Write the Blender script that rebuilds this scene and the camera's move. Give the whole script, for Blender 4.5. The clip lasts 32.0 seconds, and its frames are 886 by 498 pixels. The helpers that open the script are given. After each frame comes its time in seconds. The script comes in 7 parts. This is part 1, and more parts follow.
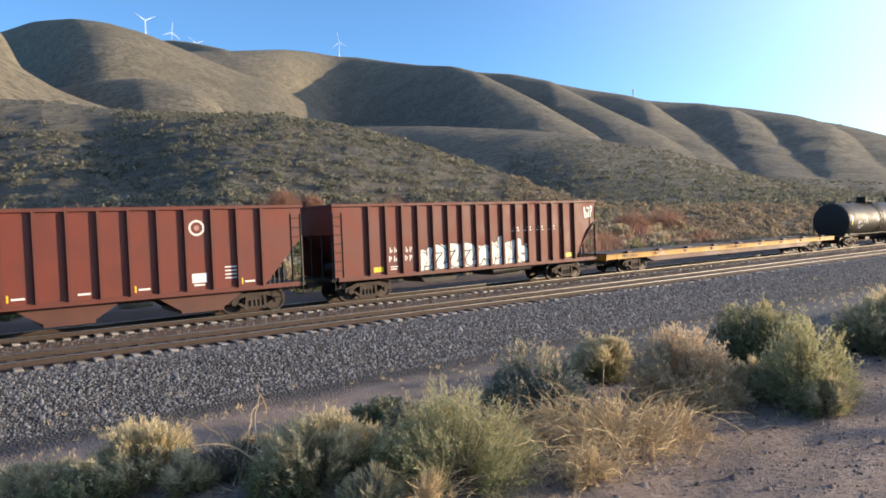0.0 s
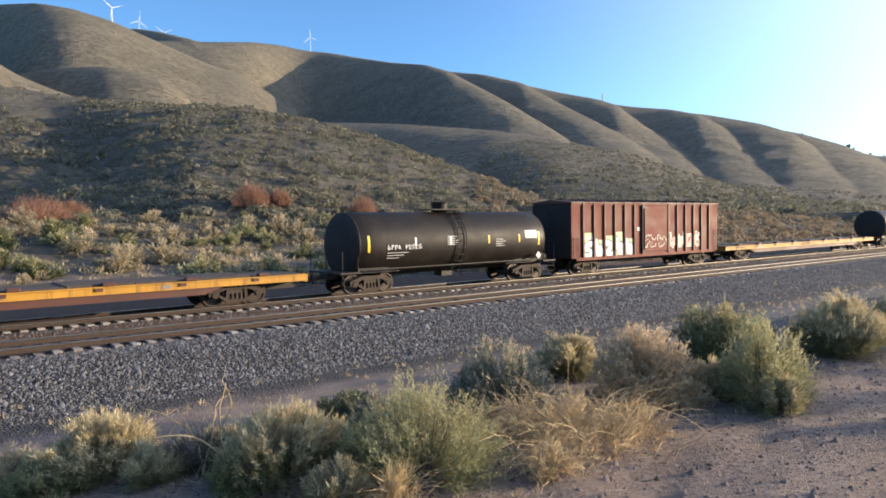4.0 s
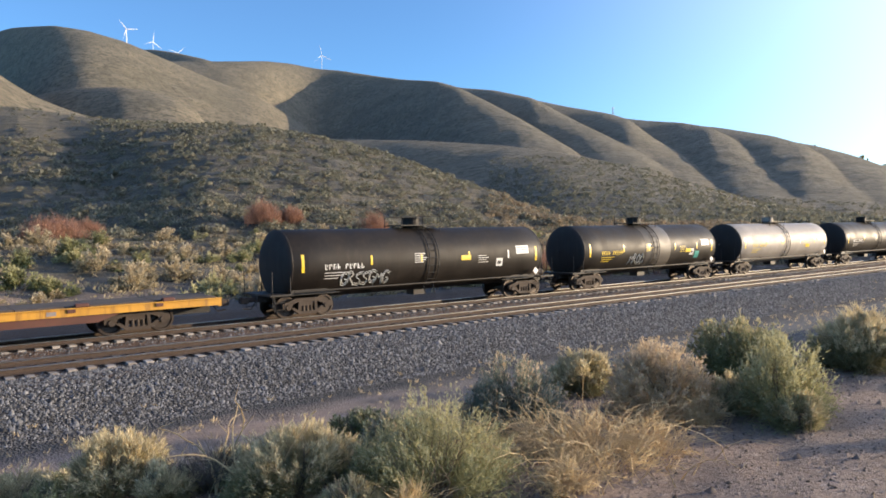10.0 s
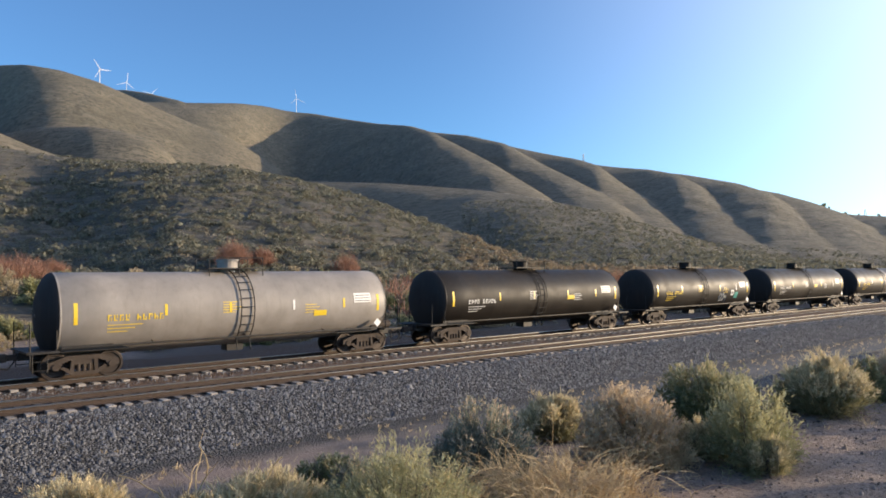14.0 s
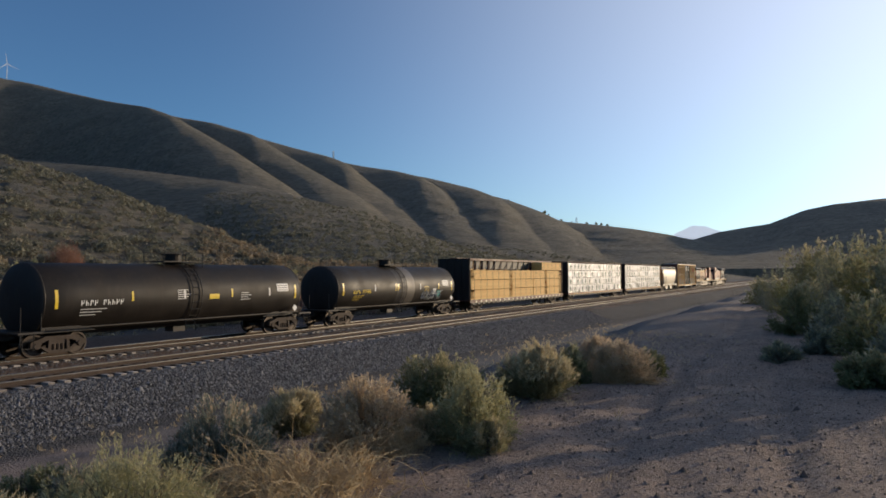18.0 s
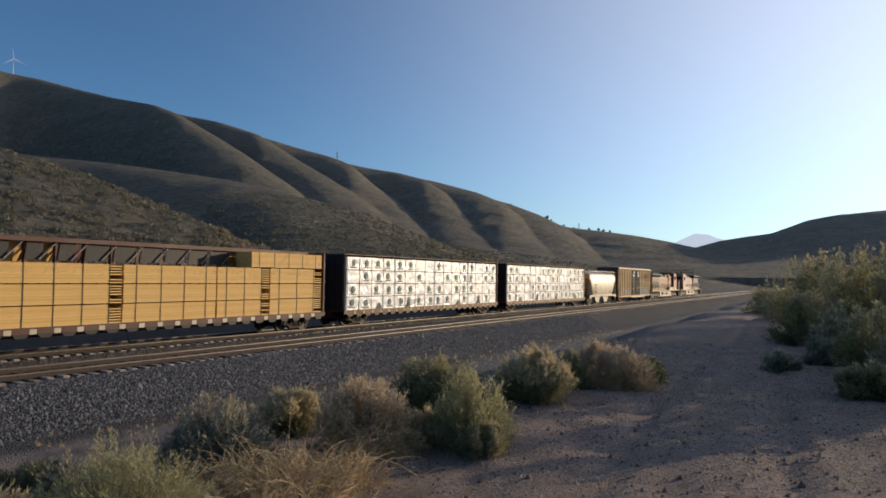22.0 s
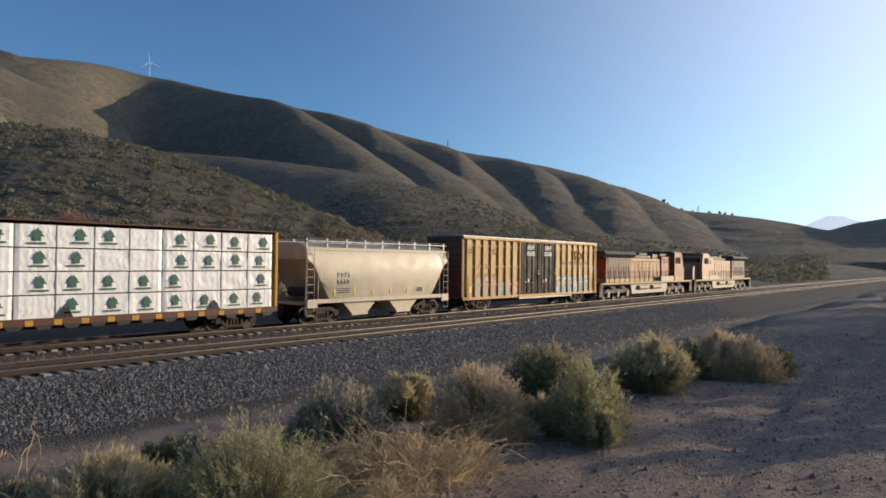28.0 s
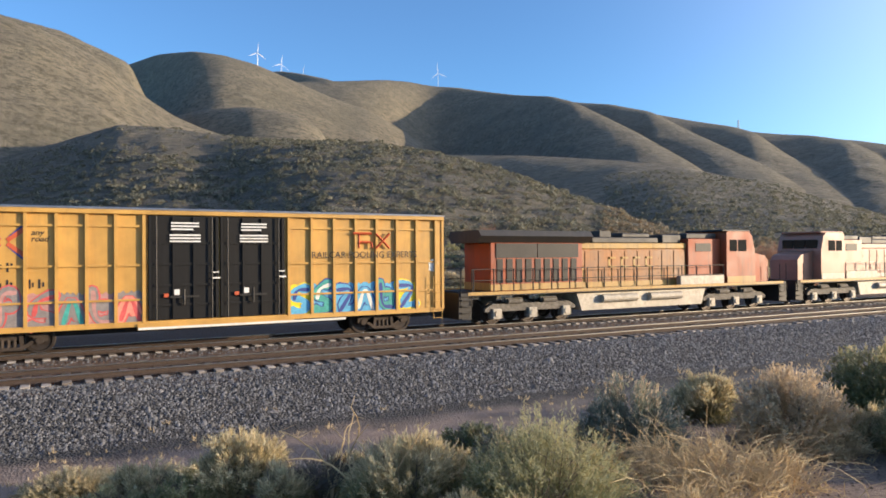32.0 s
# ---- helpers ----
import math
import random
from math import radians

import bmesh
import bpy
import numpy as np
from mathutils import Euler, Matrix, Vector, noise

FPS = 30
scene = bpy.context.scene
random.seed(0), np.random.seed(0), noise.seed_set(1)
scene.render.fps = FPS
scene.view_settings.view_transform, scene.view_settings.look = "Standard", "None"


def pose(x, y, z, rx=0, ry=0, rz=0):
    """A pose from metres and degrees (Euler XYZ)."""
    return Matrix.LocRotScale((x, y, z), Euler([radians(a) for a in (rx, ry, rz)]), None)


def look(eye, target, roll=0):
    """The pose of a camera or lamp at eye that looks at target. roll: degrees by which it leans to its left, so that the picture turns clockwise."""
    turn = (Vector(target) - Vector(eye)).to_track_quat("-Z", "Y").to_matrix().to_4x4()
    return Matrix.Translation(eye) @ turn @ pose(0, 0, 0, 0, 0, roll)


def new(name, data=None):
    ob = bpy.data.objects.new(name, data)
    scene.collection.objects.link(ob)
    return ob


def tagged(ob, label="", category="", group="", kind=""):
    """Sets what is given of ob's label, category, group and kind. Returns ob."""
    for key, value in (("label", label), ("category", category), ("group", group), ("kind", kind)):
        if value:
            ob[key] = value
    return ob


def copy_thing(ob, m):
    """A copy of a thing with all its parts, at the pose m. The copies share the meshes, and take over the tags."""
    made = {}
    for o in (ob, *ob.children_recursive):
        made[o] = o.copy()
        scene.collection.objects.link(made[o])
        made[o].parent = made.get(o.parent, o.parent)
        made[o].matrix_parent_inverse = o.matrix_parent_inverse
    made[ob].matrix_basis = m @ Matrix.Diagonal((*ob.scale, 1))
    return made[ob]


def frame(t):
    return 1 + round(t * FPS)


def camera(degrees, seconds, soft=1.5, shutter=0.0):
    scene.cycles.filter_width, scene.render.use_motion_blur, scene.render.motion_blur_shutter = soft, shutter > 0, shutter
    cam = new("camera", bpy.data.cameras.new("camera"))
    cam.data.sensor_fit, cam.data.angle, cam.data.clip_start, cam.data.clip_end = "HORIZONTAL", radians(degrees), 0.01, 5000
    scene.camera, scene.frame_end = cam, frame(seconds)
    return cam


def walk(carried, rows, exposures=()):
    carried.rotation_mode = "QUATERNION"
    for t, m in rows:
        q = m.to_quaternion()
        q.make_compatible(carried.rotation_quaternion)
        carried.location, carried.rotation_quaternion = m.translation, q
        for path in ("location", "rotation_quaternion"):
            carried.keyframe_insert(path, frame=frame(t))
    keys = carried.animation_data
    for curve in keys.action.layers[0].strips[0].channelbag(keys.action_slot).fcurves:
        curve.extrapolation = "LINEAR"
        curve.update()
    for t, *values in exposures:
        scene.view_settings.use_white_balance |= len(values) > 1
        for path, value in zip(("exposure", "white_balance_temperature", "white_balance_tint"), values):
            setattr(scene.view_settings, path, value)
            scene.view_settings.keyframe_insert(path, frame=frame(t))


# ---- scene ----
# the hand-held camera: seconds, place, yaw, pitch and lean in degrees
cam = camera(64.0, 32.0, soft=1.7)
PATH = [
    (0.0, 0.037, 0.04, 3.323, -36.56, -2.0, -2.17), (0.5, 0.018, 0.037, 3.315, -36.09, -0.31, -1.75), (1.0, 0.029, 0.031, 3.313, -37.55, 0.55, -2.06),
    (1.5, 0.021, 0.047, 3.321, -38.39, -1.99, -0.64), (2.0, 0.023, 0.029, 3.31, -38.11, -0.89, -1.29), (2.5, 0.018, 0.037, 3.31, -37.72, -2.68, -0.94),
    (3.0, 0.007, 0.035, 3.292, -38.2, -1.65, -1.51), (3.5, 0.011, 0.022, 3.297, -39.22, -2.15, -0.79), (5.5, 0.006, 0.028, 3.309, -38.13, -2.27, -1.89),
    (6.0, 0.019, 0.034, 3.319, -37.82, -2.04, -2.35), (6.5, 0.018, 0.043, 3.318, -37.32, -0.7, -2.31), (7.0, 0.025, 0.042, 3.311, -36.45, -1.73, -2.55),
    (7.5, 0.029, 0.042, 3.313, -36.15, -0.46, -2.36), (8.0, 0.029, 0.04, 3.303, -36.94, -0.42, -1.91), (8.5, 0.03, 0.037, 3.301, -37.35, -1.93, -1.58),
    (9.0, 0.02, 0.041, 3.309, -38.41, -2.08, -1.54), (9.5, 0.026, 0.033, 3.302, -38.32, -1.33, -1.79), (10.0, 0.019, 0.039, 3.307, -38.21, -0.91, -1.38),
    (10.5, 0.023, 0.04, 3.299, -37.01, -2.4, -0.79), (11.0, 0.004, 0.041, 3.31, -36.54, -2.02, -1.01), (11.5, -0.004, 0.039, 3.309, -34.8, -0.6, -2.09),
    (12.0, 0.006, 0.045, 3.31, -35.45, -0.92, -1.77), (12.5, 0.007, 0.048, 3.309, -34.35, -0.86, -2.28), (13.0, 0.007, 0.043, 3.314, -33.94, -0.55, -2.12),
    (13.5, 0.004, 0.036, 3.301, -35.65, 0.51, -1.09), (14.0, 0.013, 0.013, 3.31, -40.51, 2.52, -0.97), (14.5, 0.01, -0.026, 3.291, -44.55, 2.01, -1.68),
    (15.0, -0.01, -0.069, 3.294, -51.92, 2.64, -2.29), (15.5, -0.043, -0.08, 3.289, -57.43, 2.53, -0.43), (17.5, -0.04, -0.065, 3.298, -60.49, 2.09, -0.32),
    (18.0, -0.034, -0.054, 3.298, -60.7, 2.01, -0.24), (18.5, -0.031, -0.062, 3.288, -60.7, 2.44, -0.32), (19.0, -0.019, -0.052, 3.295, -60.68, 2.36, -0.15),
    (19.5, -0.027, -0.053, 3.29, -60.93, 2.63, -0.25), (20.0, -0.026, -0.056, 3.299, -60.73, 3.36, 0.13), (20.5, -0.029, -0.059, 3.287, -60.77, 2.11, 0.29),
    (21.0, -0.032, -0.061, 3.299, -60.43, 1.41, 1.11), (21.5, -0.026, -0.052, 3.287, -60.61, 2.36, 0.87), (22.0, -0.02, -0.055, 3.291, -60.55, 2.25, 0.91),
    (22.5, -0.022, -0.042, 3.291, -60.42, 2.11, 0.92), (23.0, -0.014, -0.049, 3.297, -60.42, 1.83, 1.25), (23.5, -0.023, -0.037, 3.282, -61.12, 2.91, 1.23),
    (24.0, -0.007, -0.034, 3.287, -58.76, 1.97, 2.01), (24.5, -0.011, -0.025, 3.287, -57.44, 1.5, 2.96), (25.0, 0.004, -0.022, 3.273, -56.13, 0.84, 3.2),
    (25.5, 0.019, -0.027, 3.279, -56.37, 0.81, 3.73), (27.5, -0.033, -0.055, 3.296, -52.45, 0.72, 0.75), (28.0, -0.03, -0.049, 3.299, -51.61, 1.02, 0.66),
    (28.5, -0.009, -0.039, 3.294, -50.2, 1.53, 0.01), (29.0, 0.007, -0.015, 3.297, -47.48, 1.01, -0.56), (29.5, 0.016, 0.009, 3.3, -46.05, 1.05, -0.42),
    (30.0, 0.03, 0.019, 3.298, -42.88, 1.14, -0.63), (30.5, 0.026, 0.027, 3.3, -40.08, 1.26, -0.26), (31.0, 0.03, 0.046, 3.286, -36.56, 1.37, -0.42),
    (31.5, 0.019, 0.071, 3.295, -32.67, 0.83, -0.47), (32.0, 0.014, 0.078, 3.297, -29.2, 0.46, -0.39),
]
EXPOSURES = [(0, 0.86, 6700, 12), (13.4, 0.86, 6700, 12), (14.0, 0.6, 6700, 12), (14.8, 0.06, 6700, 12), (15.5, -0.2, 6800, 12), (19, -0.45, 6800, 12), (24, -0.45, 6800, 12), (28, -0.2, 6700, 12), (31, 0.4, 6700, 12), (32, 0.72, 6700, 12)]
walk(cam, [(t, pose(x, y, z - 0.08, 90 + p, 0, w) @ pose(0, 0, 0, 0, 0, r)) for t, x, y, z, w, p, r in PATH], EXPOSURES)

# ---- world and sun ----
SUN_AZ, SUN_EL = 120.0, 9.2          # degrees from +y towards +x, and above the horizon
world = bpy.data.worlds.new("sky")
scene.world = world
world.use_nodes = True
wn = world.node_tree.nodes
sky = wn.new("ShaderNodeTexSky")
sky.sky_type, sky.sun_disc = "NISHITA", False
sky.sun_elevation, sky.sun_rotation = radians(SUN_EL), radians(SUN_AZ)
sky.air_density, sky.dust_density, sky.ozone_density, sky.altitude = 1.0, 0.15, 3.6, 1100
wn["Background"].inputs[1].default_value = 0.15
sun_data = bpy.data.lights.new("sun", "SUN")
sun_data.energy, sun_data.angle, sun_data.color = 5.0, radians(0.6), (1.0, 0.81, 0.56)
sun = new("sun", sun_data)
_a, _e = radians(SUN_AZ), radians(SUN_EL)
SUN_DIR = Vector((math.sin(_a) * math.cos(_e), math.cos(_a) * math.cos(_e), math.sin(_e)))
sun.matrix_world = look(SUN_DIR * 50, (0, 0, 0))
# forward-scattered haze: the sky whitens smoothly all round the sun
wl = world.node_tree.links
toward = wn.new("ShaderNodeVectorMath")
toward.operation = "DOT_PRODUCT"
toward.inputs[1].default_value = SUN_DIR
wl.new(wn.new("ShaderNodeTexCoord").outputs["Generated"], toward.inputs[0])
above = wn.new("ShaderNodeMath")
above.operation = "MAXIMUM"
above.inputs[1].default_value = 0.0
wl.new(toward.outputs["Value"], above.inputs[0])
fall = wn.new("ShaderNodeMath")
fall.operation = "POWER"
fall.inputs[1].default_value = 3.2
wl.new(above.outputs[0], fall.inputs[0])
haze = wn.new("ShaderNodeVectorMath")
haze.operation = "SCALE"
haze.inputs[0].default_value = (8.4, 8.1, 7.6)
veil = wn.new("ShaderNodeMath")
veil.inputs[1].default_value = 0.02
wl.new(fall.outputs[0], veil.inputs[0])
wl.new(veil.outputs[0], haze.inputs["Scale"])
total = wn.new("ShaderNodeVectorMath")
total.operation = "ADD"
clear = wn.new("ShaderNodeVectorMath")       # dry, dust-free desert air: a deeper blue
clear.operation = "MULTIPLY"
clear.inputs[1].default_value = (0.72, 1.03, 1.20)
wl.new(sky.outputs[0], clear.inputs[0])
wl.new(clear.outputs[0], total.inputs[0])
wl.new(haze.outputs[0], total.inputs[1])
wl.new(total.outputs[0], wn["Background"].inputs[0])


# ---- materials ----
class Nodes:
    """A small builder for node materials."""

    def __init__(self, name):
        self.m = bpy.data.materials.new(name)
        self.m.use_nodes = True
        self.t = self.m.node_tree
        self.b = self.t.nodes["Principled BSDF"]
        self.c = self.t.nodes.new("ShaderNodeTexCoord")

    def n(self, kind, **ins):
        node = self.t.nodes.new("ShaderNode" + kind)
        for k, v in ins.items():
            key = k.replace("_", " ")
            if hasattr(v, "links"):
                self.t.links.new(v, node.inputs[key])
            else:
                node.inputs[key].default_value = v
        return node

    def link(self, a, b):
        self.t.links.new(a, b)

    def coords(self, sx=1, sy=1, sz=1):
        mp = self.n("Mapping")
        mp.inputs["Scale"].default_value = (sx, sy, sz)
        self.link(self.c.outputs["Object"], mp.inputs[0])
        return mp.outputs[0]

    def noise(self, scale, detail=5.0, rough=0.6, vec=None):
        nd = self.n("TexNoise", Scale=scale, Detail=detail, Roughness=rough)
        self.link(vec or self.coords(), nd.inputs["Vector"])
        return nd.outputs["Fac"]

    def ramp(self, fac, lo, hi, a=(0, 0, 0, 1), b=(1, 1, 1, 1)):
        r = self.n("ValToRGB")
        e = r.color_ramp.elements
        e[0].position, e[1].position, e[0].color, e[1].color = lo, hi, a, b
        self.link(fac, r.inputs[0])
        return r.outputs[0]

    def mix(self, fac, a, b, kind="MIX"):
        m = self.t.nodes.new("ShaderNodeMix")
        m.data_type, m.blend_type = "RGBA", kind
        for key, v in ((0, fac), (6, a), (7, b)):
            if hasattr(v, "links"):
                self.link(v, m.inputs[key])
            else:
                m.inputs[key].default_value = v if key == 0 else (*v[:3], 1)
        return m.outputs[2]

    def random(self):
        return self.n("ObjectInfo").outputs["Random"]

    def island(self):
        return self.n("NewGeometry").outputs["Random Per Island"]

    def bump(self, height, strength=0.4, dist=0.02):
        b = self.n("Bump", Strength=strength, Distance=dist)
        self.link(height, b.inputs["Height"])
        self.link(b.outputs[0], self.b.inputs["Normal"])

    def done(self, colour, rough=0.8, metal=0.0):
        for key, v in (("Base Color", colour), ("Roughness", rough), ("Metallic", metal)):
            if hasattr(v, "links"):
                self.link(v, self.b.inputs[key])
            else:
                self.b.inputs[key].default_value = (*v[:3], 1) if key == "Base Color" else v
        return self.m


def paint(name, base, dirt=(0.06, 0.045, 0.035), rough=0.5, grime=0.5, streak=True, metal=0.0, spread=0.12):
    """Weathered paint: fine grain, run-off streaks, grime patches."""
    k = Nodes(name)
    fine = k.noise(38, 6, 0.7)
    broad = k.noise(0.9, 4, 0.6)
    dark = tuple(v * (1 - spread * 2.2) for v in base)
    lite = tuple(min(1, v * (1 + spread)) for v in base)
    col = k.mix(k.ramp(broad, 0.3, 0.7), dark, lite)
    col = k.mix(k.ramp(fine, 0.35, 0.75, b=(0.35, 0.35, 0.35, 1)), col, dark)
    if streak:
        run = k.noise(1.0, 6, 0.7, k.coords(4.5, 4.5, 0.35))
        col = k.mix(k.ramp(run, 0.5, 0.8, b=(grime, grime, grime, 1)), col, dirt)
    spots = k.noise(6, 8, 0.75)
    col = k.mix(k.ramp(spots, 0.62, 0.72, b=(grime * 0.8,) * 3 + (1,)), col, dirt)
    k.bump(fine, 0.12, 0.01)
    return k.done(col, k.ramp(broad, 0.2, 0.8, (rough - 0.12,) * 3 + (1,), (rough + 0.18,) * 3 + (1,)), metal)


def plain(name, base, rough=0.7, metal=0.0, var=0.25, scale=8.0, bump=0.2):
    """A plain surface with mottling at two scales."""
    k = Nodes(name)
    a = k.mix(k.ramp(k.noise(scale, 6, 0.7), 0.3, 0.7), tuple(v * (1 - var) for v in base), tuple(min(1, v * (1 + var)) for v in base))
    a = k.mix(k.ramp(k.noise(scale * 0.13, 3), 0.35, 0.7, b=(0.5, 0.5, 0.5, 1)), a, tuple(v * (1 - var * 1.4) for v in base))
    k.bump(k.noise(scale * 4, 5), bump, 0.01)
    return k.done(a, rough, metal)


def leafy(name, a, b, tip=None, rough=0.75):
    """Leaves and stalks, varied from clump to clump."""
    k = Nodes(name)
    col = k.mix(k.island(), a, b)
    col = k.mix(k.ramp(k.random(), 0.2, 0.9, b=(0.5, 0.5, 0.5, 1)), col, tuple(0.5 * (p + q) * 0.8 for p, q in zip(a, b)))
    # paler upwards: yellowed tips, plus sunlit tops put into the colour
    if tip:
        gen = k.n("SeparateXYZ")
        k.link(k.c.outputs["Generated"], gen.inputs[0])
        col = k.mix(k.ramp(gen.outputs["Z"], 0.35, 0.95), col, tip)
    col = k.mix(k.ramp(k.noise(7, 3), 0.38, 0.62, b=(0.5, 0.5, 0.5, 1)), col, tuple(0.5 * (p + q) * 0.62 for p, q in zip(a, b)))
    m = k.done(col, rough)
    k.b.inputs["Subsurface Weight"].default_value = 0.0
    trans = k.n("BsdfTranslucent")
    k.link(col, trans.inputs[0])
    mixer = k.n("MixShader")
    mixer.inputs[0].default_value = 0.42
    k.link(k.b.outputs[0], mixer.inputs[1])
    k.link(trans.outputs[0], mixer.inputs[2])
    k.link(mixer.outputs[0], k.t.nodes["Material Output"].inputs[0])
    return m


def earth(name):
    """Dirt, ballast and hill grass on the one ground sheet, told apart by where they lie."""
    k = Nodes(name)
    sep = k.n("SeparateXYZ")
    k.link(k.c.outputs["Object"], sep.inputs[0])
    wob = k.noise(0.5, 4)
    yy = k.n("Math")
    yy.operation = "MULTIPLY_ADD"
    k.link(wob, yy.inputs[0])
    yy.inputs[1].default_value = 2.4
    k.link(sep.outputs["Y"], yy.inputs[2])
    y = yy.outputs[0]

    def band(lo, hi):
        r = k.n("MapRange")
        r.inputs["From Min"].default_value, r.inputs["From Max"].default_value = lo, hi
        k.link(y, r.inputs["Value"])
        return r.outputs[0]

    # bare dirt with pebbles and trodden patches
    peb = k.noise(28, 8, 0.75)
    dirt = k.mix(k.ramp(k.noise(1.3, 5), 0.3, 0.7), (0.215, 0.155, 0.12), (0.335, 0.25, 0.20))
    dirt = k.mix(k.ramp(peb, 0.5, 0.64), dirt, (0.10, 0.074, 0.06))
    dirt = k.mix(k.ramp(k.noise(11, 6, 0.7), 0.56, 0.68, b=(0.7, 0.7, 0.7, 1)), dirt, (0.42, 0.335, 0.285))
    # grey crushed stone
    vor = k.n("TexVoronoi", Scale=16.0)
    k.link(k.coords(), vor.inputs["Vector"])
    sv = k.n("SeparateColor")
    k.link(vor.outputs["Color"], sv.inputs[0])
    stone = k.mix(sv.outputs[0], (0.035, 0.035, 0.037), (0.14, 0.135, 0.13))
    stone = k.mix(k.ramp(vor.outputs["Distance"], 0.25, 0.6), stone, (0.035, 0.033, 0.032))
    # rusty dust of the track bed, also used to darken the ground behind it
    bed = k.mix(k.ramp(k.noise(9, 7, 0.7), 0.35, 0.65), (0.065, 0.037, 0.024), (0.125, 0.076, 0.05))
    # dry grass of valley and hills
    g = k.mix(k.ramp(k.noise(0.035, 6, 0.65), 0.35, 0.65), (0.125, 0.106, 0.074), (0.20, 0.167, 0.116))
    g = k.mix(k.ramp(k.noise(0.16, 8, 0.8), 0.47, 0.56), g, (0.068, 0.062, 0.038))
    g = k.mix(k.ramp(k.noise(0.09, 7, 0.75), 0.54, 0.68, b=(0.7, 0.7, 0.7, 1)), g, (0.225, 0.188, 0.132))
    g = k.mix(k.ramp(k.noise(1.0, 5, 0.7, k.coords(0.03, 0.03, 0.55)), 0.5, 0.66, b=(0.45, 0.45, 0.45, 1)), g, (0.185, 0.155, 0.11))
    g = k.mix(k.ramp(k.noise(0.011, 4, 0.6), 0.5, 0.7, b=(0.6, 0.6, 0.6, 1)), g, (0.095, 0.085, 0.057))
    # the near hill: dark brushy soil stepped by animal paths
    step = k.noise(1.0, 5, 0.65, k.coords(0.12, 0.12, 1.6))
    gn = k.mix(k.ramp(step, 0.4, 0.62), (0.066, 0.058, 0.044), (0.145, 0.123, 0.09))
    gn = k.mix(k.ramp(k.noise(0.35, 7, 0.75), 0.42, 0.6, b=(0.7, 0.7, 0.7, 1)), gn, (0.065, 0.062, 0.042))
    away = k.n("VectorMath")
    away.operation = "LENGTH"
    k.link(k.c.outputs["Object"], away.inputs[0])
    r4 = k.n("MapRange")
    r4.inputs["From Min"].default_value, r4.inputs["From Max"].default_value = 240.0, 390.0
    k.link(away.outputs["Value"], r4.inputs["Value"])
    g = k.mix(r4.outputs[0], gn, g)
    # dark yard gravel on the flat below the bank
    r2 = k.n("MapRange")
    r2.inputs["From Min"].default_value, r2.inputs["From Max"].default_value = 7.0, 17.0
    k.link(sep.outputs["X"], r2.inputs["Value"])
    yard = k.n("Math")
    yard.operation = "MULTIPLY"
    k.link(r2.outputs[0], yard.inputs[0])
    k.link(band(5.2, 8.4), yard.inputs[1])
    gravel = k.mix(k.ramp(k.noise(22, 8, 0.75), 0.35, 0.7), (0.05, 0.05, 0.052), (0.15, 0.145, 0.14))
    gravel = k.mix(k.ramp(k.noise(0.16, 4, 0.6, k.coords(0.35, 1.6, 1)), 0.55, 0.72, b=(0.6, 0.6, 0.6, 1)), gravel, (0.24, 0.22, 0.2))
    dirt = k.mix(yard.outputs[0], dirt, gravel)
    col = k.mix(band(17.6, 18.8), dirt, stone)
    col = k.mix(band(21.6, 22.4), col, bed)
    # the bed colour runs on past the track to deepen the train's shade
    col = k.mix(band(36.5, 39.5), col, dirt)
    col = k.mix(band(42, 56), col, g)
    ln = k.n("VectorMath")
    ln.operation = "LENGTH"
    k.link(k.c.outputs["Object"], ln.inputs[0])
    r3 = k.n("MapRange")
    r3.inputs["From Min"].default_value, r3.inputs["From Max"].default_value = 60.0, 130.0
    k.link(ln.outputs["Value"], r3.inputs["Value"])
    far = k.n("Math")
    far.operation = "MULTIPLY"
    k.link(r3.outputs[0], far.inputs[0])
    side = k.n("MapRange")
    side.inputs["From Min"].default_value, side.inputs["From Max"].default_value = 10.0, 0.0
    k.link(sep.outputs["Y"], side.inputs["Value"])
    k.link(side.outputs[0], far.inputs[1])
    col = k.mix(far.outputs[0], col, g)
    r5 = k.n("MapRange")
    r5.inputs["From Min"].default_value, r5.inputs["From Max"].default_value = 330.0, 480.0
    k.link(ln.outputs["Value"], r5.inputs["Value"])
    col = k.mix(r5.outputs[0], col, g)
    clod = k.mix(0.55, peb, k.noise(5.5, 6, 0.7))
    def scaled(a, b):
        m = k.n("Math")
        m.operation = "MULTIPLY"
        for i, v in enumerate((a, b)):
            if hasattr(v, "links"):
                k.link(v, m.inputs[i])
            else:
                m.inputs[i].default_value = v
        return m.outputs[0]

    def plus(a, b):
        m = k.n("Math")
        k.link(a, m.inputs[0])
        k.link(b, m.inputs[1])
        return m.outputs[0]
    ridges = scaled(scaled(k.noise(0.07, 9, 0.74), r4.outputs[0]), 34.0)
    lumps = scaled(scaled(k.noise(0.7, 7, 0.7), band(42, 56)), 3.0)
    fine = k.mix(band(17.2, 18.6), clod, vor.outputs["Distance"])
    k.bump(plus(plus(fine, lumps), ridges), 0.9, 0.09)
    return k.done(col, 0.95)


M_EARTH = earth("ground_earth")


# ---- the ground ----
def ss(a, b, v):
    v = np.clip((v - a) / (b - a), 0, 1)
    return v * v * (3 - 2 * v)


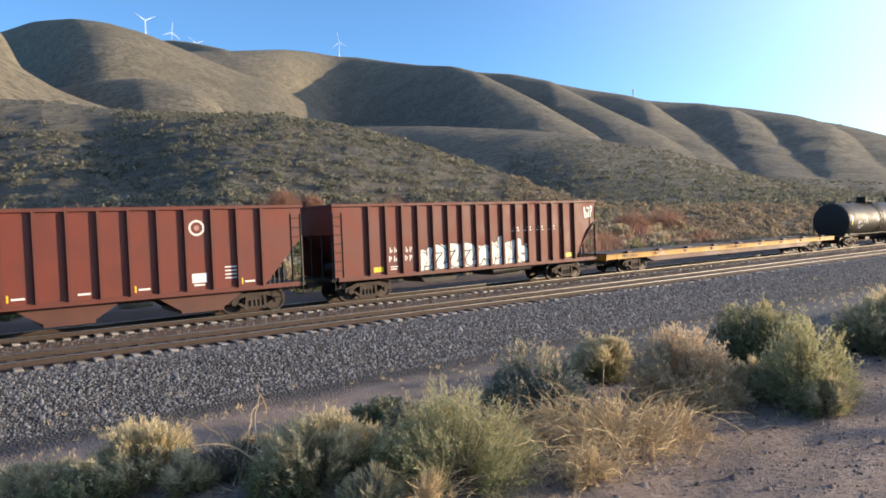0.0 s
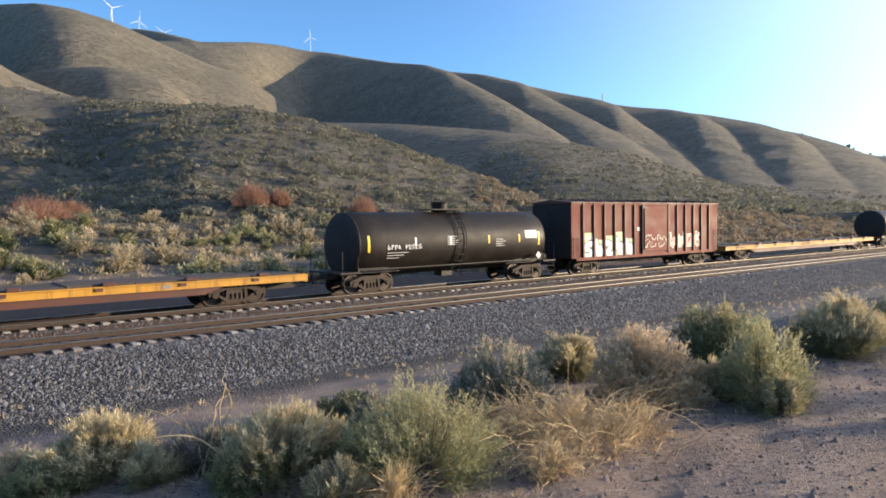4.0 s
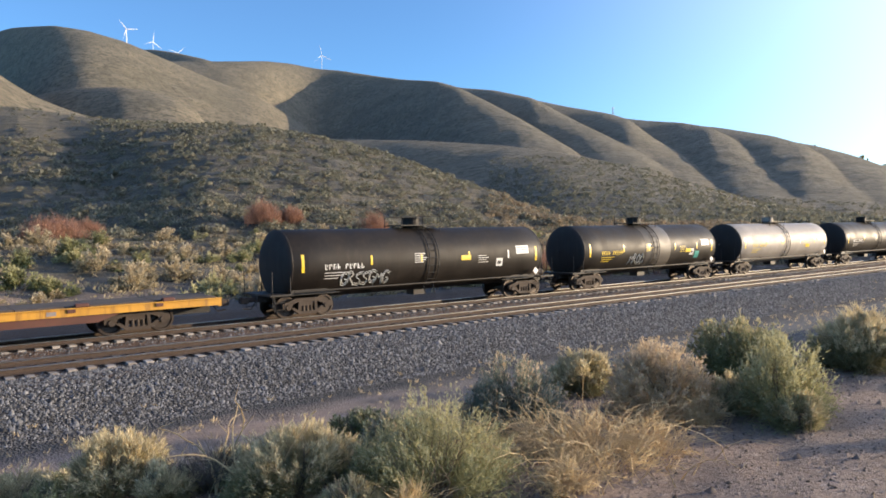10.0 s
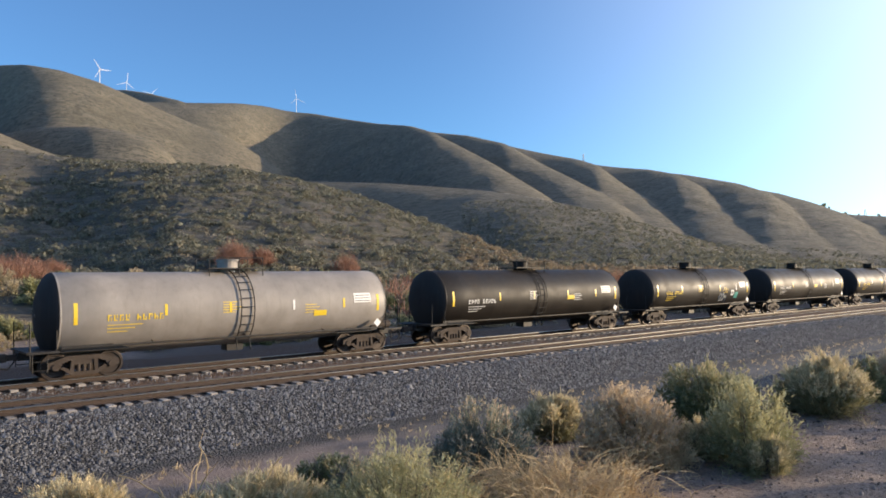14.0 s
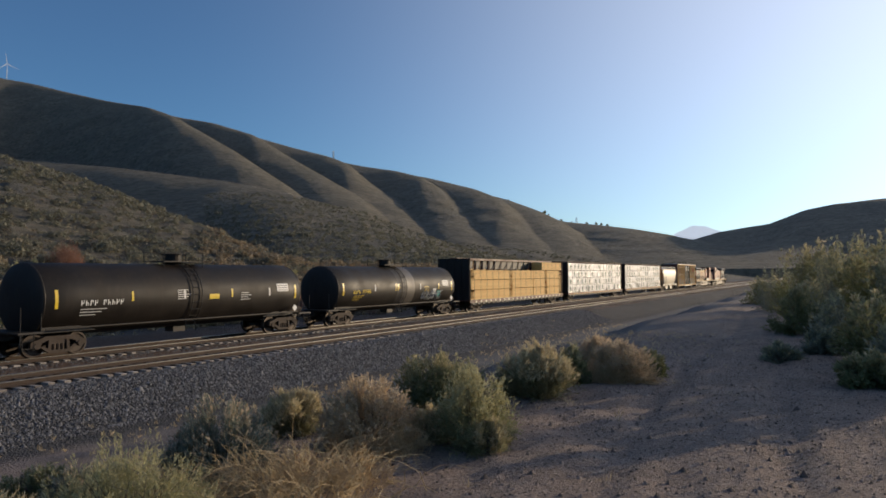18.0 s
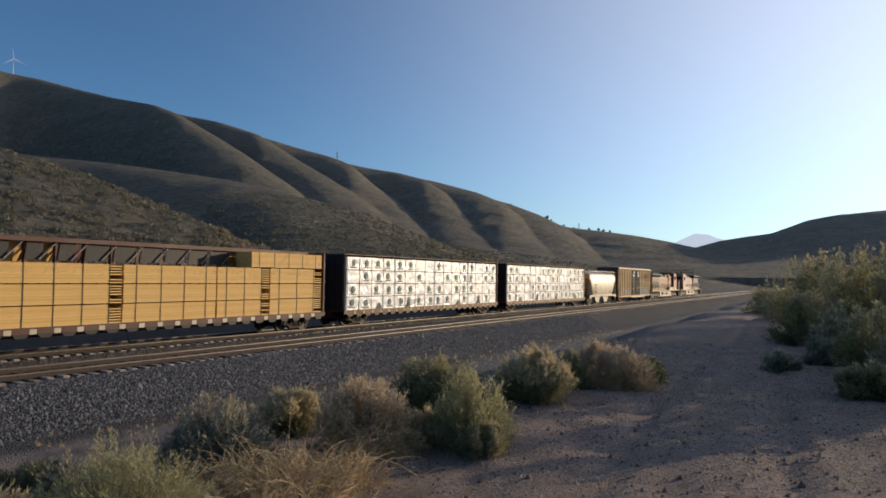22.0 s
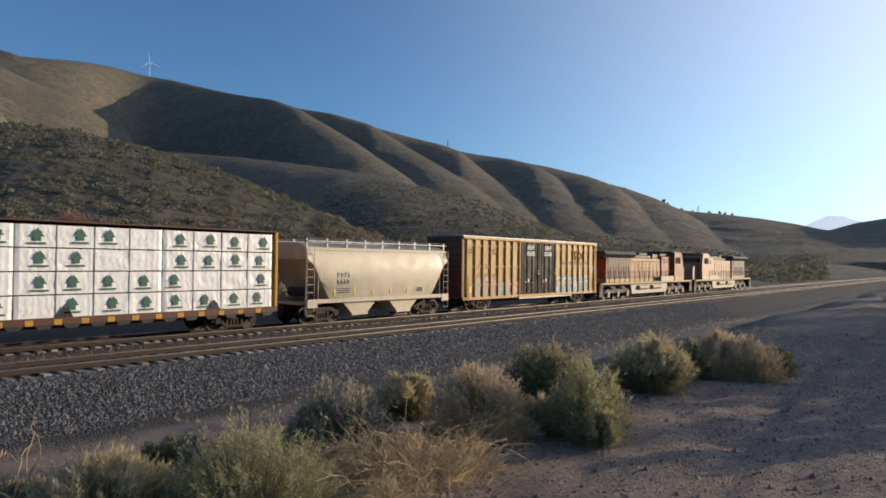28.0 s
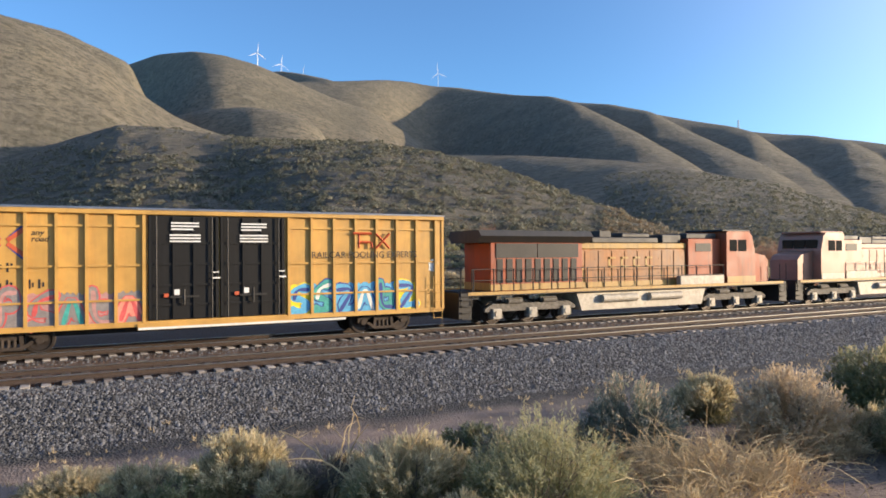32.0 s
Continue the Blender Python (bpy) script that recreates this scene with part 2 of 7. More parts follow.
def fbm(x, y, scale, octaves=4, seed=0.0):
    """Cheap smooth noise on arrays, about -1 to 1."""
    out, amp = np.zeros_like(x), 1.0
    for o in range(octaves):
        k = 2 ** o / scale
        a, b = 1.7 * o + seed, 2.3 * o + seed * 1.3
        out += amp * (np.sin(k * (x * 0.83 + y * 0.56) * 6.283 + a + 1.9 * np.sin(k * y * 4.1 + b)) * np.sin(k * (y * 0.91 - x * 0.42) * 6.283 + b + 1.7 * np.sin(k * x * 3.7 + a)))
        amp *= 0.5
    return out / 1.6


# crests of the hills round the camera: azimuth (degrees from +y), height angle of the crest, its distance and that of the slope's foot
NEAR_AZ = [-60, -20, -2.8, 0.6, 4.6, 7.5, 10.4, 12.4, 15.9, 20, 24.2, 27.8, 30.8, 33, 35.6, 39.6, 43.6, 46.6, 51, 58]
NEAR_EL = [1, 3.5, 7.0, 8.2, 9.8, 9.85, 9.6, 9.4, 9.25, 9.25, 9.15, 8.6, 7.95, 7.4, 6.55, 5.0, 3.4, 2.2, 1.0, 0.4]
NEAR_R = [560, 520, 440, 410, 375, 348, 322, 305, 278, 255, 240, 230, 220, 210, 195, 175, 155, 142, 130, 125]
EYE_Z = 3.22
RIDGES = []
SWEEP = np.arange(-70, 110.01, 0.1)


def soften(values, sigma):
    """A table over SWEEP, rounded off at its corners."""
    k = np.exp(-0.5 * (np.arange(-40, 41) * 0.1 / sigma) ** 2)
    return np.convolve(np.pad(values, 40, mode="edge"), k / k.sum(), mode="valid")


def ridge(*rows, fold=0.62, soft=1.1):
    """A spur or hill whose crest runs through rows of azimuth, height angle, distance and foot; fold: how deep its flank is cut."""
    az, el, far_, foot_ = (np.array(c, float) for c in zip(*rows))
    e = np.interp(SWEEP, az, el) - 1.1 * np.clip(az[0] - SWEEP, 0, 90) - 2.5 * np.clip(SWEEP - az[-1], 0, 90)
    far_ = (0.4 + 0.6 * fold) * far_ + (0.6 - 0.6 * fold) * max(far_.min(), 900.0)
    foot_ = fold * foot_ + (1 - fold) * foot_.min()
    RIDGES.append((soften(e, 0.28), soften(np.interp(SWEEP, az, far_), soft), soften(np.interp(SWEEP, az, foot_), soft)))


# a lit grassy slope behind the near hill
ridge((-40, 17, 560, 300), (-8, 17, 560, 300), (-2.8, 16.3, 560, 300), (-0.8, 15.9, 560, 300), (1.3, 15.05, 560, 300), (3.5, 14.1, 560, 300), (5.2, 12.75, 560, 300), (6.7, 11.6, 560, 300), (8.5, 10.5, 560, 300), (10.4, 9.75, 560, 300), (12.6, 9.1, 560, 300))
# the shoulder behind it, the round dome and the knoll at its foot
ridge((-40, 17, 1000, 480), (-8, 17, 950, 480), (-1.1, 16.05, 900, 480), (1.0, 15.75, 880, 480), (2.8, 15.05, 860, 480), (4.3, 14.5, 850, 480), (5.5, 14.0, 850, 480), (6.3, 12, 850, 480), (9, 8, 850, 480))
ridge((2, 13.0, 2100, 1150), (5.4, 14.0, 1800, 950), (7.4, 14.9, 1520, 760), (9.9, 15.32, 1250, 520), (12.0, 15.2, 1210, 470), (14.4, 14.7, 1220, 500), (16.2, 14.05, 1220, 520), (19.3, 12.85, 1220, 540), (21, 12.2, 1220, 560), (23.3, 11.5, 1220, 580), (24.7, 10.75, 1220, 600), (26.3, 9.75, 1220, 600), (27.8, 8.8, 1220, 600), soft=1.5)
ridge((7, 10.0, 1000, 620), (10.9, 11.25, 900, 560), (14.1, 11.5, 820, 480), (16, 11.3, 800, 450), (17.8, 10.9, 790, 450), (19.2, 10.1, 780, 450), (20.0, 9.2, 780, 450))
# the second dome, half hidden
ridge((12, 13.6, 2300, 1400), (16.2, 14.3, 2000, 1150), (17.8, 14.2, 1800, 900), (20.2, 13.8, 1560, 700), (21.9, 13.15, 1530, 700), (23.5, 12.25, 1530, 720), (25.2, 11.6, 1530, 720), (26.2, 11.15, 1530, 720), (26.9, 10.0, 1530, 720))
# the long dark hill and the spurs that step down from it towards the valley
ridge((17, 13.5, 1750, 800), (21.9, 13.75, 1800, 850), (24.5, 13.87, 1950, 950), (26.4, 13.75, 2150, 1200), (28.4, 13.4, 2250, 1350), (30.4, 13.28, 2120, 1250), (33, 12.9, 1900, 1080), (35.3, 12.6, 1700, 920), (38, 12.42, 1480, 740), (39.8, 11.9, 1330, 600), (42.3, 10.6, 1130, 470), (44.6, 9.35, 960, 380), (46.8, 7.95, 820, 330), (48.7, 6.75, 720, 300), (50.5, 5.3, 640, 280), (53, 3, 560, 260))
ridge((38, 12.2, 2300, 1500), (40.1, 11.85, 2150, 1350), (42.6, 11.6, 1930, 1100), (45.7, 10.85, 1600, 820), (48.7, 9.1, 1250, 580), (51.4, 7.65, 1000, 420), (54.1, 6.08, 800, 330), (56.3, 4.6, 680, 290), (58.5, 2.8, 600, 260), fold=0.42, soft=2.2)
ridge((45, 10.9, 2200, 1450), (48.7, 9.98, 1950, 1200), (51.4, 9.4, 1650, 900), (53.0, 8.85, 1500, 760), (55.0, 7.2, 1200, 560), (57.8, 5.35, 950, 420), (60.2, 3.6, 780, 330), (62.5, 1.9, 660, 290), fold=0.3, soft=2.2)
ridge((50, 9.45, 2200, 1450), (53.2, 8.82, 2050, 1350), (54.5, 8.6, 2000, 1300), (56.9, 8.3, 1780, 1080), (59.0, 7.8, 1520, 780), (60.4, 6.95, 1300, 600), (62.2, 5.6, 1100, 480), (63.7, 4.5, 980, 420), (66.3, 2.8, 820, 360), (68.5, 1.4, 720, 330), fold=0.24, soft=2.2)
ridge((58, 8.0, 1950, 1200), (59.6, 7.73, 1800, 1050), (63.3, 6.83, 1420, 700), (65.4, 6.0, 1250, 580), (67.2, 4.6, 1080, 480), (69.2, 3.1, 950, 420), (71.5, 1.7, 840, 380), fold=0.2, soft=2.2)
ridge((62, 7.0, 1900, 1200), (66, 5.92, 1500, 820), (68.3, 5.07, 1300, 640), (70.3, 4.1, 1150, 520), (72.4, 2.7, 1020, 460), (74.5, 1.5, 920, 430), fold=0.2, soft=2.2)
ridge((67, 5.2, 1750, 1050), (70.5, 4.1, 1500, 820), (73.2, 3.8, 1350, 640), (75.7, 3.46, 1250, 560), (78.3, 2.98, 1150, 500), (79.7, 2.62, 1120, 480), (84, 1.9, 1080, 480), (90, 1.0, 1050, 480), fold=0.25, soft=2.2)
# the lower bench before them, with an old grade along its top
ridge((22, 8.3, 1150, 760), (28, 8.1, 1000, 640), (32, 7.97, 900, 540), (35.6, 7.87, 810, 450), (39.2, 7.6, 720, 360), (43.5, 7.2, 620, 280), (45.7, 6.85, 560, 235), (48.7, 6.3, 500, 200), (52.4, 5.35, 450, 185), (54.2, 5.0, 430, 180), (56, 4.25, 400, 175), (59, 3.2, 370, 170), (62, 2.2, 340, 165), (66, 1.2, 310, 165), (70, 0.6, 290, 165))


def skyline(az):
    """Distance of the highest crest at an azimuth."""
    return max((float(np.interp(az, SWEEP, e)), float(np.interp(az, SWEEP, far_))) for e, far_, _ in RIDGES)[1]


def height(x, y):
    """The height of the ground at arrays x, y."""
    x, y = np.asarray(x, float), np.asarray(y, float)
    r, az = np.hypot(x, y), np.degrees(np.arctan2(x, y))
    edge = 4.2 + 0.5 * np.sin(x * 0.5) + 0.03 * np.clip(x - 8, 0, 60)
    plateau = 1.57 + 0.035 * fbm(x, y, 3.0, 3) + 0.012 * fbm(x * 0.4, y, 0.9, 2, 8.0)
    # wheel ruts of the dirt road
    lane = y - 1.15 - 0.055 * (x - 6.0) + 0.12 * np.sin(x * 0.35)
    plateau = plateau - 0.05 * (np.exp(-((lane - 0.75) / 0.2) ** 2) + np.exp(-((lane + 0.75) / 0.2) ** 2)) * ss(4.0, 7.0, x)
    z = plateau + (-1.15 - plateau) * ss(edge, 13.0, y)
    z = z + 0.93 * ss(17.6, 21.1, y) - 0.10 * ss(24.4, 24.9, y) * (1 - ss(26.2, 26.7, y)) - 0.12 * ss(30.2, 31.6, y) - 0.015 * ss(21.45, 21.6, y) * (1 - ss(24.2, 24.35, y))
    rough = ss(32, 40, y)
    z = z + 4.97 * ss(34, 85, y) + 0.3 * rough * fbm(x, y, 14, 3, 2.0)
    back = ss(-8, -60, y)
    z = z + 3.0 * back * (1 + 0.4 * fbm(x, y, 60, 3, 5.0))
    behind = np.where(y > 30, 1.0, 0.0)
    # near brushy hill
    rn = np.interp(az, NEAR_AZ, NEAR_R)
    hn = EYE_Z + rn * np.tan(np.radians(np.interp(az, NEAR_AZ, NEAR_EL)))
    foot = np.interp(az, [-60, -4, 8, 20, 30, 46, 60], [130, 125, 98, 68, 72, 100, 110])
    u = np.clip((r - foot) / np.maximum(rn - foot, 1), 0, 1)
    base = 6.0
    near = (hn - base) * (0.62 * u + 0.38 * ss(0, 1, u)) + 1.1 * fbm(x, y, 34, 4, 1.0) * ss(0, 0.2, u) * (1 - ss(0.75, 1.0, u))
    near = near - 2.4 * ss(0.05, 0.3, u) * (1 - ss(0.6, 0.95, u)) * np.exp(-((az - 14 + 5 * u) / 2.6) ** 2)
    over = np.clip((r - rn) / 220, 0, 1)
    near = near * (1 - 0.75 * ss(0, 1, over))
    z = z + behind * (1 - ss(54, 62, az)) * np.maximum(near, 0) * ss(0, 0.05, u)
    # far hills: the slope rounds over towards each crest and falls away behind it
    for e_t, far_t, foot_t in RIDGES:
        e, rf, f0 = np.interp(az, SWEEP, e_t), np.interp(az, SWEEP, far_t), np.interp(az, SWEEP, foot_t)
        v = (r - f0) / (rf - f0)
        q = 1 - (1 - np.clip(v, 0, 1)) ** 1.6
        gully = 0.16 * fbm(x, y, 210, 4, 3.0) * ss(0, 0.25, v) * (1 - ss(0.55, 0.97, v))
        slope = EYE_Z + r * np.tan(np.radians(0.25 + (e - 0.25) * q + gully))
        past = np.maximum(r - rf, 0)
        slope = slope - past * np.tan(np.radians(e)) - np.minimum(past ** 2 / 420.0, 0.42 * past)
        z = np.where((y > 0) & (v > 0) & (e > 0.25), np.maximum(z, slope), z)
    # hill across the valley, towards the sun
    w = np.clip((r - 450) / 1050.0, 0, 1)
    hr = np.interp(az + 4 * (1 - w), [76, 79.5, 82.7, 86.2, 88.4, 90.5, 93, 99, 106, 120, 150], [0, 58, 80, 92, 113, 124, 129, 138, 125, 90, 60])
    z = np.maximum(z, z * (1 - ss(0, 0.4, w)) * 0.999 + hr * ss(0, 1, w) * (1 + 0.10 * fbm(x, y, 500, 3, 7.0) * (1 - w)) * ss(74, 79, az))
    return z


def grid_sheet(name, azs, rs):
    """A sheet over a fan of azimuths and distances."""
    A, R_ = np.meshgrid(np.radians(azs), rs, indexing="ij")
    X, Y = R_ * np.sin(A), R_ * np.cos(A)
    Z = height(X, Y)
    n, m = A.shape
    verts = np.stack([X, Y, Z], -1).reshape(-1, 3)
    i, j = np.meshgrid(np.arange(n - 1), np.arange(m - 1), indexing="ij")
    a = (i * m + j).ravel()
    faces = np.stack([a, a + 1, a + m + 1, a + m], -1)
    me = bpy.data.meshes.new(name)
    me.vertices.add(len(verts))
    me.vertices.foreach_set("co", verts.ravel())
    me.loops.add(faces.size)
    me.loops.foreach_set("vertex_index", faces.ravel().astype(np.int32))
    me.polygons.add(len(faces))
    me.polygons.foreach_set("loop_start", np.arange(0, faces.size, 4, dtype=np.int32))
    me.update(calc_edges=True)
    me.polygons.foreach_set("use_smooth", np.ones(len(faces), bool))
    me.validate()
    return new(name, me)


azs = np.concatenate([np.arange(-180, -14, 2.5), np.arange(-14, 104, 0.17), np.arange(104, 180.1, 2.5)])
azs[-1] = 180
rs = np.concatenate([[0.0004], np.arange(0.5, 16, 0.2), np.arange(16, 40, 0.28), np.geomspace(40, 120, 48)[:-1], np.geomspace(120, 420, 70)[:-1], np.geomspace(420, 2300, 170)[:-1], np.geomspace(2300, 4600, 14)])
ground = tagged(grid_sheet("ground", azs, rs), "dry dirt, grey ballast and grassy desert hills", "ground", kind="structure")
ground.data.materials.append(M_EARTH)


def old_grade():
    """A narrow bare dirt grade that follows the top of the bench."""
    e_t, far_t, _ = RIDGES[-1]
    verts, faces = [], []
    line = np.arange(31.0, 55.0, 0.15)
    for az in line:
        r = float(np.interp(az, SWEEP, far_t))
        for d in (-9.0, -4.5, 0.0):
            x, y = (r + d) * math.sin(radians(az)), (r + d) * math.cos(radians(az))
            verts.append((x, y, float(height(x, y)) + 0.35))
    for i in range(len(line) - 1):
        faces += [(3 * i + k, 3 * i + k + 1, 3 * i + k + 4, 3 * i + k + 3) for k in (0, 1)]
    me = bpy.data.meshes.new("dirt_grade")
    me.from_pydata(verts, [], faces)
    me.materials.append(plain("bare_pale_dirt", (0.36, 0.30, 0.23), 0.95, 0, 0.3, 0.4))
    return tagged(new("dirt_grade", me), "narrow pale dirt grade along the hillside bench", "road", kind="structure")


old_grade()

# ---- helpers for things in parts ----
def mesh_of(name, bm, mat, smooth=False):
    bmesh.ops.recalc_face_normals(bm, faces=bm.faces)
    me = bpy.data.meshes.new(name)
    bm.to_mesh(me)
    bm.free()
    me.materials.append(mat)
    if smooth:
        me.polygons.foreach_set("use_smooth", np.ones(len(me.polygons), bool))
        me.set_sharp_from_angle(angle=radians(40))
    return me


def child(name, me, parent, m=None, label=""):
    o = new(name, me)
    o.parent = parent
    if m is not None:
        o.matrix_local = m
    if label:
        o["label"] = label
    return o


def part(name, bm, mat, parent, label="", smooth=False):
    return child(name, mesh_of(name, bm, mat, smooth), parent, None, label)


def pieces(name, bm, mat, parent, label=""):
    """Every loose piece of bm as a part of its own."""
    bm.verts.index_update()
    bm.verts.ensure_lookup_table()
    seen = set()
    for v in bm.verts:
        if v.index in seen:
            continue
        stack, isle = [v], []
        seen.add(v.index)
        while stack:
            w = stack.pop()
            isle.append(w)
            for e in w.link_edges:
                o = e.other_vert(w)
                if o.index not in seen:
                    seen.add(o.index)
                    stack.append(o)
        one = bmesh.new()
        at = {w.index: one.verts.new(w.co) for w in isle}
        for f in {f for w in isle for f in w.link_faces}:
            one.faces.new([at[w.index] for w in f.verts])
        part(name, one, mat, parent, label)
    bm.free()


def box(bm, x0, x1, y0, y1, z0, z1, bevel=0.0):
    m = Matrix.Translation(((x0 + x1) / 2, (y0 + y1) / 2, (z0 + z1) / 2)) @ Matrix.Diagonal((abs(x1 - x0), abs(y1 - y0), abs(z1 - z0), 1))
    r = bmesh.ops.create_cube(bm, size=1, matrix=m)
    if bevel:
        es = list({e for v in r["verts"] for e in v.link_edges})
        bmesh.ops.bevel(bm, geom=es, offset=bevel, segments=1, affect="EDGES")
    return bm


def bar(bm, a, b, r, seg=8, r2=None):
    a, b = Vector(a), Vector(b)
    d = b - a
    m = Matrix.Translation((a + b) / 2) @ d.to_track_quat("Z", "Y").to_matrix().to_4x4()
    bmesh.ops.create_cone(bm, cap_ends=True, segments=seg, radius1=r, radius2=r if r2 is None else r2, depth=d.length, matrix=m)
    return bm


def slab(bm, pts, y0, y1):
    """A flat plate with the outline pts in x and z, from y0 to y1."""
    a = [bm.verts.new((x, y0, z)) for x, z in pts]
    b = [bm.verts.new((x, y1, z)) for x, z in pts]
    bm.faces.new(a)
    bm.faces.new(b[::-1])
    for i in range(len(pts)):
        j = (i + 1) % len(pts)
        bm.faces.new((a[i], b[i], b[j], a[j]))
    return bm


def loft(bm, rings, closed=True, caps=True):
    """Skin through rings of points."""
    vs = [[bm.verts.new(p) for p in ring] for ring in rings]
    n = len(vs[0])
    for k in range(len(vs) - 1):
        for i in range(n if closed else n - 1):
            j = (i + 1) % n
            bm.faces.new((vs[k][i], vs[k][j], vs[k + 1][j], vs[k + 1][i]))
    if caps:
        bm.faces.new(vs[0][::-1])
        bm.faces.new(vs[-1])
    return bm


def thing(name, label, category, group="", m=None):
    e = new(name)
    e.empty_display_size = 0.3
    if m is not None:
        e.matrix_world = m
    return tagged(e, label, category, group)


def writing(name, text, size, mat, parent, x, y, z, slant=0.0, label=""):
    """Letters on the near side of a car, 6 mm proud."""
    cu = bpy.data.curves.new(name, "FONT")
    cu.body, cu.size, cu.extrude, cu.shear = text, size, 0.002, slant
    tmp = bpy.data.objects.new(name, cu)
    scene.collection.objects.link(tmp)
    bpy.context.view_layer.update()
    me = bpy.data.meshes.new_from_object(tmp)
    bpy.data.objects.remove(tmp)
    me.materials.clear()
    me.materials.append(mat)
    return child(name, me, parent, pose(x, y, z, 90), label)


def bars(name, rects, y, mat, parent, label=""):
    """Lettering that cannot be read, as flat bars (x, z, width, height)."""
    bm = bmesh.new()
    for x, z, w, h in rects:
        box(bm, x, x + w, y - 0.004, y, z, z + h)
    pieces(name, bm, mat, parent, label)


def marks(x, z, h, count, rng, gap=0.35):
    """A row of letter-sized bars."""
    out = []
    for i in range(count):
        w = h * rng.uniform(0.5, 0.7)
        out.append((x, z, w * 0.32, h))
        out.append((x + w * 0.55, z + h * rng.uniform(0, 0.5), w * 0.3, h * 0.5))
        x += w + h * gap
    return out


def graffiti(parent, x0, x1, z0, z1, y, fill, line, seed, letters, second=None, ground=None, edge=1.42):
    """Sprayed letter-like shapes: thick strokes over a dark rim."""
    rng = random.Random(seed)
    step = (x1 - x0) / letters
    h = z1 - z0

    def soft(pts):
        for _ in range(2):
            out = [pts[0]]
            for (ax, az), (bx, bz) in zip(pts, pts[1:]):
                out += [(ax * 0.75 + bx * 0.25, az * 0.75 + bz * 0.25), (ax * 0.25 + bx * 0.75, az * 0.25 + bz * 0.75)]
            pts = out + [pts[-1]]
        return pts

    def stroke(bm, pts, w, yy):
        """A smooth flat ribbon with swelling width and round ends."""
        pts = soft(pts)
        n = len(pts)
        left, right = [], []
        for i, (px, pz) in enumerate(pts):
            qx, qz = pts[min(i + 1, n - 1)][0] - pts[max(i - 1, 0)][0], pts[min(i + 1, n - 1)][1] - pts[max(i - 1, 0)][1]
            l = math.hypot(qx, qz) or 1
            k = w / 2 * (0.85 + 0.25 * math.sin(i * 0.9))
            left.append((px - qz / l * k, pz + qx / l * k))
            right.append((px + qz / l * k, pz - qx / l * k))
        for i in range(n - 1):
            yy -= 0.00012
            slab(bm, [left[i], left[i + 1], right[i + 1], right[i]], yy - 0.002, yy)
        for (px, pz) in (pts[0], pts[-1]):
            slab(bm, [(px + w / 2 * math.cos(a), pz + w / 2 * math.sin(a)) for a in [k * 0.7854 for k in range(8)]], yy - 0.0025, yy - 0.0005)
    rim, body, extra = bmesh.new(), bmesh.new(), bmesh.new()
    if ground:
        wave = [(x0 + (x1 - x0) * i / 9, z1 - h * (0.04 + 0.12 * rng.random())) for i in range(9, -1, -1)]
        back = slab(bmesh.new(), [(x0, z0 - 0.04 * h), (x1, z0 - 0.04 * h)] + wave, y - 0.002, y)
        part("sprayed_ground", back, ground, parent)
        y -= 0.003
    shapes = [[(0.1, 0.1), (0.15, 0.9), (0.6, 0.95), (0.75, 0.6), (0.25, 0.5)], [(0.8, 0.9), (0.25, 0.85), (0.15, 0.5), (0.8, 0.4), (0.7, 0.05), (0.1, 0.1)], [(0.1, 0.05), (0.2, 0.95), (0.7, 0.1), (0.85, 0.95)],
              [(0.15, 0.95), (0.2, 0.1), (0.8, 0.05), (0.85, 0.5), (0.3, 0.55)], [(0.05, 0.9), (0.9, 0.85), (0.15, 0.1), (0.95, 0.15)], [(0.1, 0.1), (0.45, 0.95), (0.85, 0.05), (0.65, 0.4), (0.25, 0.4)]]
    for i in range(letters):
        s = rng.choice(shapes)
        ox, sc = x0 + step * i + rng.uniform(-0.05, 0.05) * step, step * rng.uniform(0.95, 1.2)
        lift = rng.uniform(-0.06, 0.1) * h
        pts = [(ox + px * sc, z0 + lift + pz * h * rng.uniform(0.85, 1.0)) for px, pz in s]
        w = min(step, h) * 0.46
        stroke(rim, pts, w * edge, y)
        stroke(body, pts, w, y - 0.006)
        if second:
            stroke(extra, [(px + w * 0.1, pz - w * 0.1) for px, pz in pts[:3]], w * 0.4, y - 0.011)
    g = part("graffiti", rim, line, parent, "dark rim of sprayed graffiti letters")
    part("letter_fill", body, fill, g)
    if second:
        part("letter_shade", extra, second, g)
    else:
        extra.free()


# ---- train materials ----
RUST = (0.055, 0.03, 0.02)
M_OXIDE = paint("oxide_red_paint", (0.15, 0.027, 0.013), RUST, 0.6, 0.45)
M_OXIDE2 = paint("faded_boxcar_red_paint", (0.155, 0.0225, 0.0095), RUST, 0.7, 0.45)
M_SEAM = paint("dark_red_rib_paint", (0.12, 0.026, 0.014), RUST, 0.6, 0.5)
M_TANK = paint("black_tank_paint", (0.017, 0.013, 0.0105), (0.048, 0.036, 0.027), 0.52, 0.4, spread=0.22)
M_TANKDUST = paint("dusty_tank_band", (0.082, 0.070, 0.058), (0.04, 0.033, 0.027), 0.55, 0.5, spread=0.2)
M_TANK.node_tree.nodes["Principled BSDF"].inputs["Specular IOR Level"].default_value = 0.22
# near-black for car ends: soot, with the shade of unlit ends mixed in
M_SHADESOOT = paint("shaded_sooty_car_end", (0.022, 0.016, 0.013), (0.05, 0.035, 0.026), 0.8, 0.5)
M_TEAL = plain("teal_spray_paint", (0.05, 0.32, 0.28), 0.5, 0, 0.3, 7, 0.05)
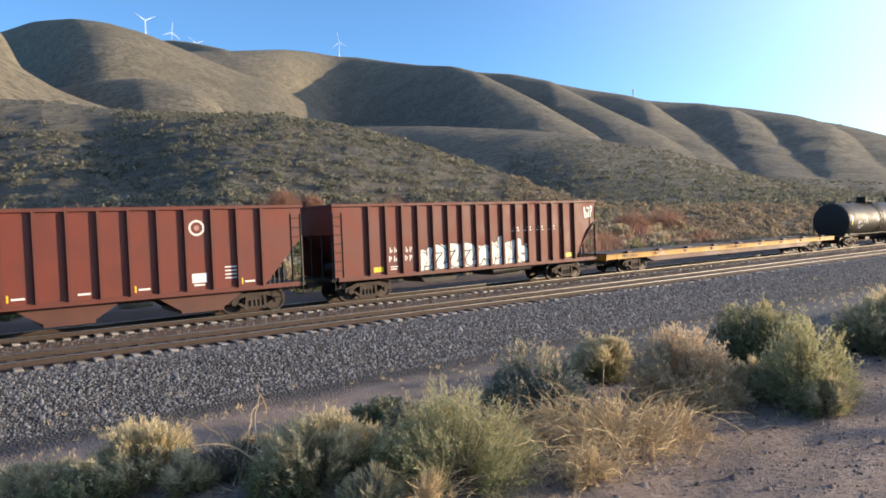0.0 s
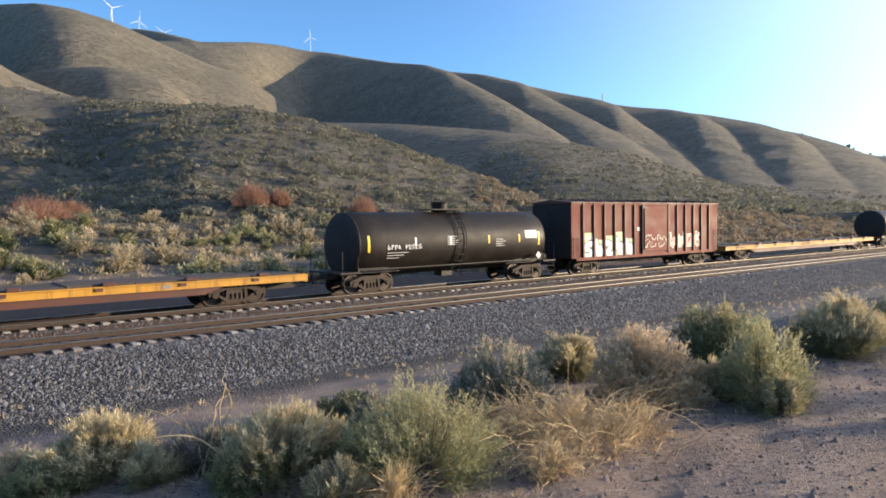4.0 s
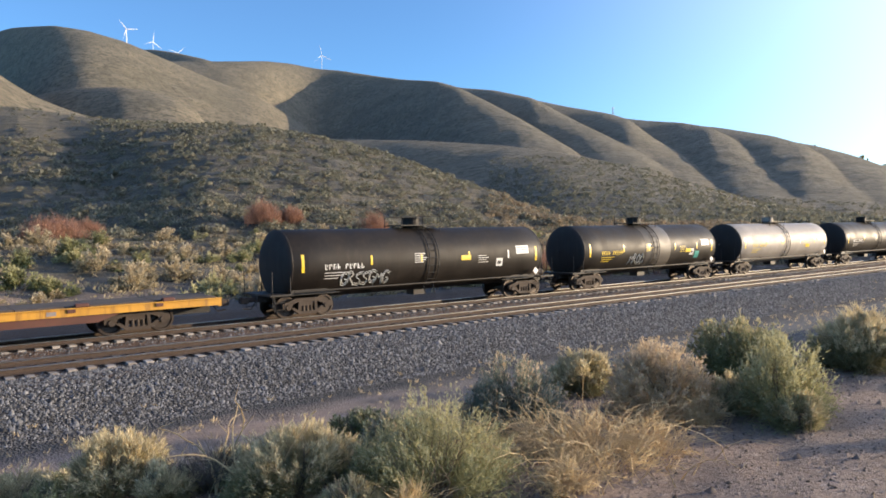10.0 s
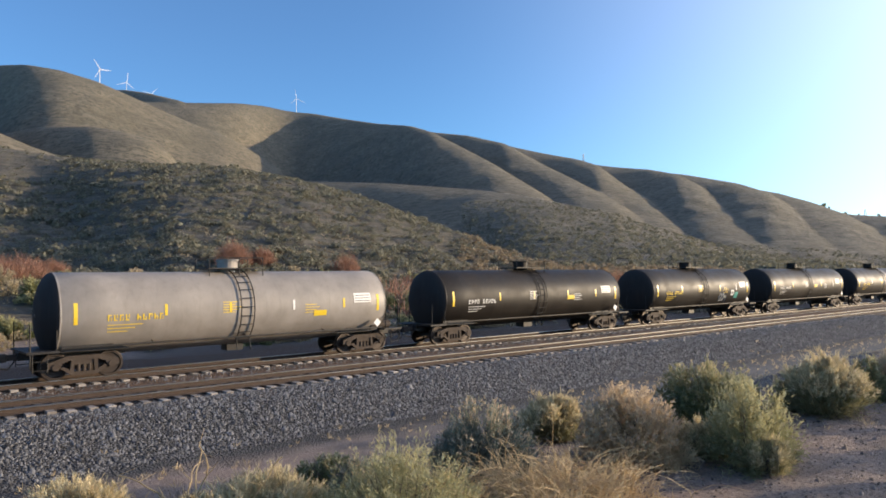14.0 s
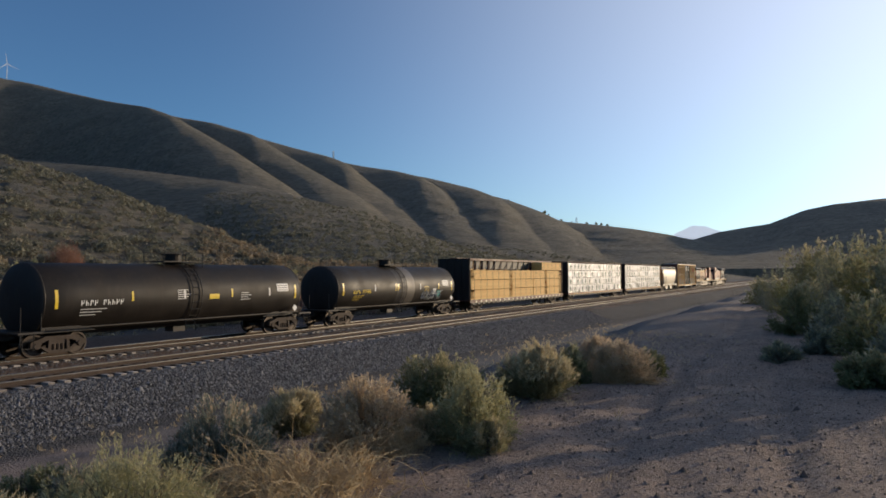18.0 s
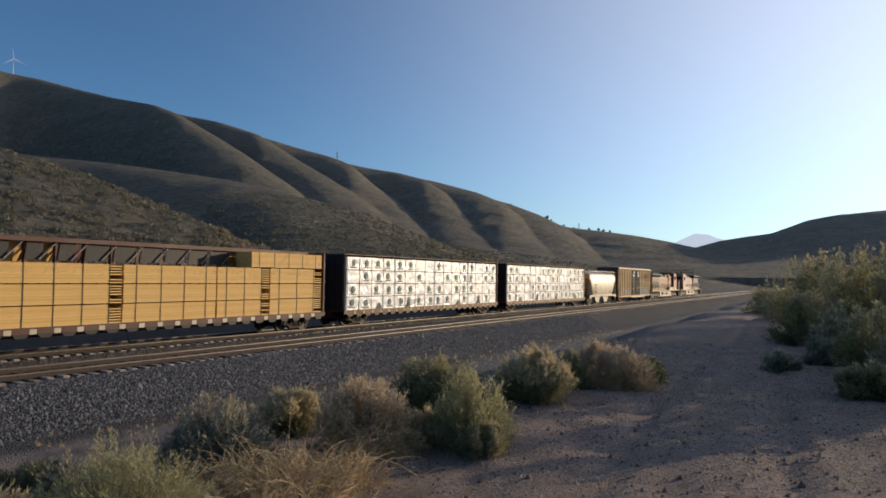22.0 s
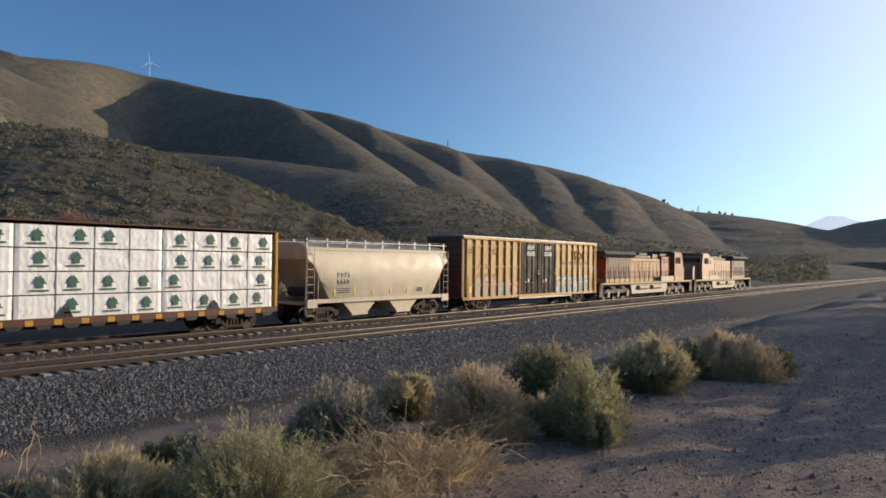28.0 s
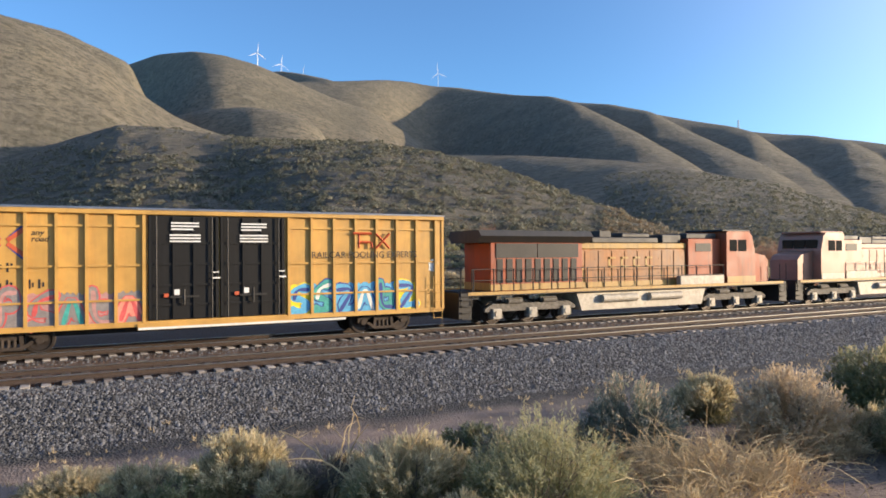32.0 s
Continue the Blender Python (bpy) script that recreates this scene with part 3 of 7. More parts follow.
M_TANKGREY = paint("grey_tank_paint", (0.28, 0.25, 0.222), (0.14, 0.118, 0.1), 0.55, 0.45)
M_FLATYELLOW = paint("yellow_flat_car_paint", (0.52, 0.26, 0.026), (0.10, 0.04, 0.02), 0.6, 1.0)
M_GOLDBOX = paint("golden_boxcar_paint", (0.52, 0.29, 0.068), (0.18, 0.095, 0.04), 0.55, 0.35)
M_DOORBLACK = paint("black_door_paint", (0.009, 0.0085, 0.0085), (0.024, 0.021, 0.019), 0.6, 0.35)
M_DOORBLACK.node_tree.nodes["Principled BSDF"].inputs["Specular IOR Level"].default_value = 0.25
M_TAN = paint("tan_hopper_paint", (0.54, 0.46, 0.345), (0.2, 0.15, 0.1), 0.45, 0.3)
M_BROWN = paint("brown_car_frame_paint", (0.10, 0.035, 0.022), RUST, 0.6, 0.5)
M_IRON = plain("rusty_cast_iron", (0.062, 0.046, 0.036), 0.8, 0.3, 0.4, 14)
M_STEEL = plain("dusty_black_steel", (0.03, 0.027, 0.025), 0.6, 0.3, 0.4, 10)
M_WHEEL = plain("worn_wheel_steel", (0.055, 0.042, 0.034), 0.5, 0.6, 0.3, 10)
M_ROOF = plain("galvanised_roof_steel", (0.22, 0.225, 0.235), 0.45, 0.6, 0.25, 3)
M_WHITE = plain("white_lettering", (0.72, 0.71, 0.68), 0.6, 0, 0.15, 12, 0.05)
M_YELLOW = plain("yellow_reflector_paint", (0.75, 0.52, 0.03), 0.4, 0, 0.12, 12, 0.05)
M_BLACK = plain("black_lettering", (0.018, 0.016, 0.015), 0.6, 0, 0.3, 12, 0.05)
M_WOOD = plain("flat_car_deck_timber", (0.07, 0.052, 0.04), 0.85, 0, 0.45, 6)
M_ORANGE = paint("orange_engine_paint", (0.34, 0.066, 0.019), (0.085, 0.042, 0.027), 0.55, 0.8)
M_ENGYELLOW = paint("faded_yellow_engine_paint", (0.44, 0.26, 0.07), (0.12, 0.07, 0.04), 0.55, 0.75)
M_HOOD = paint("sun_faded_orange_hood_paint", (0.37, 0.15, 0.042), (0.12, 0.066, 0.036), 0.55, 0.8, spread=0.22)
M_TRUCKDUST = plain("dust_coated_truck_iron", (0.17, 0.15, 0.125), 0.8, 0.2, 0.5, 9)
M_ENGPALE = paint("pale_orange_engine_paint", (0.40, 0.185, 0.12), (0.24, 0.13, 0.085), 0.45, 0.35)
M_ENGDARK = paint("dark_engine_roof_paint", (0.035, 0.032, 0.03), (0.09, 0.07, 0.055), 0.55, 0.5)
M_SILVER = plain("silver_tank_metal", (0.42, 0.37, 0.30), 0.6, 0.1, 0.3, 5)
M_GLASS = plain("dark_window_glass", (0.01, 0.011, 0.012), 0.08, 0, 0.1, 3, 0.0)
M_LINE = plain("black_spray_paint", (0.02, 0.018, 0.02), 0.5, 0, 0.2, 10, 0.05)
M_SPRAYWHITE = plain("white_spray_paint", (0.66, 0.65, 0.60), 0.5, 0, 0.15, 9, 0.05)
M_SPRAYRED = plain("pink_red_spray_paint", (0.55, 0.09, 0.085), 0.5, 0, 0.25, 7, 0.05)
M_SALMON = plain("salmon_spray_paint", (0.78, 0.25, 0.18), 0.5, 0, 0.2, 6, 0.05)
M_SPRAYPINK = plain("pale_pink_spray_paint", (0.42, 0.22, 0.2), 0.5, 0, 0.25, 6, 0.05)
M_SPRAYBLUE = plain("light_blue_spray_paint", (0.09, 0.36, 0.58), 0.5, 0, 0.25, 6, 0.05)
M_SPRAYGREY = plain("grey_spray_paint", (0.23, 0.2, 0.19), 0.5, 0, 0.25, 6, 0.05)
M_SPRAYGREEN = plain("pale_green_spray_paint", (0.42, 0.44, 0.2), 0.5, 0, 0.2, 6, 0.05)
M_SPRAYYELLOW = plain("yellow_spray_paint", (0.72, 0.58, 0.02), 0.5, 0, 0.2, 6, 0.05)
M_SIGNBLUE = plain("blue_sign_paint", (0.03, 0.055, 0.24), 0.5, 0, 0.15, 8, 0.05)
M_SIGNRED = plain("red_sign_paint", (0.50, 0.09, 0.03), 0.5, 0, 0.15, 8, 0.05)
M_GREEN = plain("dark_green_print", (0.035, 0.11, 0.075), 0.6, 0, 0.2, 8, 0.05)


def lumber_material():
    k = Nodes("stacked_lumber")
    board = k.island()
    c = k.mix(board, (0.74, 0.43, 0.125), (0.88, 0.57, 0.21))
    grain = k.noise(6, 6, 0.7, k.coords(0.6, 8, 14))
    c = k.mix(k.ramp(grain, 0.4, 0.75, b=(0.5, 0.5, 0.5, 1)), c, (0.46, 0.27, 0.09))
    k.bump(grain, 0.2, 0.01)
    return k.done(c, 0.75)


def wrap_material():
    k = Nodes("white_lumber_wrap")
    w = k.n("TexWave", Scale=1.1, Distortion=9.0, Detail=3.0)
    k.link(k.coords(1, 1, 1.6), w.inputs["Vector"])
    fold = k.noise(3.2, 7, 0.65)
    c = k.mix(k.ramp(fold, 0.35, 0.7), (0.76, 0.75, 0.73), (0.88, 0.87, 0.84))
    k.bump(k.mix(0.75, w.outputs["Color"], fold), 0.6, 0.04)
    return k.done(c, 0.34)


M_LUMBER, M_WRAP = lumber_material(), wrap_material()


# ---- running gear, shared by all cars ----
def wheel_mesh():
    bm = bmesh.new()
    prof = [(0.0, -0.03), (0.13, -0.07), (0.14, -0.02), (0.36, -0.03), (0.38, -0.07), (0.455, -0.07), (0.46, 0.05), (0.49, 0.06), (0.49, 0.085), (0.38, 0.085), (0.36, 0.04), (0.0, 0.04)]
    rings = []
    for i in range(24):
        a = 2 * math.pi * i / 24
        rings.append([(r * math.cos(a), y, r * math.sin(a)) for r, y in prof])
    loft(bm, rings + [rings[0]], closed=False, caps=False)
    bmesh.ops.remove_doubles(bm, verts=bm.verts, dist=0.0005)
    return mesh_of("wheel", bm, M_WHEEL, True)


def sideframe_mesh():
    bm = bmesh.new()
    for s in (-1, 1):
        y0, y1 = (s * 1.0 - 0.09), (s * 1.0 + 0.09)
        slab(bm, [(-1.15, 0.42), (-1.15, 0.62), (-0.55, 0.82), (0.55, 0.82), (1.15, 0.62), (1.15, 0.42), (0.75, 0.42), (0.70, 0.58), (0.45, 0.67), (-0.45, 0.67), (-0.70, 0.58), (-0.75, 0.42)], y0, y1)
        slab(bm, [(-0.78, 0.42), (-0.42, 0.16), (0.42, 0.16), (0.78, 0.42), (0.66, 0.46), (0.36, 0.27), (-0.36, 0.27), (-0.66, 0.46)], y0, y1)
        slab(bm, [(-0.46, 0.25), (-0.34, 0.25), (-0.30, 0.7), (-0.42, 0.7)], y0, y1)
        slab(bm, [(0.46, 0.25), (0.34, 0.25), (0.30, 0.7), (0.42, 0.7)], y0, y1)
        for x in (-0.9, 0.9):
            bar(bm, (x, s * 0.86, 0.46), (x, s * 1.13, 0.46), 0.12, 10)
        for x in (-0.18, 0.0, 0.18):
            bar(bm, (x, s * 1.0, 0.26), (x, s * 1.0, 0.52), 0.07, 8)
    box(bm, -0.3, 0.3, -1.05, 1.05, 0.5, 0.68)
    for x in (-0.9, 0.9):
        bar(bm, (x, -0.75, 0.46), (x, 0.75, 0.46), 0.08, 8)
    return mesh_of("truck", bm, M_IRON)


WHEEL, TRUCK = wheel_mesh(), sideframe_mesh()


def trucks(car, half):
    for x in (-half, half):
        tr = child("truck", TRUCK, car, pose(x, 0, 0), "rusty cast steel truck with springs")
        for dx in (-0.9, 0.9):
            for s in (-1, 1):
                child("wheel", WHEEL, tr, pose(dx, s * 0.755, 0.46, 0, 0, 180 if s > 0 else 0))


def coupler_mesh():
    bm = bmesh.new()
    box(bm, -0.45, 0.2, -0.08, 0.08, 0.72, 0.92)
    box(bm, 0.1, 0.45, -0.16, 0.16, 0.68, 0.96, 0.04)
    bar(bm, (-0.2, 0.25, 0.85), (0.1, 0.3, 0.45), 0.025)
    bar(bm, (0.1, 0.3, 0.45), (0.42, 0.2, 0.5), 0.025)
    return mesh_of("coupler", bm, M_IRON)


COUPLER = coupler_mesh()


def couplers(car, half):
    child("coupler", COUPLER, car, pose(half, 0, 0))
    child("coupler", COUPLER, car, pose(-half, 0, 0, 0, 0, 180))


def ladder(bm, x, y, z0, z1, w=0.4, step=0.38, r=0.016):
    bar(bm, (x - w / 2, y, z0), (x - w / 2, y, z1), r, 6)
    bar(bm, (x + w / 2, y, z0), (x + w / 2, y, z1), r, 6)
    z = z0 + 0.08
    while z < z1:
        bar(bm, (x - w / 2, y, z), (x + w / 2, y, z), r, 6)
        z += step


CARS = []      # (thing, centre along the track at 0 s)
LOADS = []     # what lies on the cars: (thing, place at 0 s)


# ---- freight cars: x along the track, -y towards the camera, z = 0 at the rail ----
def bar_mesh(a, b, r, seg):
    bm = bmesh.new()
    bar(bm, a, b, r, seg)
    return bm


def open_hopper(x0, x1, bays, seed):
    """Rust-red open hopper with outside posts, slope sheets and end cages."""
    rng = random.Random(seed)
    L, h = x1 - x0, (x1 - x0) / 2
    car = thing("open_hopper_car", "rust-red open hopper car with outside posts and white graffiti" if not bays else "rust-red open hopper car with discharge bays below", "hopper car", "freight train")
    bot, top = 1.12, 4.15
    bm = bmesh.new()
    e = 1.75
    for s in (-1, 1):
        slab(bm, [(-h + e, bot), (h - e, bot), (h - 0.12, 2.95), (h - 0.12, top), (-h + 0.12, top), (-h + 0.12, 2.95)] if bays else [(-h + 0.12, bot + 0.02), (h - e, bot), (h - 0.9, 2.6), (h - 0.12, 3.2), (h - 0.12, top), (-h + 0.12, top)], s * 1.52, s * 1.48)
    for s in (-1, 1):
        # slope sheet and end wall
        bm2 = [(s * (h - e), -1.48, bot), (s * (h - 0.15), -1.48, 3.0), (s * (h - 0.15), 1.48, 3.0), (s * (h - e), 1.48, bot)]
        vs = [bm.verts.new(p) for p in bm2] + [bm.verts.new((p[0], p[1], p[2] + 0.06)) for p in bm2]
        for f in ((0, 1, 2, 3), (7, 6, 5, 4), (0, 4, 5, 1), (2, 6, 7, 3), (1, 5, 6, 2), (0, 3, 7, 4)):
            bm.faces.new([vs[i] for i in f])
        box(bm, s * (h - 0.19), s * (h - 0.12), -1.48, 1.48, 2.95, top)
    box(bm, -h + e, h - e, -1.4, 1.4, bot, bot + 0.08)
    pieces("body_sheet", bm, M_OXIDE, car)
    bm = bmesh.new()
    for s in (-1, 1):
        box(bm, -h + 0.05, h - 0.05, s * 1.46, s * 1.60, top - 0.02, top + 0.12, 0.02)
        box(bm, -h + 0.3, h - 0.3, s * 1.47, s * 1.58, bot - 0.16, bot + 0.02)
    for s in (-1, 1):
        box(bm, s * (h - 0.2), s * (h - 0.05), -1.46, 1.46, top, top + 0.11)
    part("top_chord", bm, M_SEAM, car, "dusty pink-red top rim")
    n = 16 if not bays else 15
    rib = bmesh.new()
    slab(rib, [(-0.05, bot), (0.05, bot), (0.05, top), (-0.05, top)], -1.66, -1.525)
    rib_me = mesh_of("post", rib, M_SEAM)
    rib = bmesh.new()
    slab(rib, [(-0.05, bot), (0.05, bot), (0.05, top), (-0.05, top)], 1.525, 1.66)
    rib_far = mesh_of("post", rib, M_SEAM)
    for i in range(n):
        x = -h + e + 0.1 + (L - 2 * e - 0.2) * i / (n - 1)
        child("post", rib_me, car, pose(x, 0, 0))
        child("post", rib_far, car, pose(x, 0, 0))
    bm = bmesh.new()
    for s in (-1, 1):
        for y in (-1.45, 1.45, -0.5, 0.5):
            bar(bm, (s * (h - 0.1), y, 0.95), (s * (h - 0.1), y, 3.0), 0.045, 6)
        ladder(bm, s * (h - 0.35), -1.54, 0.6, 3.9, 0.42)
        box(bm, s * (h - 1.6), s * h, -1.5, 1.5, 0.98, 1.08)
        for k in range(4):
            bar(bm, (s * (h - 0.9 - 0.2 * k), -1.3, 1.1), (s * (h - 0.9 - 0.2 * k), -1.3, 1.9 + 0.25 * rng.random()), 0.05, 6)
        bar(bm, (s * (h - 0.75), -1.0, 1.5), (s * (h - 0.75), 0.2, 1.5), 0.22, 10)
    pieces("end_cage_bar", bm, M_STEEL, car, "sooty end platform with ladder and brake gear")
    bm = bmesh.new()
    box(bm, -h + 0.1, h - 0.1, -0.35, 0.35, 0.75, 1.05)
    if bays:
        for c in (-L * 0.26, 0.0, L * 0.26):
            slab(bm, [(c - 1.9, 1.1), (c + 1.9, 1.1), (c + 0.75, 0.35), (c - 0.75, 0.35)], -1.3, -1.24)
            slab(bm, [(c - 1.9, 1.1), (c + 1.9, 1.1), (c + 0.75, 0.35), (c - 0.75, 0.35)], 1.24, 1.3)
            box(bm, c - 0.8, c + 0.8, -1.32, 1.32, 0.28, 0.42)
    else:
        for c in (-2.2, 2.2):
            slab(bm, [(c - 1.4, 1.1), (c + 1.4, 1.1), (c + 0.9, 0.55), (c - 0.9, 0.55)], -0.9, 0.9)
        bar(bm, (0.8, -1.2, 0.78), (3.4, -1.2, 0.86), 0.14, 8)
    part("underframe", bm, M_BROWN if bays else M_STEEL, car)
    for i in ((1, 5, 9, 13) if bays else (0, n - 2)):
        x = -h + e + 0.1 + (L - 2 * e - 0.2) * i / (n - 1) + (0.12 if bays else 0.2)
        bars("reflector", [(x, bot + 0.1, 0.06, 0.24)] if bays else [(x, bot + 0.12, 0.5, 0.22)], -1.525, M_YELLOW, car)
    bays_w = (L - 2 * e - 0.2) / (n - 1)
    if bays:
        bm = bmesh.new()
        cx = h - e - 2.6
        bar(bm, (cx, -1.524, 3.45), (cx, -1.532, 3.45), 0.3, 20)
        em = part("emblem", bm, M_SPRAYWHITE, car, "round white ring emblem")
        part("emblem_field", bar_mesh((cx, -1.533, 3.45), (cx, -1.537, 3.45), 0.22, 20), M_OXIDE, em)
        part("emblem_centre", bar_mesh((cx, -1.538, 3.45), (cx, -1.541, 3.45), 0.1, 12), M_SPRAYPINK, em)
        bars("stencil", [(cx - 0.25, 1.4, 0.55, 0.35)], -1.525, M_WHITE, car)
        bars("lettering", [(cx + 1.0 + 0.0, 1.9 - 0.14 * k, 0.5, 0.05) for k in range(4)] + [(-h + e + 0.35 + bays_w * i, 1.28, 0.4, 0.07) for i in range(1, n - 1, 2)], -1.525, M_WHITE, car)
    else:
        bx = -h + e + 0.1
        bars("lettering", [r for k in range(2) for r in marks(bx + bays_w * (1 + k) + 0.2, 2.05, 0.24, 2, rng)] + [r for k in range(2) for r in marks(bx + bays_w * (1 + k) + 0.15, 1.65, 0.26, 2, rng)] + [(bx + bays_w * 1.25, 1.4, 0.4, 0.05), (bx + bays_w * 1.25, 1.3, 0.35, 0.05)], -1.525, M_WHITE, car)
        for k in range(4):
            bars("swoosh", [(bx + bays_w * (9.55 + k) + 0.16, 2.75, 0.5, 0.05), (bx + bays_w * (9.55 + k) + 0.3, 2.88, 0.32, 0.09)], -1.525, M_WHITE, car)
        for k in range(3, 11):
            graffiti(car, bx + bays_w * k + 0.07, bx + bays_w * (k + 1) - 0.07, 1.2, 2.3 + 0.12 * math.sin(k * 1.7), -1.526, M_SPRAYWHITE, M_LINE, seed * 31 + k, 1, None, M_SPRAYWHITE, 1.36)
        graffiti(car, h - 1.0, h - 0.3, 3.3, 3.95, -1.526, M_SPRAYWHITE, M_OXIDE, seed + 5, 3)
    trucks(car, h - 2.0)
    couplers(car, h + 0.3)
    CARS.append((car, (x0 + x1) / 2))


def flat_car(x0, x1, seed):
    """Long yellow container flat with deck fittings."""
    rng = random.Random(seed)
    L, h = x1 - x0, (x1 - x0) / 2
    car = thing("flat_car", "long empty yellow flat car with a dark timber deck", "flat car", "freight train")
    bm = bmesh.new()
    for s in (-1, 1):
        slab(bm, [(-h, 0.84), (h, 0.84), (h, 1.12), (-h, 1.12)], s * 1.40, s * 1.32)
        box(bm, -h, h, s * 1.30, s * 1.46, 1.09, 1.13)
        box(bm, s * h, s * (h - 0.12), -1.38, 1.38, 0.80, 1.12)
    part("side_sill", bm, M_FLATYELLOW, car)
    # fishbelly under the yellow band: the dark brown stands in for shade on it
    bm = bmesh.new()
    for s in (-1, 1):
        slab(bm, [(-h + 3.6, 0.838), (-h + 4.4, 0.56), (h - 4.4, 0.56), (h - 3.6, 0.838)], s * 1.33, s * 1.26)
    pieces("lower_sill", bm, M_BROWN, car, "brown lower side sill, darkened for its shade")
    bm = bmesh.new()
    box(bm, -h + 0.1, h - 0.1, -0.4, 0.4, 0.5, 1.0)
    for i in range(14):
        x = -h + 1 + (L - 2) * i / 13
        box(bm, x - 0.06, x + 0.06, -1.3, 1.3, 0.82, 1.0)
    bar(bm, (-1.6, -0.9, 0.62), (-0.4, -0.9, 0.62), 0.22, 12)
    part("underframe", bm, M_STEEL, car)
    for i in range(12):
        a = -h + 0.15 + (L - 0.3) * i / 12
        bm = bmesh.new()
        box(bm, a + 0.02, a + (L - 0.3) / 12 - 0.02, -1.29, 1.29, 1.0, 1.15 + 0.07 * rng.random())
        part("deck_plate", bm, M_WOOD, car)
    bm = bmesh.new()
    for i in range(9):
        x = -h + 2.0 + (L - 4) * i / 8
        box(bm, x - 0.22, x + 0.22, -1.48, -1.2, 1.13, 1.27, 0.03)
        box(bm, x - 0.45, x - 0.2, -1.45, -1.402, 0.96, 1.08)
    pieces("deck_fitting", bm, M_BROWN, car, "rusty securing brackets")
    bars("lettering", marks(-1.6, 0.89, 0.18, 12, rng, 0.3) + marks(-h + 1.4, 0.89, 0.18, 9, rng, 0.3), -1.405, M_BROWN, car)
    bars("placard", [(2.2, 0.9, 0.4, 0.16), (-h + 5, 0.9, 0.4, 0.14), (h - 6, 0.9, 0.3, 0.14)], -1.405, M_SPRAYGREY, car)
    trucks(car, h - 3.0)
    couplers(car, h + 0.35)
    CARS.append((car, (x0 + x1) / 2))


def tank_car(x0, x1, mat, seed, label, lettering, tag=None, scrawl=None, rad=1.5, band=None):
    """Tank on stub sills, with manway, platform, ladders and straps."""
    rng = random.Random(seed)
    L, h = x1 - x0, (x1 - x0) / 2
    car = thing("tank_car", label, "tank car", "freight train")
    zc = 2.24
    bm = bmesh.new()
    rings = []
    prof = [(-h, 0.05), (-h + 0.03, 0.5), (-h + 0.09, 0.85), (-h + 0.18, 1.13), (-h + 0.29, 1.34), (-h + 0.39, 1.46), (-h + 0.48, rad)]
    prof = prof + [(-h + 0.48 + (L - 0.96) * k / 10, rad) for k in range(1, 10)] + [(-x, r) for x, r in reversed(prof)]
    for x, r in prof:
        rings.append([(x, r * math.cos(a), zc + r * math.sin(a)) for a in [2 * math.pi * i / 48 for i in range(48)]])
    loft(bm, rings)
    part("tank_shell", bm, mat, car, smooth=True)
    # both heads are coloured darker than the shell to carry their shade
    for s in (-1, 1):
        bm = bmesh.new()
        loft(bm, [[(s * (x + 0.006 * (-1)) * -1, (r + 0.003) * math.cos(a), zc + (r + 0.003) * math.sin(a)) for a in [2 * math.pi * i / 48 for i in range(48)]] for x, r in prof[:7]], caps=False)
        bmesh.ops.recalc_face_normals(bm, faces=bm.faces)
        part("tank_head", bm, M_SHADESOOT, car, "dished tank head darkened for shade", smooth=True)
    for x in (-h + 0.5, h - 0.5):
        bm = bmesh.new()
        ring = []
        for x2, r2 in ((x - 0.03, rad + 0.001), (x - 0.02, rad + 0.007), (x + 0.02, rad + 0.007), (x + 0.03, rad + 0.001)):
            ring.append([(x2, r2 * math.cos(a), zc + r2 * math.sin(a)) for a in [2 * math.pi * i / 40 for i in range(40)]])
        loft(bm, ring, caps=False)
        part("weld_band", bm, mat, car, smooth=True)
    if band:
        bm = bmesh.new()
        loft(bm, [[(x2, r2 * math.cos(a), zc + r2 * math.sin(a)) for a in [2 * math.pi * i / 48 for i in range(48)]] for x2, r2 in ((band[0], rad + 0.001), (band[0] + 0.01, rad + 0.005), (band[1] - 0.01, rad + 0.005), (band[1], rad + 0.001))], caps=False)
        part("dusty_band", bm, M_TANKDUST, car, "dust-greyed middle course of the tank", smooth=True)
    # ladder arcs over the side at the middle
    bm = bmesh.new()
    for dx in (-0.28, 0.28):
        pts = [(dx, -(rad + 0.08) * math.cos(a), zc + (rad + 0.08) * math.sin(a)) for a in [radians(d) for d in range(-50, 81, 13)]]
        for p, q in zip(pts, pts[1:]):
            bar(bm, p, q, 0.025, 5)
        bar(bm, (dx, -1.15, 0.55), pts[0], 0.025, 5)
    for d in range(-50, 81, 13):
        a = radians(d)
        bar(bm, (-0.28, -(rad + 0.08) * math.cos(a), zc + (rad + 0.08) * math.sin(a)), (0.28, -(rad + 0.08) * math.cos(a), zc + (rad + 0.08) * math.sin(a)), 0.018, 5)
    part("side_ladder", bm, M_STEEL, car)
    bm = bmesh.new()
    zt = zc + rad
    box(bm, -1.3, 1.1, -0.75, 0.75, zt + 0.10, zt + 0.14)
    for x in (-1.25, 0.0, 1.05):
        for y in (-0.72, 0.72):
            bar(bm, (x, y, zt - 0.2), (x, y, zt + 0.55), 0.02, 5)
    for y in (-0.72, 0.72):
        bar(bm, (-1.25, y, zt + 0.55), (1.05, y, zt + 0.55), 0.02, 5)
    part("top_platform", bm, M_STEEL, car, "dark railed top platform")
    bm = bmesh.new()
    bar(bm, (-0.2, 0, zt - 0.05), (-0.2, 0, zt + 0.42), 0.42, 18)
    bar(bm, (-0.2, 0, zt + 0.42), (-0.2, 0, zt + 0.5), 0.46, 18)
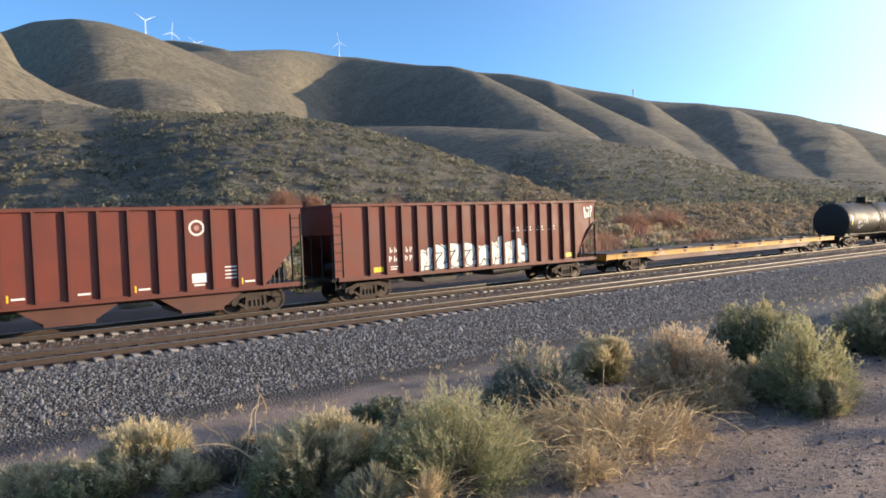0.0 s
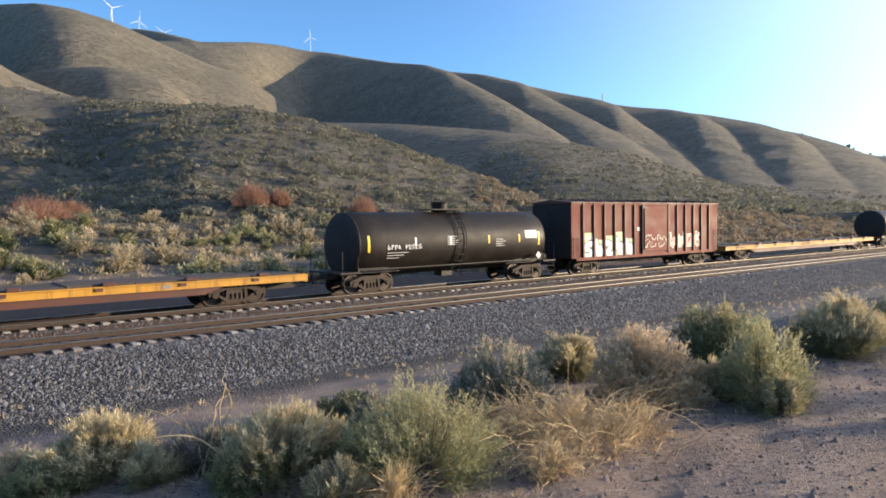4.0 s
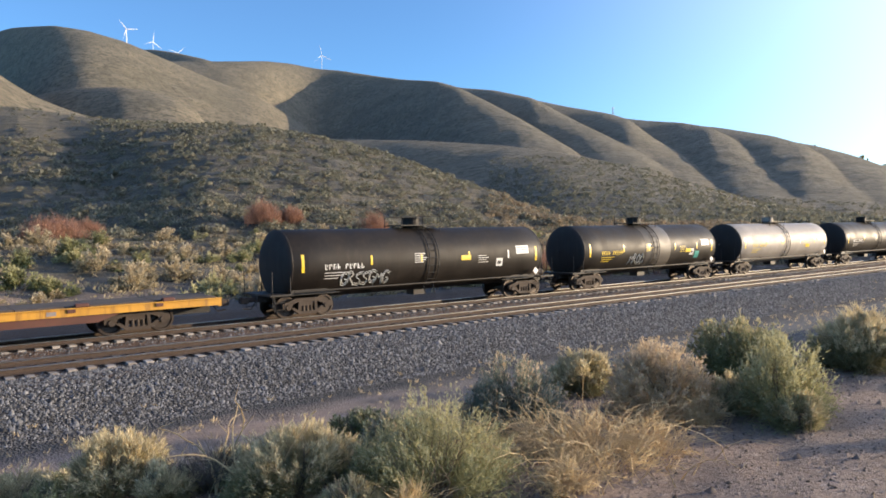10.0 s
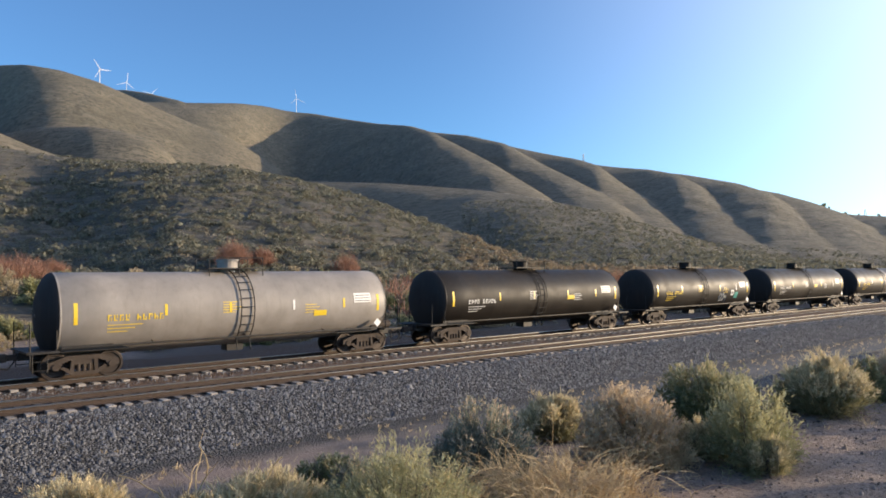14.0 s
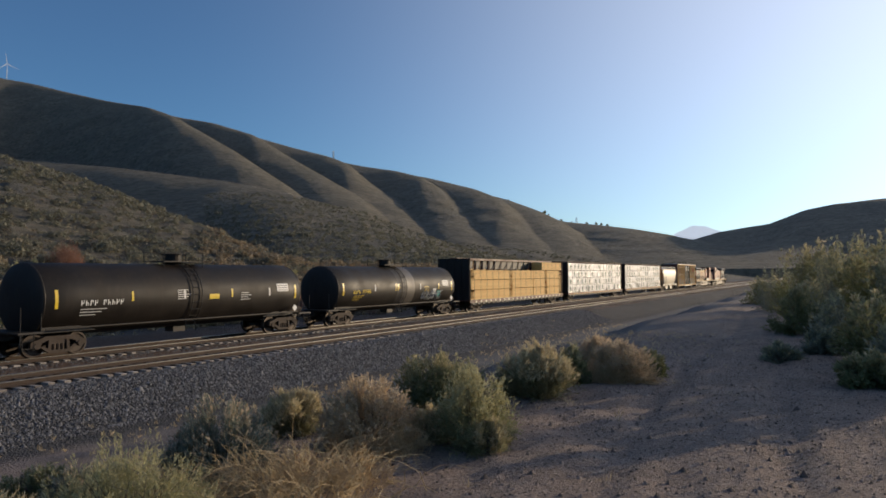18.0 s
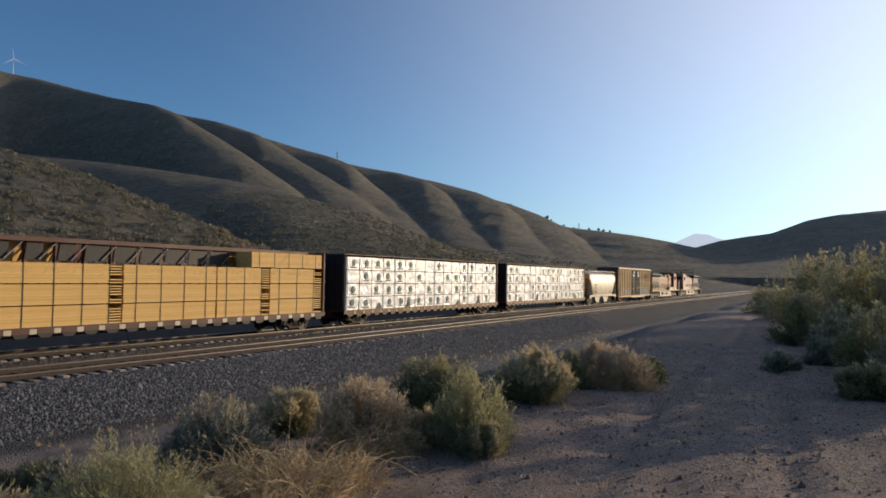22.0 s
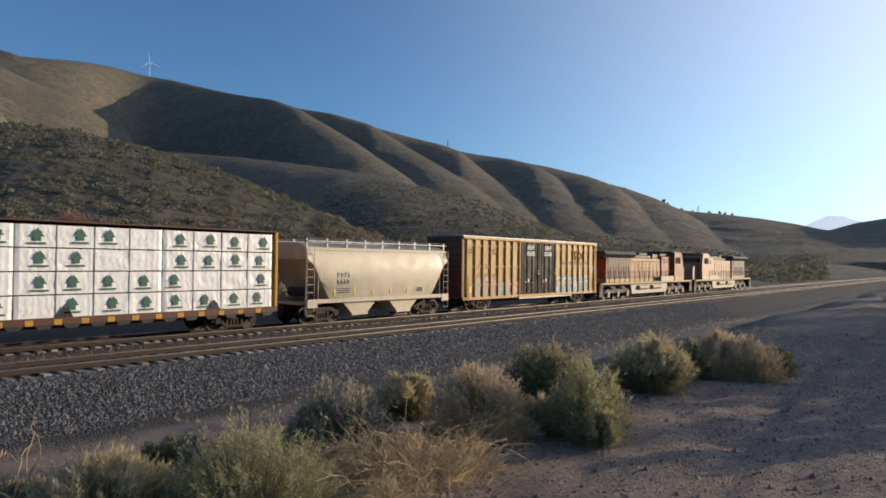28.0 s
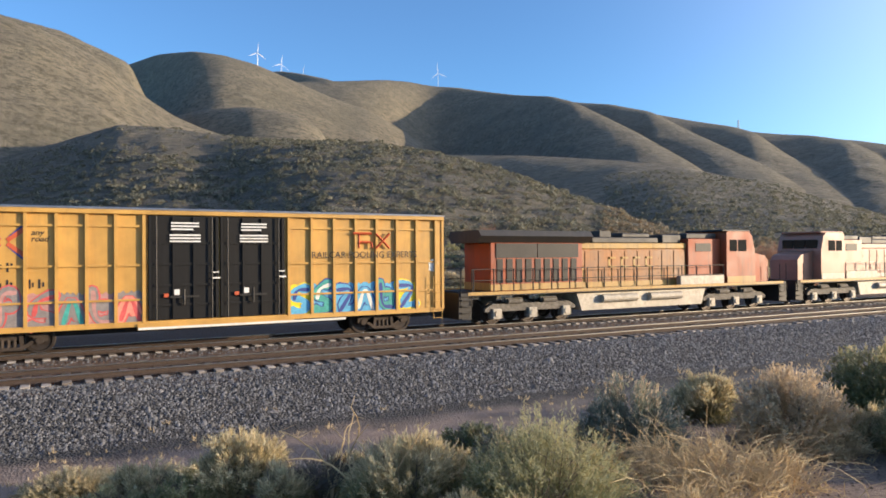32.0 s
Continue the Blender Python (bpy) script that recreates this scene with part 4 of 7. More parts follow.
    part("manway", bm, mat, car)
    bm = bmesh.new()
    for s in (-1, 1):
        box(bm, s * (h - 2.9), s * (h + 0.55), -0.35, 0.35, 0.72, 1.0)
        slab(bm, [(s * (h - 3.0), 0.95), (s * (h - 0.6), 0.95), (s * (h - 0.7), 1.55), (s * (h - 1.6), 1.35)], -1.05, -0.95)
        slab(bm, [(s * (h - 3.0), 0.95), (s * (h - 0.6), 0.95), (s * (h - 0.7), 1.55), (s * (h - 1.6), 1.35)], 0.95, 1.05)
        box(bm, s * (h - 0.5), s * (h + 0.5), -1.45, 1.45, 0.98, 1.05)
        for y in (-1.42, 1.42):
            bar(bm, (s * (h + 0.4), y, 0.5), (s * (h + 0.4), y, 2.0), 0.022, 5)
            bar(bm, (s * (h - 0.4), y, 1.0), (s * (h - 0.4), y, 1.75), 0.022, 5)
            ladder(bm, s * (h + 0.1), y, 0.35, 1.0, 0.45, 0.3)
    for s in (-1, 1):
        bar(bm, (-h + 0.6, s * 1.38, 1.12), (h - 0.6, s * 1.38, 1.12), 0.035, 6)
    for x in (-h * 0.5, 0.0, h * 0.5):
        bar(bm, (x, -1.38, 1.12), (x, -1.1, 1.2), 0.02, 5)
    box(bm, -0.35, 0.35, -0.3, 0.3, 0.5, 0.9)
    part("stub_sill", bm, M_STEEL, car)
    bm = bmesh.new()
    bar(bm, (h - 1.0, -0.9, 1.22), (h + 0.1, -0.9, 1.22), 0.2, 12)
    part("air_reservoir", bm, M_IRON, car)

    def on_shell(z):
        return -math.sqrt(max(rad * rad - (z - zc) ** 2, 0.01)) - 0.012

    def patch(name, x, z, w, hgt, m):
        """A painted mark that lies on the round shell."""
        b = bmesh.new()
        rows = []
        for k in range(4):
            zz = z + hgt * k / 3
            rows.append([(x, on_shell(zz), zz), (x + w, on_shell(zz), zz)])
        loft(b, rows, closed=False, caps=False)
        return part(name, b, m, car)
    for x in (-h + 0.9, -h * 0.45, -0.75, h * 0.28, h * 0.62, h - 0.95):
        big = abs(x) > h - 1.2
        patch("reflector", x, 2.1 if not big else 1.9, 0.1 if not big else 0.13, 0.42 if not big else 0.75, M_YELLOW if (big or rng.random() < 0.7) else M_WHITE)
    x = -h + 2.0
    for i in range(10):
        if i == 4:
            x += 0.2
            continue
        patch("lettering", x, 1.98, 0.045, 0.22, lettering)
        patch("lettering", x + 0.045, 1.98 + rng.choice((0.0, 0.09, 0.18)), 0.075, 0.04, lettering)
        patch("lettering", x + 0.1, 1.98 + rng.choice((0.0, 0.1)), 0.03, 0.12, lettering)
        x += 0.2
    for k in range(3):
        patch("lettering", -h + 2.0, 1.82 - 0.12 * k, 1.2 - 0.25 * k, 0.028, lettering)
    patch("placard", h * 0.70, 2.3, 0.9, 0.42, M_WHITE)
    for k in range(3):
        patch("placard_text", h * 0.70 + 0.05, 2.36 + 0.12 * k, 0.8, 0.03, M_BLACK)
    for k in range(4):
        patch("lettering", h * 0.36, 1.95 + 0.11 * k, 0.7 - 0.15 * (k % 2), 0.025, lettering)
    for k in range(5):
        patch("lettering", -h * 0.14, 2.1 + 0.1 * k, 0.5 + 0.12 * (k % 3), 0.03, lettering)
    if scrawl:
        patch("sticker", h * 0.52, 1.72, 0.42, 0.4, M_WHITE)
        patch("sticker_print", h * 0.52 + 0.07, 1.8, 0.28, 0.22, M_BLACK)
        patch("teal_mark", h * 0.6, 1.5, 0.5, 0.45, M_TEAL) if scrawl[2] == 3 or lettering is M_YELLOW else None
    if tag:
        patch("label", h * tag[0], tag[1], 0.62, 0.24, M_YELLOW)
    bm = bmesh.new()
    c = Vector((h - 0.9, -1.46, 1.35))
    slab(bm, [(c.x - 0.2, c.z), (c.x, c.z - 0.2), (c.x + 0.2, c.z), (c.x, c.z + 0.2)], c.y - 0.01, c.y)
    part("hazard_placard", bm, M_WHITE, car, "white diamond hazard placard")
    if scrawl:
        bm = bmesh.new()
        glyphs = ((0.9, 0.8, 0.5, 1.0, 0.1, 0.7, 0.2, 0.1, 0.7, 0.0, 0.9, 0.4, 0.5, 0.45), (0.1, 0.0, 0.15, 0.9, 0.5, 0.95, 0.7, 0.6, 0.2, 0.5, 0.85, 0.0), (0.5, 1.0, 0.1, 0.6, 0.2, 0.05, 0.7, 0.05, 0.85, 0.6, 0.5, 1.0), (0.05, 0.0, 0.25, 0.95, 0.5, 0.3, 0.75, 0.95, 0.9, 0.0), (0.9, 0.95, 0.2, 0.85, 0.25, 0.55, 0.8, 0.4, 0.7, 0.0, 0.05, 0.1))
        for n_ in range(scrawl[2]):
            g = rng.choice(glyphs)
            for grow in (1.0, 0.72):
                pts = [(scrawl[0] + n_ * 0.36 + 0.2 + (g[k] - 0.5) * 0.5 * grow, scrawl[1] + (g[k + 1] - 0.5) * 0.66 * grow + 0.04 * math.sin(n_ * 2)) for k in range(0, len(g), 2)]
                for _ in range(2):
                    pts = [pts[0]] + [(p[0] * (1 - f) + q[0] * f, p[1] * (1 - f) + q[1] * f) for p, q in zip(pts, pts[1:]) for f in (0.25, 0.75)] + [pts[-1]]
                for p, q in zip(pts, pts[1:]):
                    bar(bm, (p[0], on_shell(p[1]), p[1]), (q[0], on_shell(q[1]), q[1]), 0.014, 4)
        part("scrawl", bm, M_SPRAYWHITE, car, "white sprayed scrawl")
    trucks(car, h - 1.35)
    couplers(car, h + 0.75)
    CARS.append((car, (x0 + x1) / 2))


def red_boxcar(x0, x1, seed):
    rng = random.Random(seed)
    L, h = x1 - x0, (x1 - x0) / 2
    car = thing("boxcar", "faded red ribbed boxcar with white and green graffiti", "boxcar", "freight train")
    bot, top = 1.0, 4.2
    bm = bmesh.new()
    box(bm, -h, h, -1.5, 1.5, bot, top, 0.02)
    part("body", bm, M_OXIDE2, car)
    # dark plates over the red ends put their shade into the colour
    for s in (-1, 1):
        part("end_wall", box(bmesh.new(), s * (h + 0.003), s * (h + 0.03), -1.47, 1.47, bot + 0.03, top - 0.03), M_SHADESOOT, car, "end wall blackened by soot and painted-in shade")
    bm = bmesh.new()
    rings = [[(x, -1.58, top), (x, -1.58, top + 0.06), (x, 0, top + 0.24), (x, 1.58, top + 0.06), (x, 1.58, top)] for x in (-h - 0.08, h + 0.08)]
    loft(bm, rings)
    n = 14
    for i in range(n):
        x = -h + L * (i + 0.5) / n
        for s in (-1, 1):
            a, b = Vector((x, s * 1.5, top + 0.085)), Vector((x, 0, top + 0.26))
            bar(bm, a, b, 0.03, 5)
    part("roof", bm, M_BROWN, car, "ribbed rusty brown roof")
    me = mesh_of("rib", slab(bmesh.new(), [(-0.06, bot + 0.02), (0.06, bot + 0.02), (0.06, top - 0.02), (-0.06, top - 0.02)], -1.6, -1.505), M_SEAM)
    me2 = mesh_of("rib", slab(bmesh.new(), [(-0.06, bot + 0.02), (0.06, bot + 0.02), (0.06, top - 0.02), (-0.06, top - 0.02)], 1.505, 1.6), M_SEAM)
    xs = [-h + 1.0 + 0.98 * i for i in range(6)] + [1.75 + 0.98 * i for i in range(6)]
    xs = [x for x in xs if x < h - 0.3]
    for x in xs:
        child("rib", me, car, pose(x, 0, 0))
        child("rib", me2, car, pose(x, 0, 0))
    bm = bmesh.new()
    box(bm, -0.95, 1.6, -1.56, -1.505, bot + 0.15, top - 0.15, 0.02)
    for z in (1.7, 2.6, 3.4):
        box(bm, -0.9, 1.55, -1.575, -1.555, z - 0.02, z + 0.02)
    door = part("sliding_door", bm, M_OXIDE2, car, "flat red sliding door")
    bm = bmesh.new()
    box(bm, -1.2, -0.98, -1.63, -1.505, bot + 0.05, top - 0.05)
    bar(bm, (-1.05, -1.66, bot + 0.3), (-1.05, -1.66, top - 0.3), 0.03, 6)
    box(bm, 1.6, 1.66, -1.6, -1.52, bot + 0.15, top - 0.15)
    part("door_post", bm, M_STEEL, door)
    bm = bmesh.new()
    box(bm, -h + 0.4, h - 0.4, -1.56, -1.505, bot - 0.14, bot + 0.05)
    box(bm, -h + 0.4, h - 0.4, 1.505, 1.56, bot - 0.14, bot + 0.05)
    box(bm, -h - 0.02, h + 0.02, -1.55, -1.505, top - 0.12, top)
    part("side_sill", bm, M_OXIDE2, car)
    bm = bmesh.new()
    box(bm, -h + 0.2, h - 0.2, -0.4, 0.4, 0.6, 1.0)
    for s in (-1, 1):
        ladder(bm, s * (h - 0.35), -1.56, 0.55, 2.4 if s > 0 else 2.2, 0.45)
        ladder(bm, s * (h + 0.06), 0.0, 1.2, 4.1, 0.5)
    part("underframe", bm, M_STEEL, car)
    y = -1.503
    bars("lettering", marks(-h + 1.1, 2.05, 0.24, 5, rng) + marks(-h + 1.1, 1.68, 0.26, 5, rng) + [(-1.6, 2.5, 0.25, 0.22), (0.1, 2.75, 0.5, 0.03)], y, M_WHITE, car)
    bm = bmesh.new()
    for i in range(1, 6):
        a = xs[i - 1] + 0.08
        box(bm, a, a + 0.8, y - 0.003, y, 1.05, 1.9 + 0.25 * math.sin(i * 2.1) + 0.35)
    part("graffiti_ground", bm, M_SPRAYGREEN, car, "pale green sprayed patches")
    for i in range(1, 6):
        graffiti(car, xs[i - 1] + 0.1, xs[i] - 0.1 if i < 6 else 0, 1.1, 2.05, -1.508, M_SPRAYWHITE, M_LINE, seed + i, 1)
    graffiti(car, -0.8, 1.45, 1.5, 2.15, -1.562, M_OXIDE2, M_SPRAYWHITE, seed + 50, 5)
    for i in range(6, 10):
        graffiti(car, xs[i] + 0.1, xs[i] + 0.88, 1.3, 2.3, y, M_SPRAYPINK, M_SPRAYWHITE, seed + 20 + i, 2, M_SPRAYWHITE if i % 2 else None)
    trucks(car, h - 1.9)
    couplers(car, h + 0.4)
    CARS.append((car, (x0 + x1) / 2))


def golden_boxcar(x0, x1, seed):
    rng = random.Random(seed)
    L, h = x1 - x0, (x1 - x0) / 2
    car = thing("high_cube_boxcar", "tall golden-yellow boxcar with black double doors and graffiti", "boxcar", "freight train")
    bot, top = 0.78, 4.85
    bm = bmesh.new()
    box(bm, -h, h, -1.46, 1.46, bot + 0.1, top, 0.02)
    part("body", bm, M_GOLDBOX, car)
    bm = bmesh.new()
    loft(bm, [[(x, -1.58, top), (x, -1.58, top + 0.05), (x, 0, top + 0.18), (x, 1.58, top + 0.05), (x, 1.58, top)] for x in (-h - 0.1, h + 0.1)])
    part("roof", bm, M_ROOF, car, "pale metal roof")
    for s in (-1, 1):
        bm = bmesh.new()
        for k in range(9):
            z = bot + 0.35 + k * 0.43
            box(bm, s * h, s * (h + 0.07), -1.42, 1.42, z, z + 0.3, 0.03)
        box(bm, s * (h - 0.02), s * (h + 0.09), -1.5, -1.38, bot + 0.1, top)
        pieces("end_corrugation", bm, M_BROWN if s < 0 else M_GOLDBOX, car)
        part("end_wall", box(bmesh.new(), s * (h + 0.002), s * (h + 0.01), -1.4, 1.4, bot + 0.15, top - 0.05), M_BROWN if s < 0 else M_GOLDBOX, car, "rust-brown corrugated end wall")
    d0, d1 = -h + L * 0.363, -h + L * 0.63
    xs = [-h + 0.42 + (d0 + h - 0.5) * i / 7 for i in range(8)] + [d1 + 0.12 + (h - 0.35 - d1 - 0.1) * i / 7 for i in range(8)]
    me = mesh_of("rib", slab(bmesh.new(), [(-0.055, bot + 0.12), (0.055, bot + 0.12), (0.055, top - 0.02), (-0.055, top - 0.02)], -1.575, -1.465), M_GOLDBOX)
    me2 = mesh_of("rib", slab(bmesh.new(), [(-0.065, bot + 0.12), (0.065, bot + 0.12), (0.065, top - 0.02), (-0.065, top - 0.02)], 1.465, 1.6), M_GOLDBOX)
    for x in xs:
        child("rib", me, car, pose(x, 0, 0))
        child("rib", me2, car, pose(x, 0, 0))
    for z in (1.72, 2.92, 4.28):
        bm = bmesh.new()
        box(bm, -h + 0.2, d0 - 0.05, -1.53, -1.465, z - 0.035, z + 0.035)
        box(bm, d1 + 0.05, h - 0.2, -1.53, -1.465, z - 0.035, z + 0.035)
        pieces("side_rail", bm, M_GOLDBOX, car)
    bm = bmesh.new()
    box(bm, -h - 0.04, h + 0.04, -1.62, -1.47, top - 0.16, top - 0.01, 0.015)
    box(bm, -h, h, -1.56, -1.47, bot, bot + 0.18)
    box(bm, d0 - 0.3, d1 + 0.3, -1.62, -1.5, bot - 0.12, bot + 0.1)
    box(bm, -h, h, 1.47, 1.56, bot, bot + 0.18)
    part("side_sill", bm, M_GOLDBOX, car)
    mid = (d0 + d1) / 2
    for a, b in ((d0 + 0.06, mid - 0.03), (mid + 0.03, d1 - 0.06)):
        bm = bmesh.new()
        box(bm, a, b, -1.535, -1.465, bot + 0.2, top - 0.18, 0.015)
        door = part("plug_door", bm, M_DOORBLACK, car, "black plug door with lock bars")
        bm = bmesh.new()
        for x in (a + 0.06, (a + b) / 2 - 0.35, (a + b) / 2 + 0.35, b - 0.06):
            box(bm, x - 0.05, x + 0.05, -1.60, -1.537, bot + 0.25, top - 0.22)
        for z in (1.5, 2.2, 2.95, 3.7):
            box(bm, a + 0.12, b - 0.12, -1.575, -1.537, z - 0.04, z + 0.04)
        pieces("door_rib", bm, M_DOORBLACK, door)
        bm = bmesh.new()
        for x in (a + 0.25, b - 0.25):
            bar(bm, (x, -1.63, bot + 0.2), (x, -1.63, top - 0.2), 0.03, 6)
        box(bm, (a + b) / 2 - 0.5, (a + b) / 2 + 0.5, -1.64, -1.6, 1.75, 1.82)
        bar(bm, ((a + b) / 2 - 0.02, -1.66, 1.5), ((a + b) / 2 - 0.02, -1.66, 2.05), 0.035, 6)
        pieces("lock_bar", bm, M_STEEL, door)
        bars("door_text", [(a + 0.75, 4.38 - 0.11 * k, 0.95 - 0.2 * (k % 3 == 2), 0.055) for k in range(3)] + [(a + 0.7, 3.95 - 0.11 * k, 1.05, 0.055) for k in range(3)] + [(a + 0.85, 1.85, 0.18, 0.2), (b - 0.25, 2.4, 0.3, 0.06), (b - 0.25, 2.62, 0.25, 0.04)], -1.605, M_WHITE, door)
        bars("door_sticker", [(a + 0.5, 1.78, 0.16, 0.13)], -1.606, M_SIGNRED, door)
    bm = bmesh.new()
    box(bm, -h + 0.1, h - 0.1, -0.4, 0.4, 0.5, 0.9)
    part("underframe", bm, M_STEEL, car)
    bm = bmesh.new()
    for s in (-1, 1):
        ladder(bm, s * (h - 0.3), -1.63, 0.45, 2.3, 0.42, 0.36)
    part("ladder", bm, M_GOLDBOX, car)
    y = -1.463
    # crossed blue and red arrows
    cx, cz = xs[3] - 0.6, 3.72
    for mat, turn in ((M_SIGNBLUE, 1), (M_SIGNRED, -1)):
        bm = bmesh.new()
        for s in (-1, 1):
            for q in (-1, 1):
                off = 0.11 if turn > 0 else 0.0
                a, b = (s * 0.62, q * (0.46 + off)), (s * 0.1, q * 0.05)
                dx, dz = b[0] - a[0], b[1] - a[1]
                l = math.hypot(dx, dz)
                nx, nz = -dz / l * 0.07, dx / l * 0.07
                yy = -1.466 - (0.004 if turn < 0 else 0)
                slab(bm, [(cx + a[0] + nx, cz + a[1] + nz), (cx + b[0] + nx, cz + b[1] + nz), (cx + b[0] - nx, cz + b[1] - nz), (cx + a[0] - nx, cz + a[1] - nz)], yy - 0.004, yy)
        part("emblem_arm", bm, mat, car)
    yy = y - 0.008
    writing("slogan", "next", 0.26, M_BLACK, car, xs[0] + 0.14, yy, 3.95, 0.25)
    writing("slogan", "load", 0.26, M_BLACK, car, xs[0] + 0.14, yy, 3.74, 0.25)
    writing("slogan", "any", 0.27, M_BLACK, car, xs[3] + 0.16, yy, 3.95, 0.25)
    writing("slogan", "road", 0.27, M_BLACK, car, xs[3] + 0.16, yy, 3.74, 0.25)
    bars("lettering", marks(xs[1] + 0.1, 2.75, 0.3, 2, rng) + marks(xs[2] + 0.1, 2.75, 0.3, 2, rng) + marks(xs[1] + 0.1, 2.2, 0.3, 2, rng) + marks(xs[2] + 0.1, 2.2, 0.3, 2, rng) + marks(xs[3] + 0.1, 2.2, 0.3, 2, rng), y - 0.004, M_BLACK, car)
    writing("slogan", "RAILCAR POOLING EXPERTS", 0.36, M_BLACK, car, d1 + 1.0, -1.579, 3.12)
    bm = bmesh.new()
    ex = d1 + 3.0
    for a, b in (((ex, 3.5), (ex, 4.1)), ((ex - 0.25, 4.1), (ex + 0.55, 4.1)), ((ex, 3.75), (ex + 0.5, 3.75)), ((ex + 0.55, 3.75), (ex + 0.55, 3.5)), ((ex + 0.75, 4.1), (ex + 1.35, 3.5)), ((ex + 1.35, 4.1), (ex + 0.75, 3.5))):
        bar(bm, (a[0], -1.578, a[1]), (b[0], -1.578, b[1]), 0.05, 4)
    part("emblem", bm, M_SIGNRED, car, "faded red and brown emblem")
    bars("label", [(xs[0] + 0.3, 1.25, 0.32, 0.4)], y - 0.004, M_YELLOW, car)
    bm = bmesh.new()
    slab(bm, [(h - 0.62, 2.55), (h - 0.25, 2.45), (h - 0.2, 2.9), (h - 0.45, 3.05), (h - 0.65, 2.9)], y - 0.006, y)
    part("white_patch", bm, M_SPRAYWHITE, car)
    for i in range(1, 7):
        mats = (M_SPRAYGREY, M_SPRAYRED) if i < 6 else (M_SALMON, M_SPRAYRED)
        graffiti(car, xs[i] + 0.058, xs[i + 1] - 0.058, 0.92, 2.12, y - 0.004, mats[0], mats[1], seed + i, 1, (M_SPRAYRED, M_TEAL, M_SPRAYPINK)[i % 3], M_SPRAYPINK if i % 2 else M_SPRAYGREY, 1.3)
    for i in range(8, 14):
        graffiti(car, xs[i] + 0.058, xs[i + 1] - 0.058, 0.98, 2.2, y - 0.004, M_SPRAYBLUE if i % 3 else M_TEAL, M_SPRAYYELLOW if i in (8, 13) else M_SIGNBLUE, seed + i, 1, M_SPRAYWHITE if i in (9, 11) else M_SIGNBLUE, M_SPRAYYELLOW if i in (8, 13) else M_SPRAYBLUE, 1.3)
    bm = bmesh.new()
    box(bm, d0 - 0.28, d1 + 2.4, -1.64, -1.622, bot - 0.11, bot - 0.03)
    part("pale_sill_edge", bm, M_SPRAYWHITE, car, "pale scuffed lower edge of the sill")
    trucks(car, h - 2.6)
    couplers(car, h + 0.45)
    CARS.append((car, (x0 + x1) / 2))


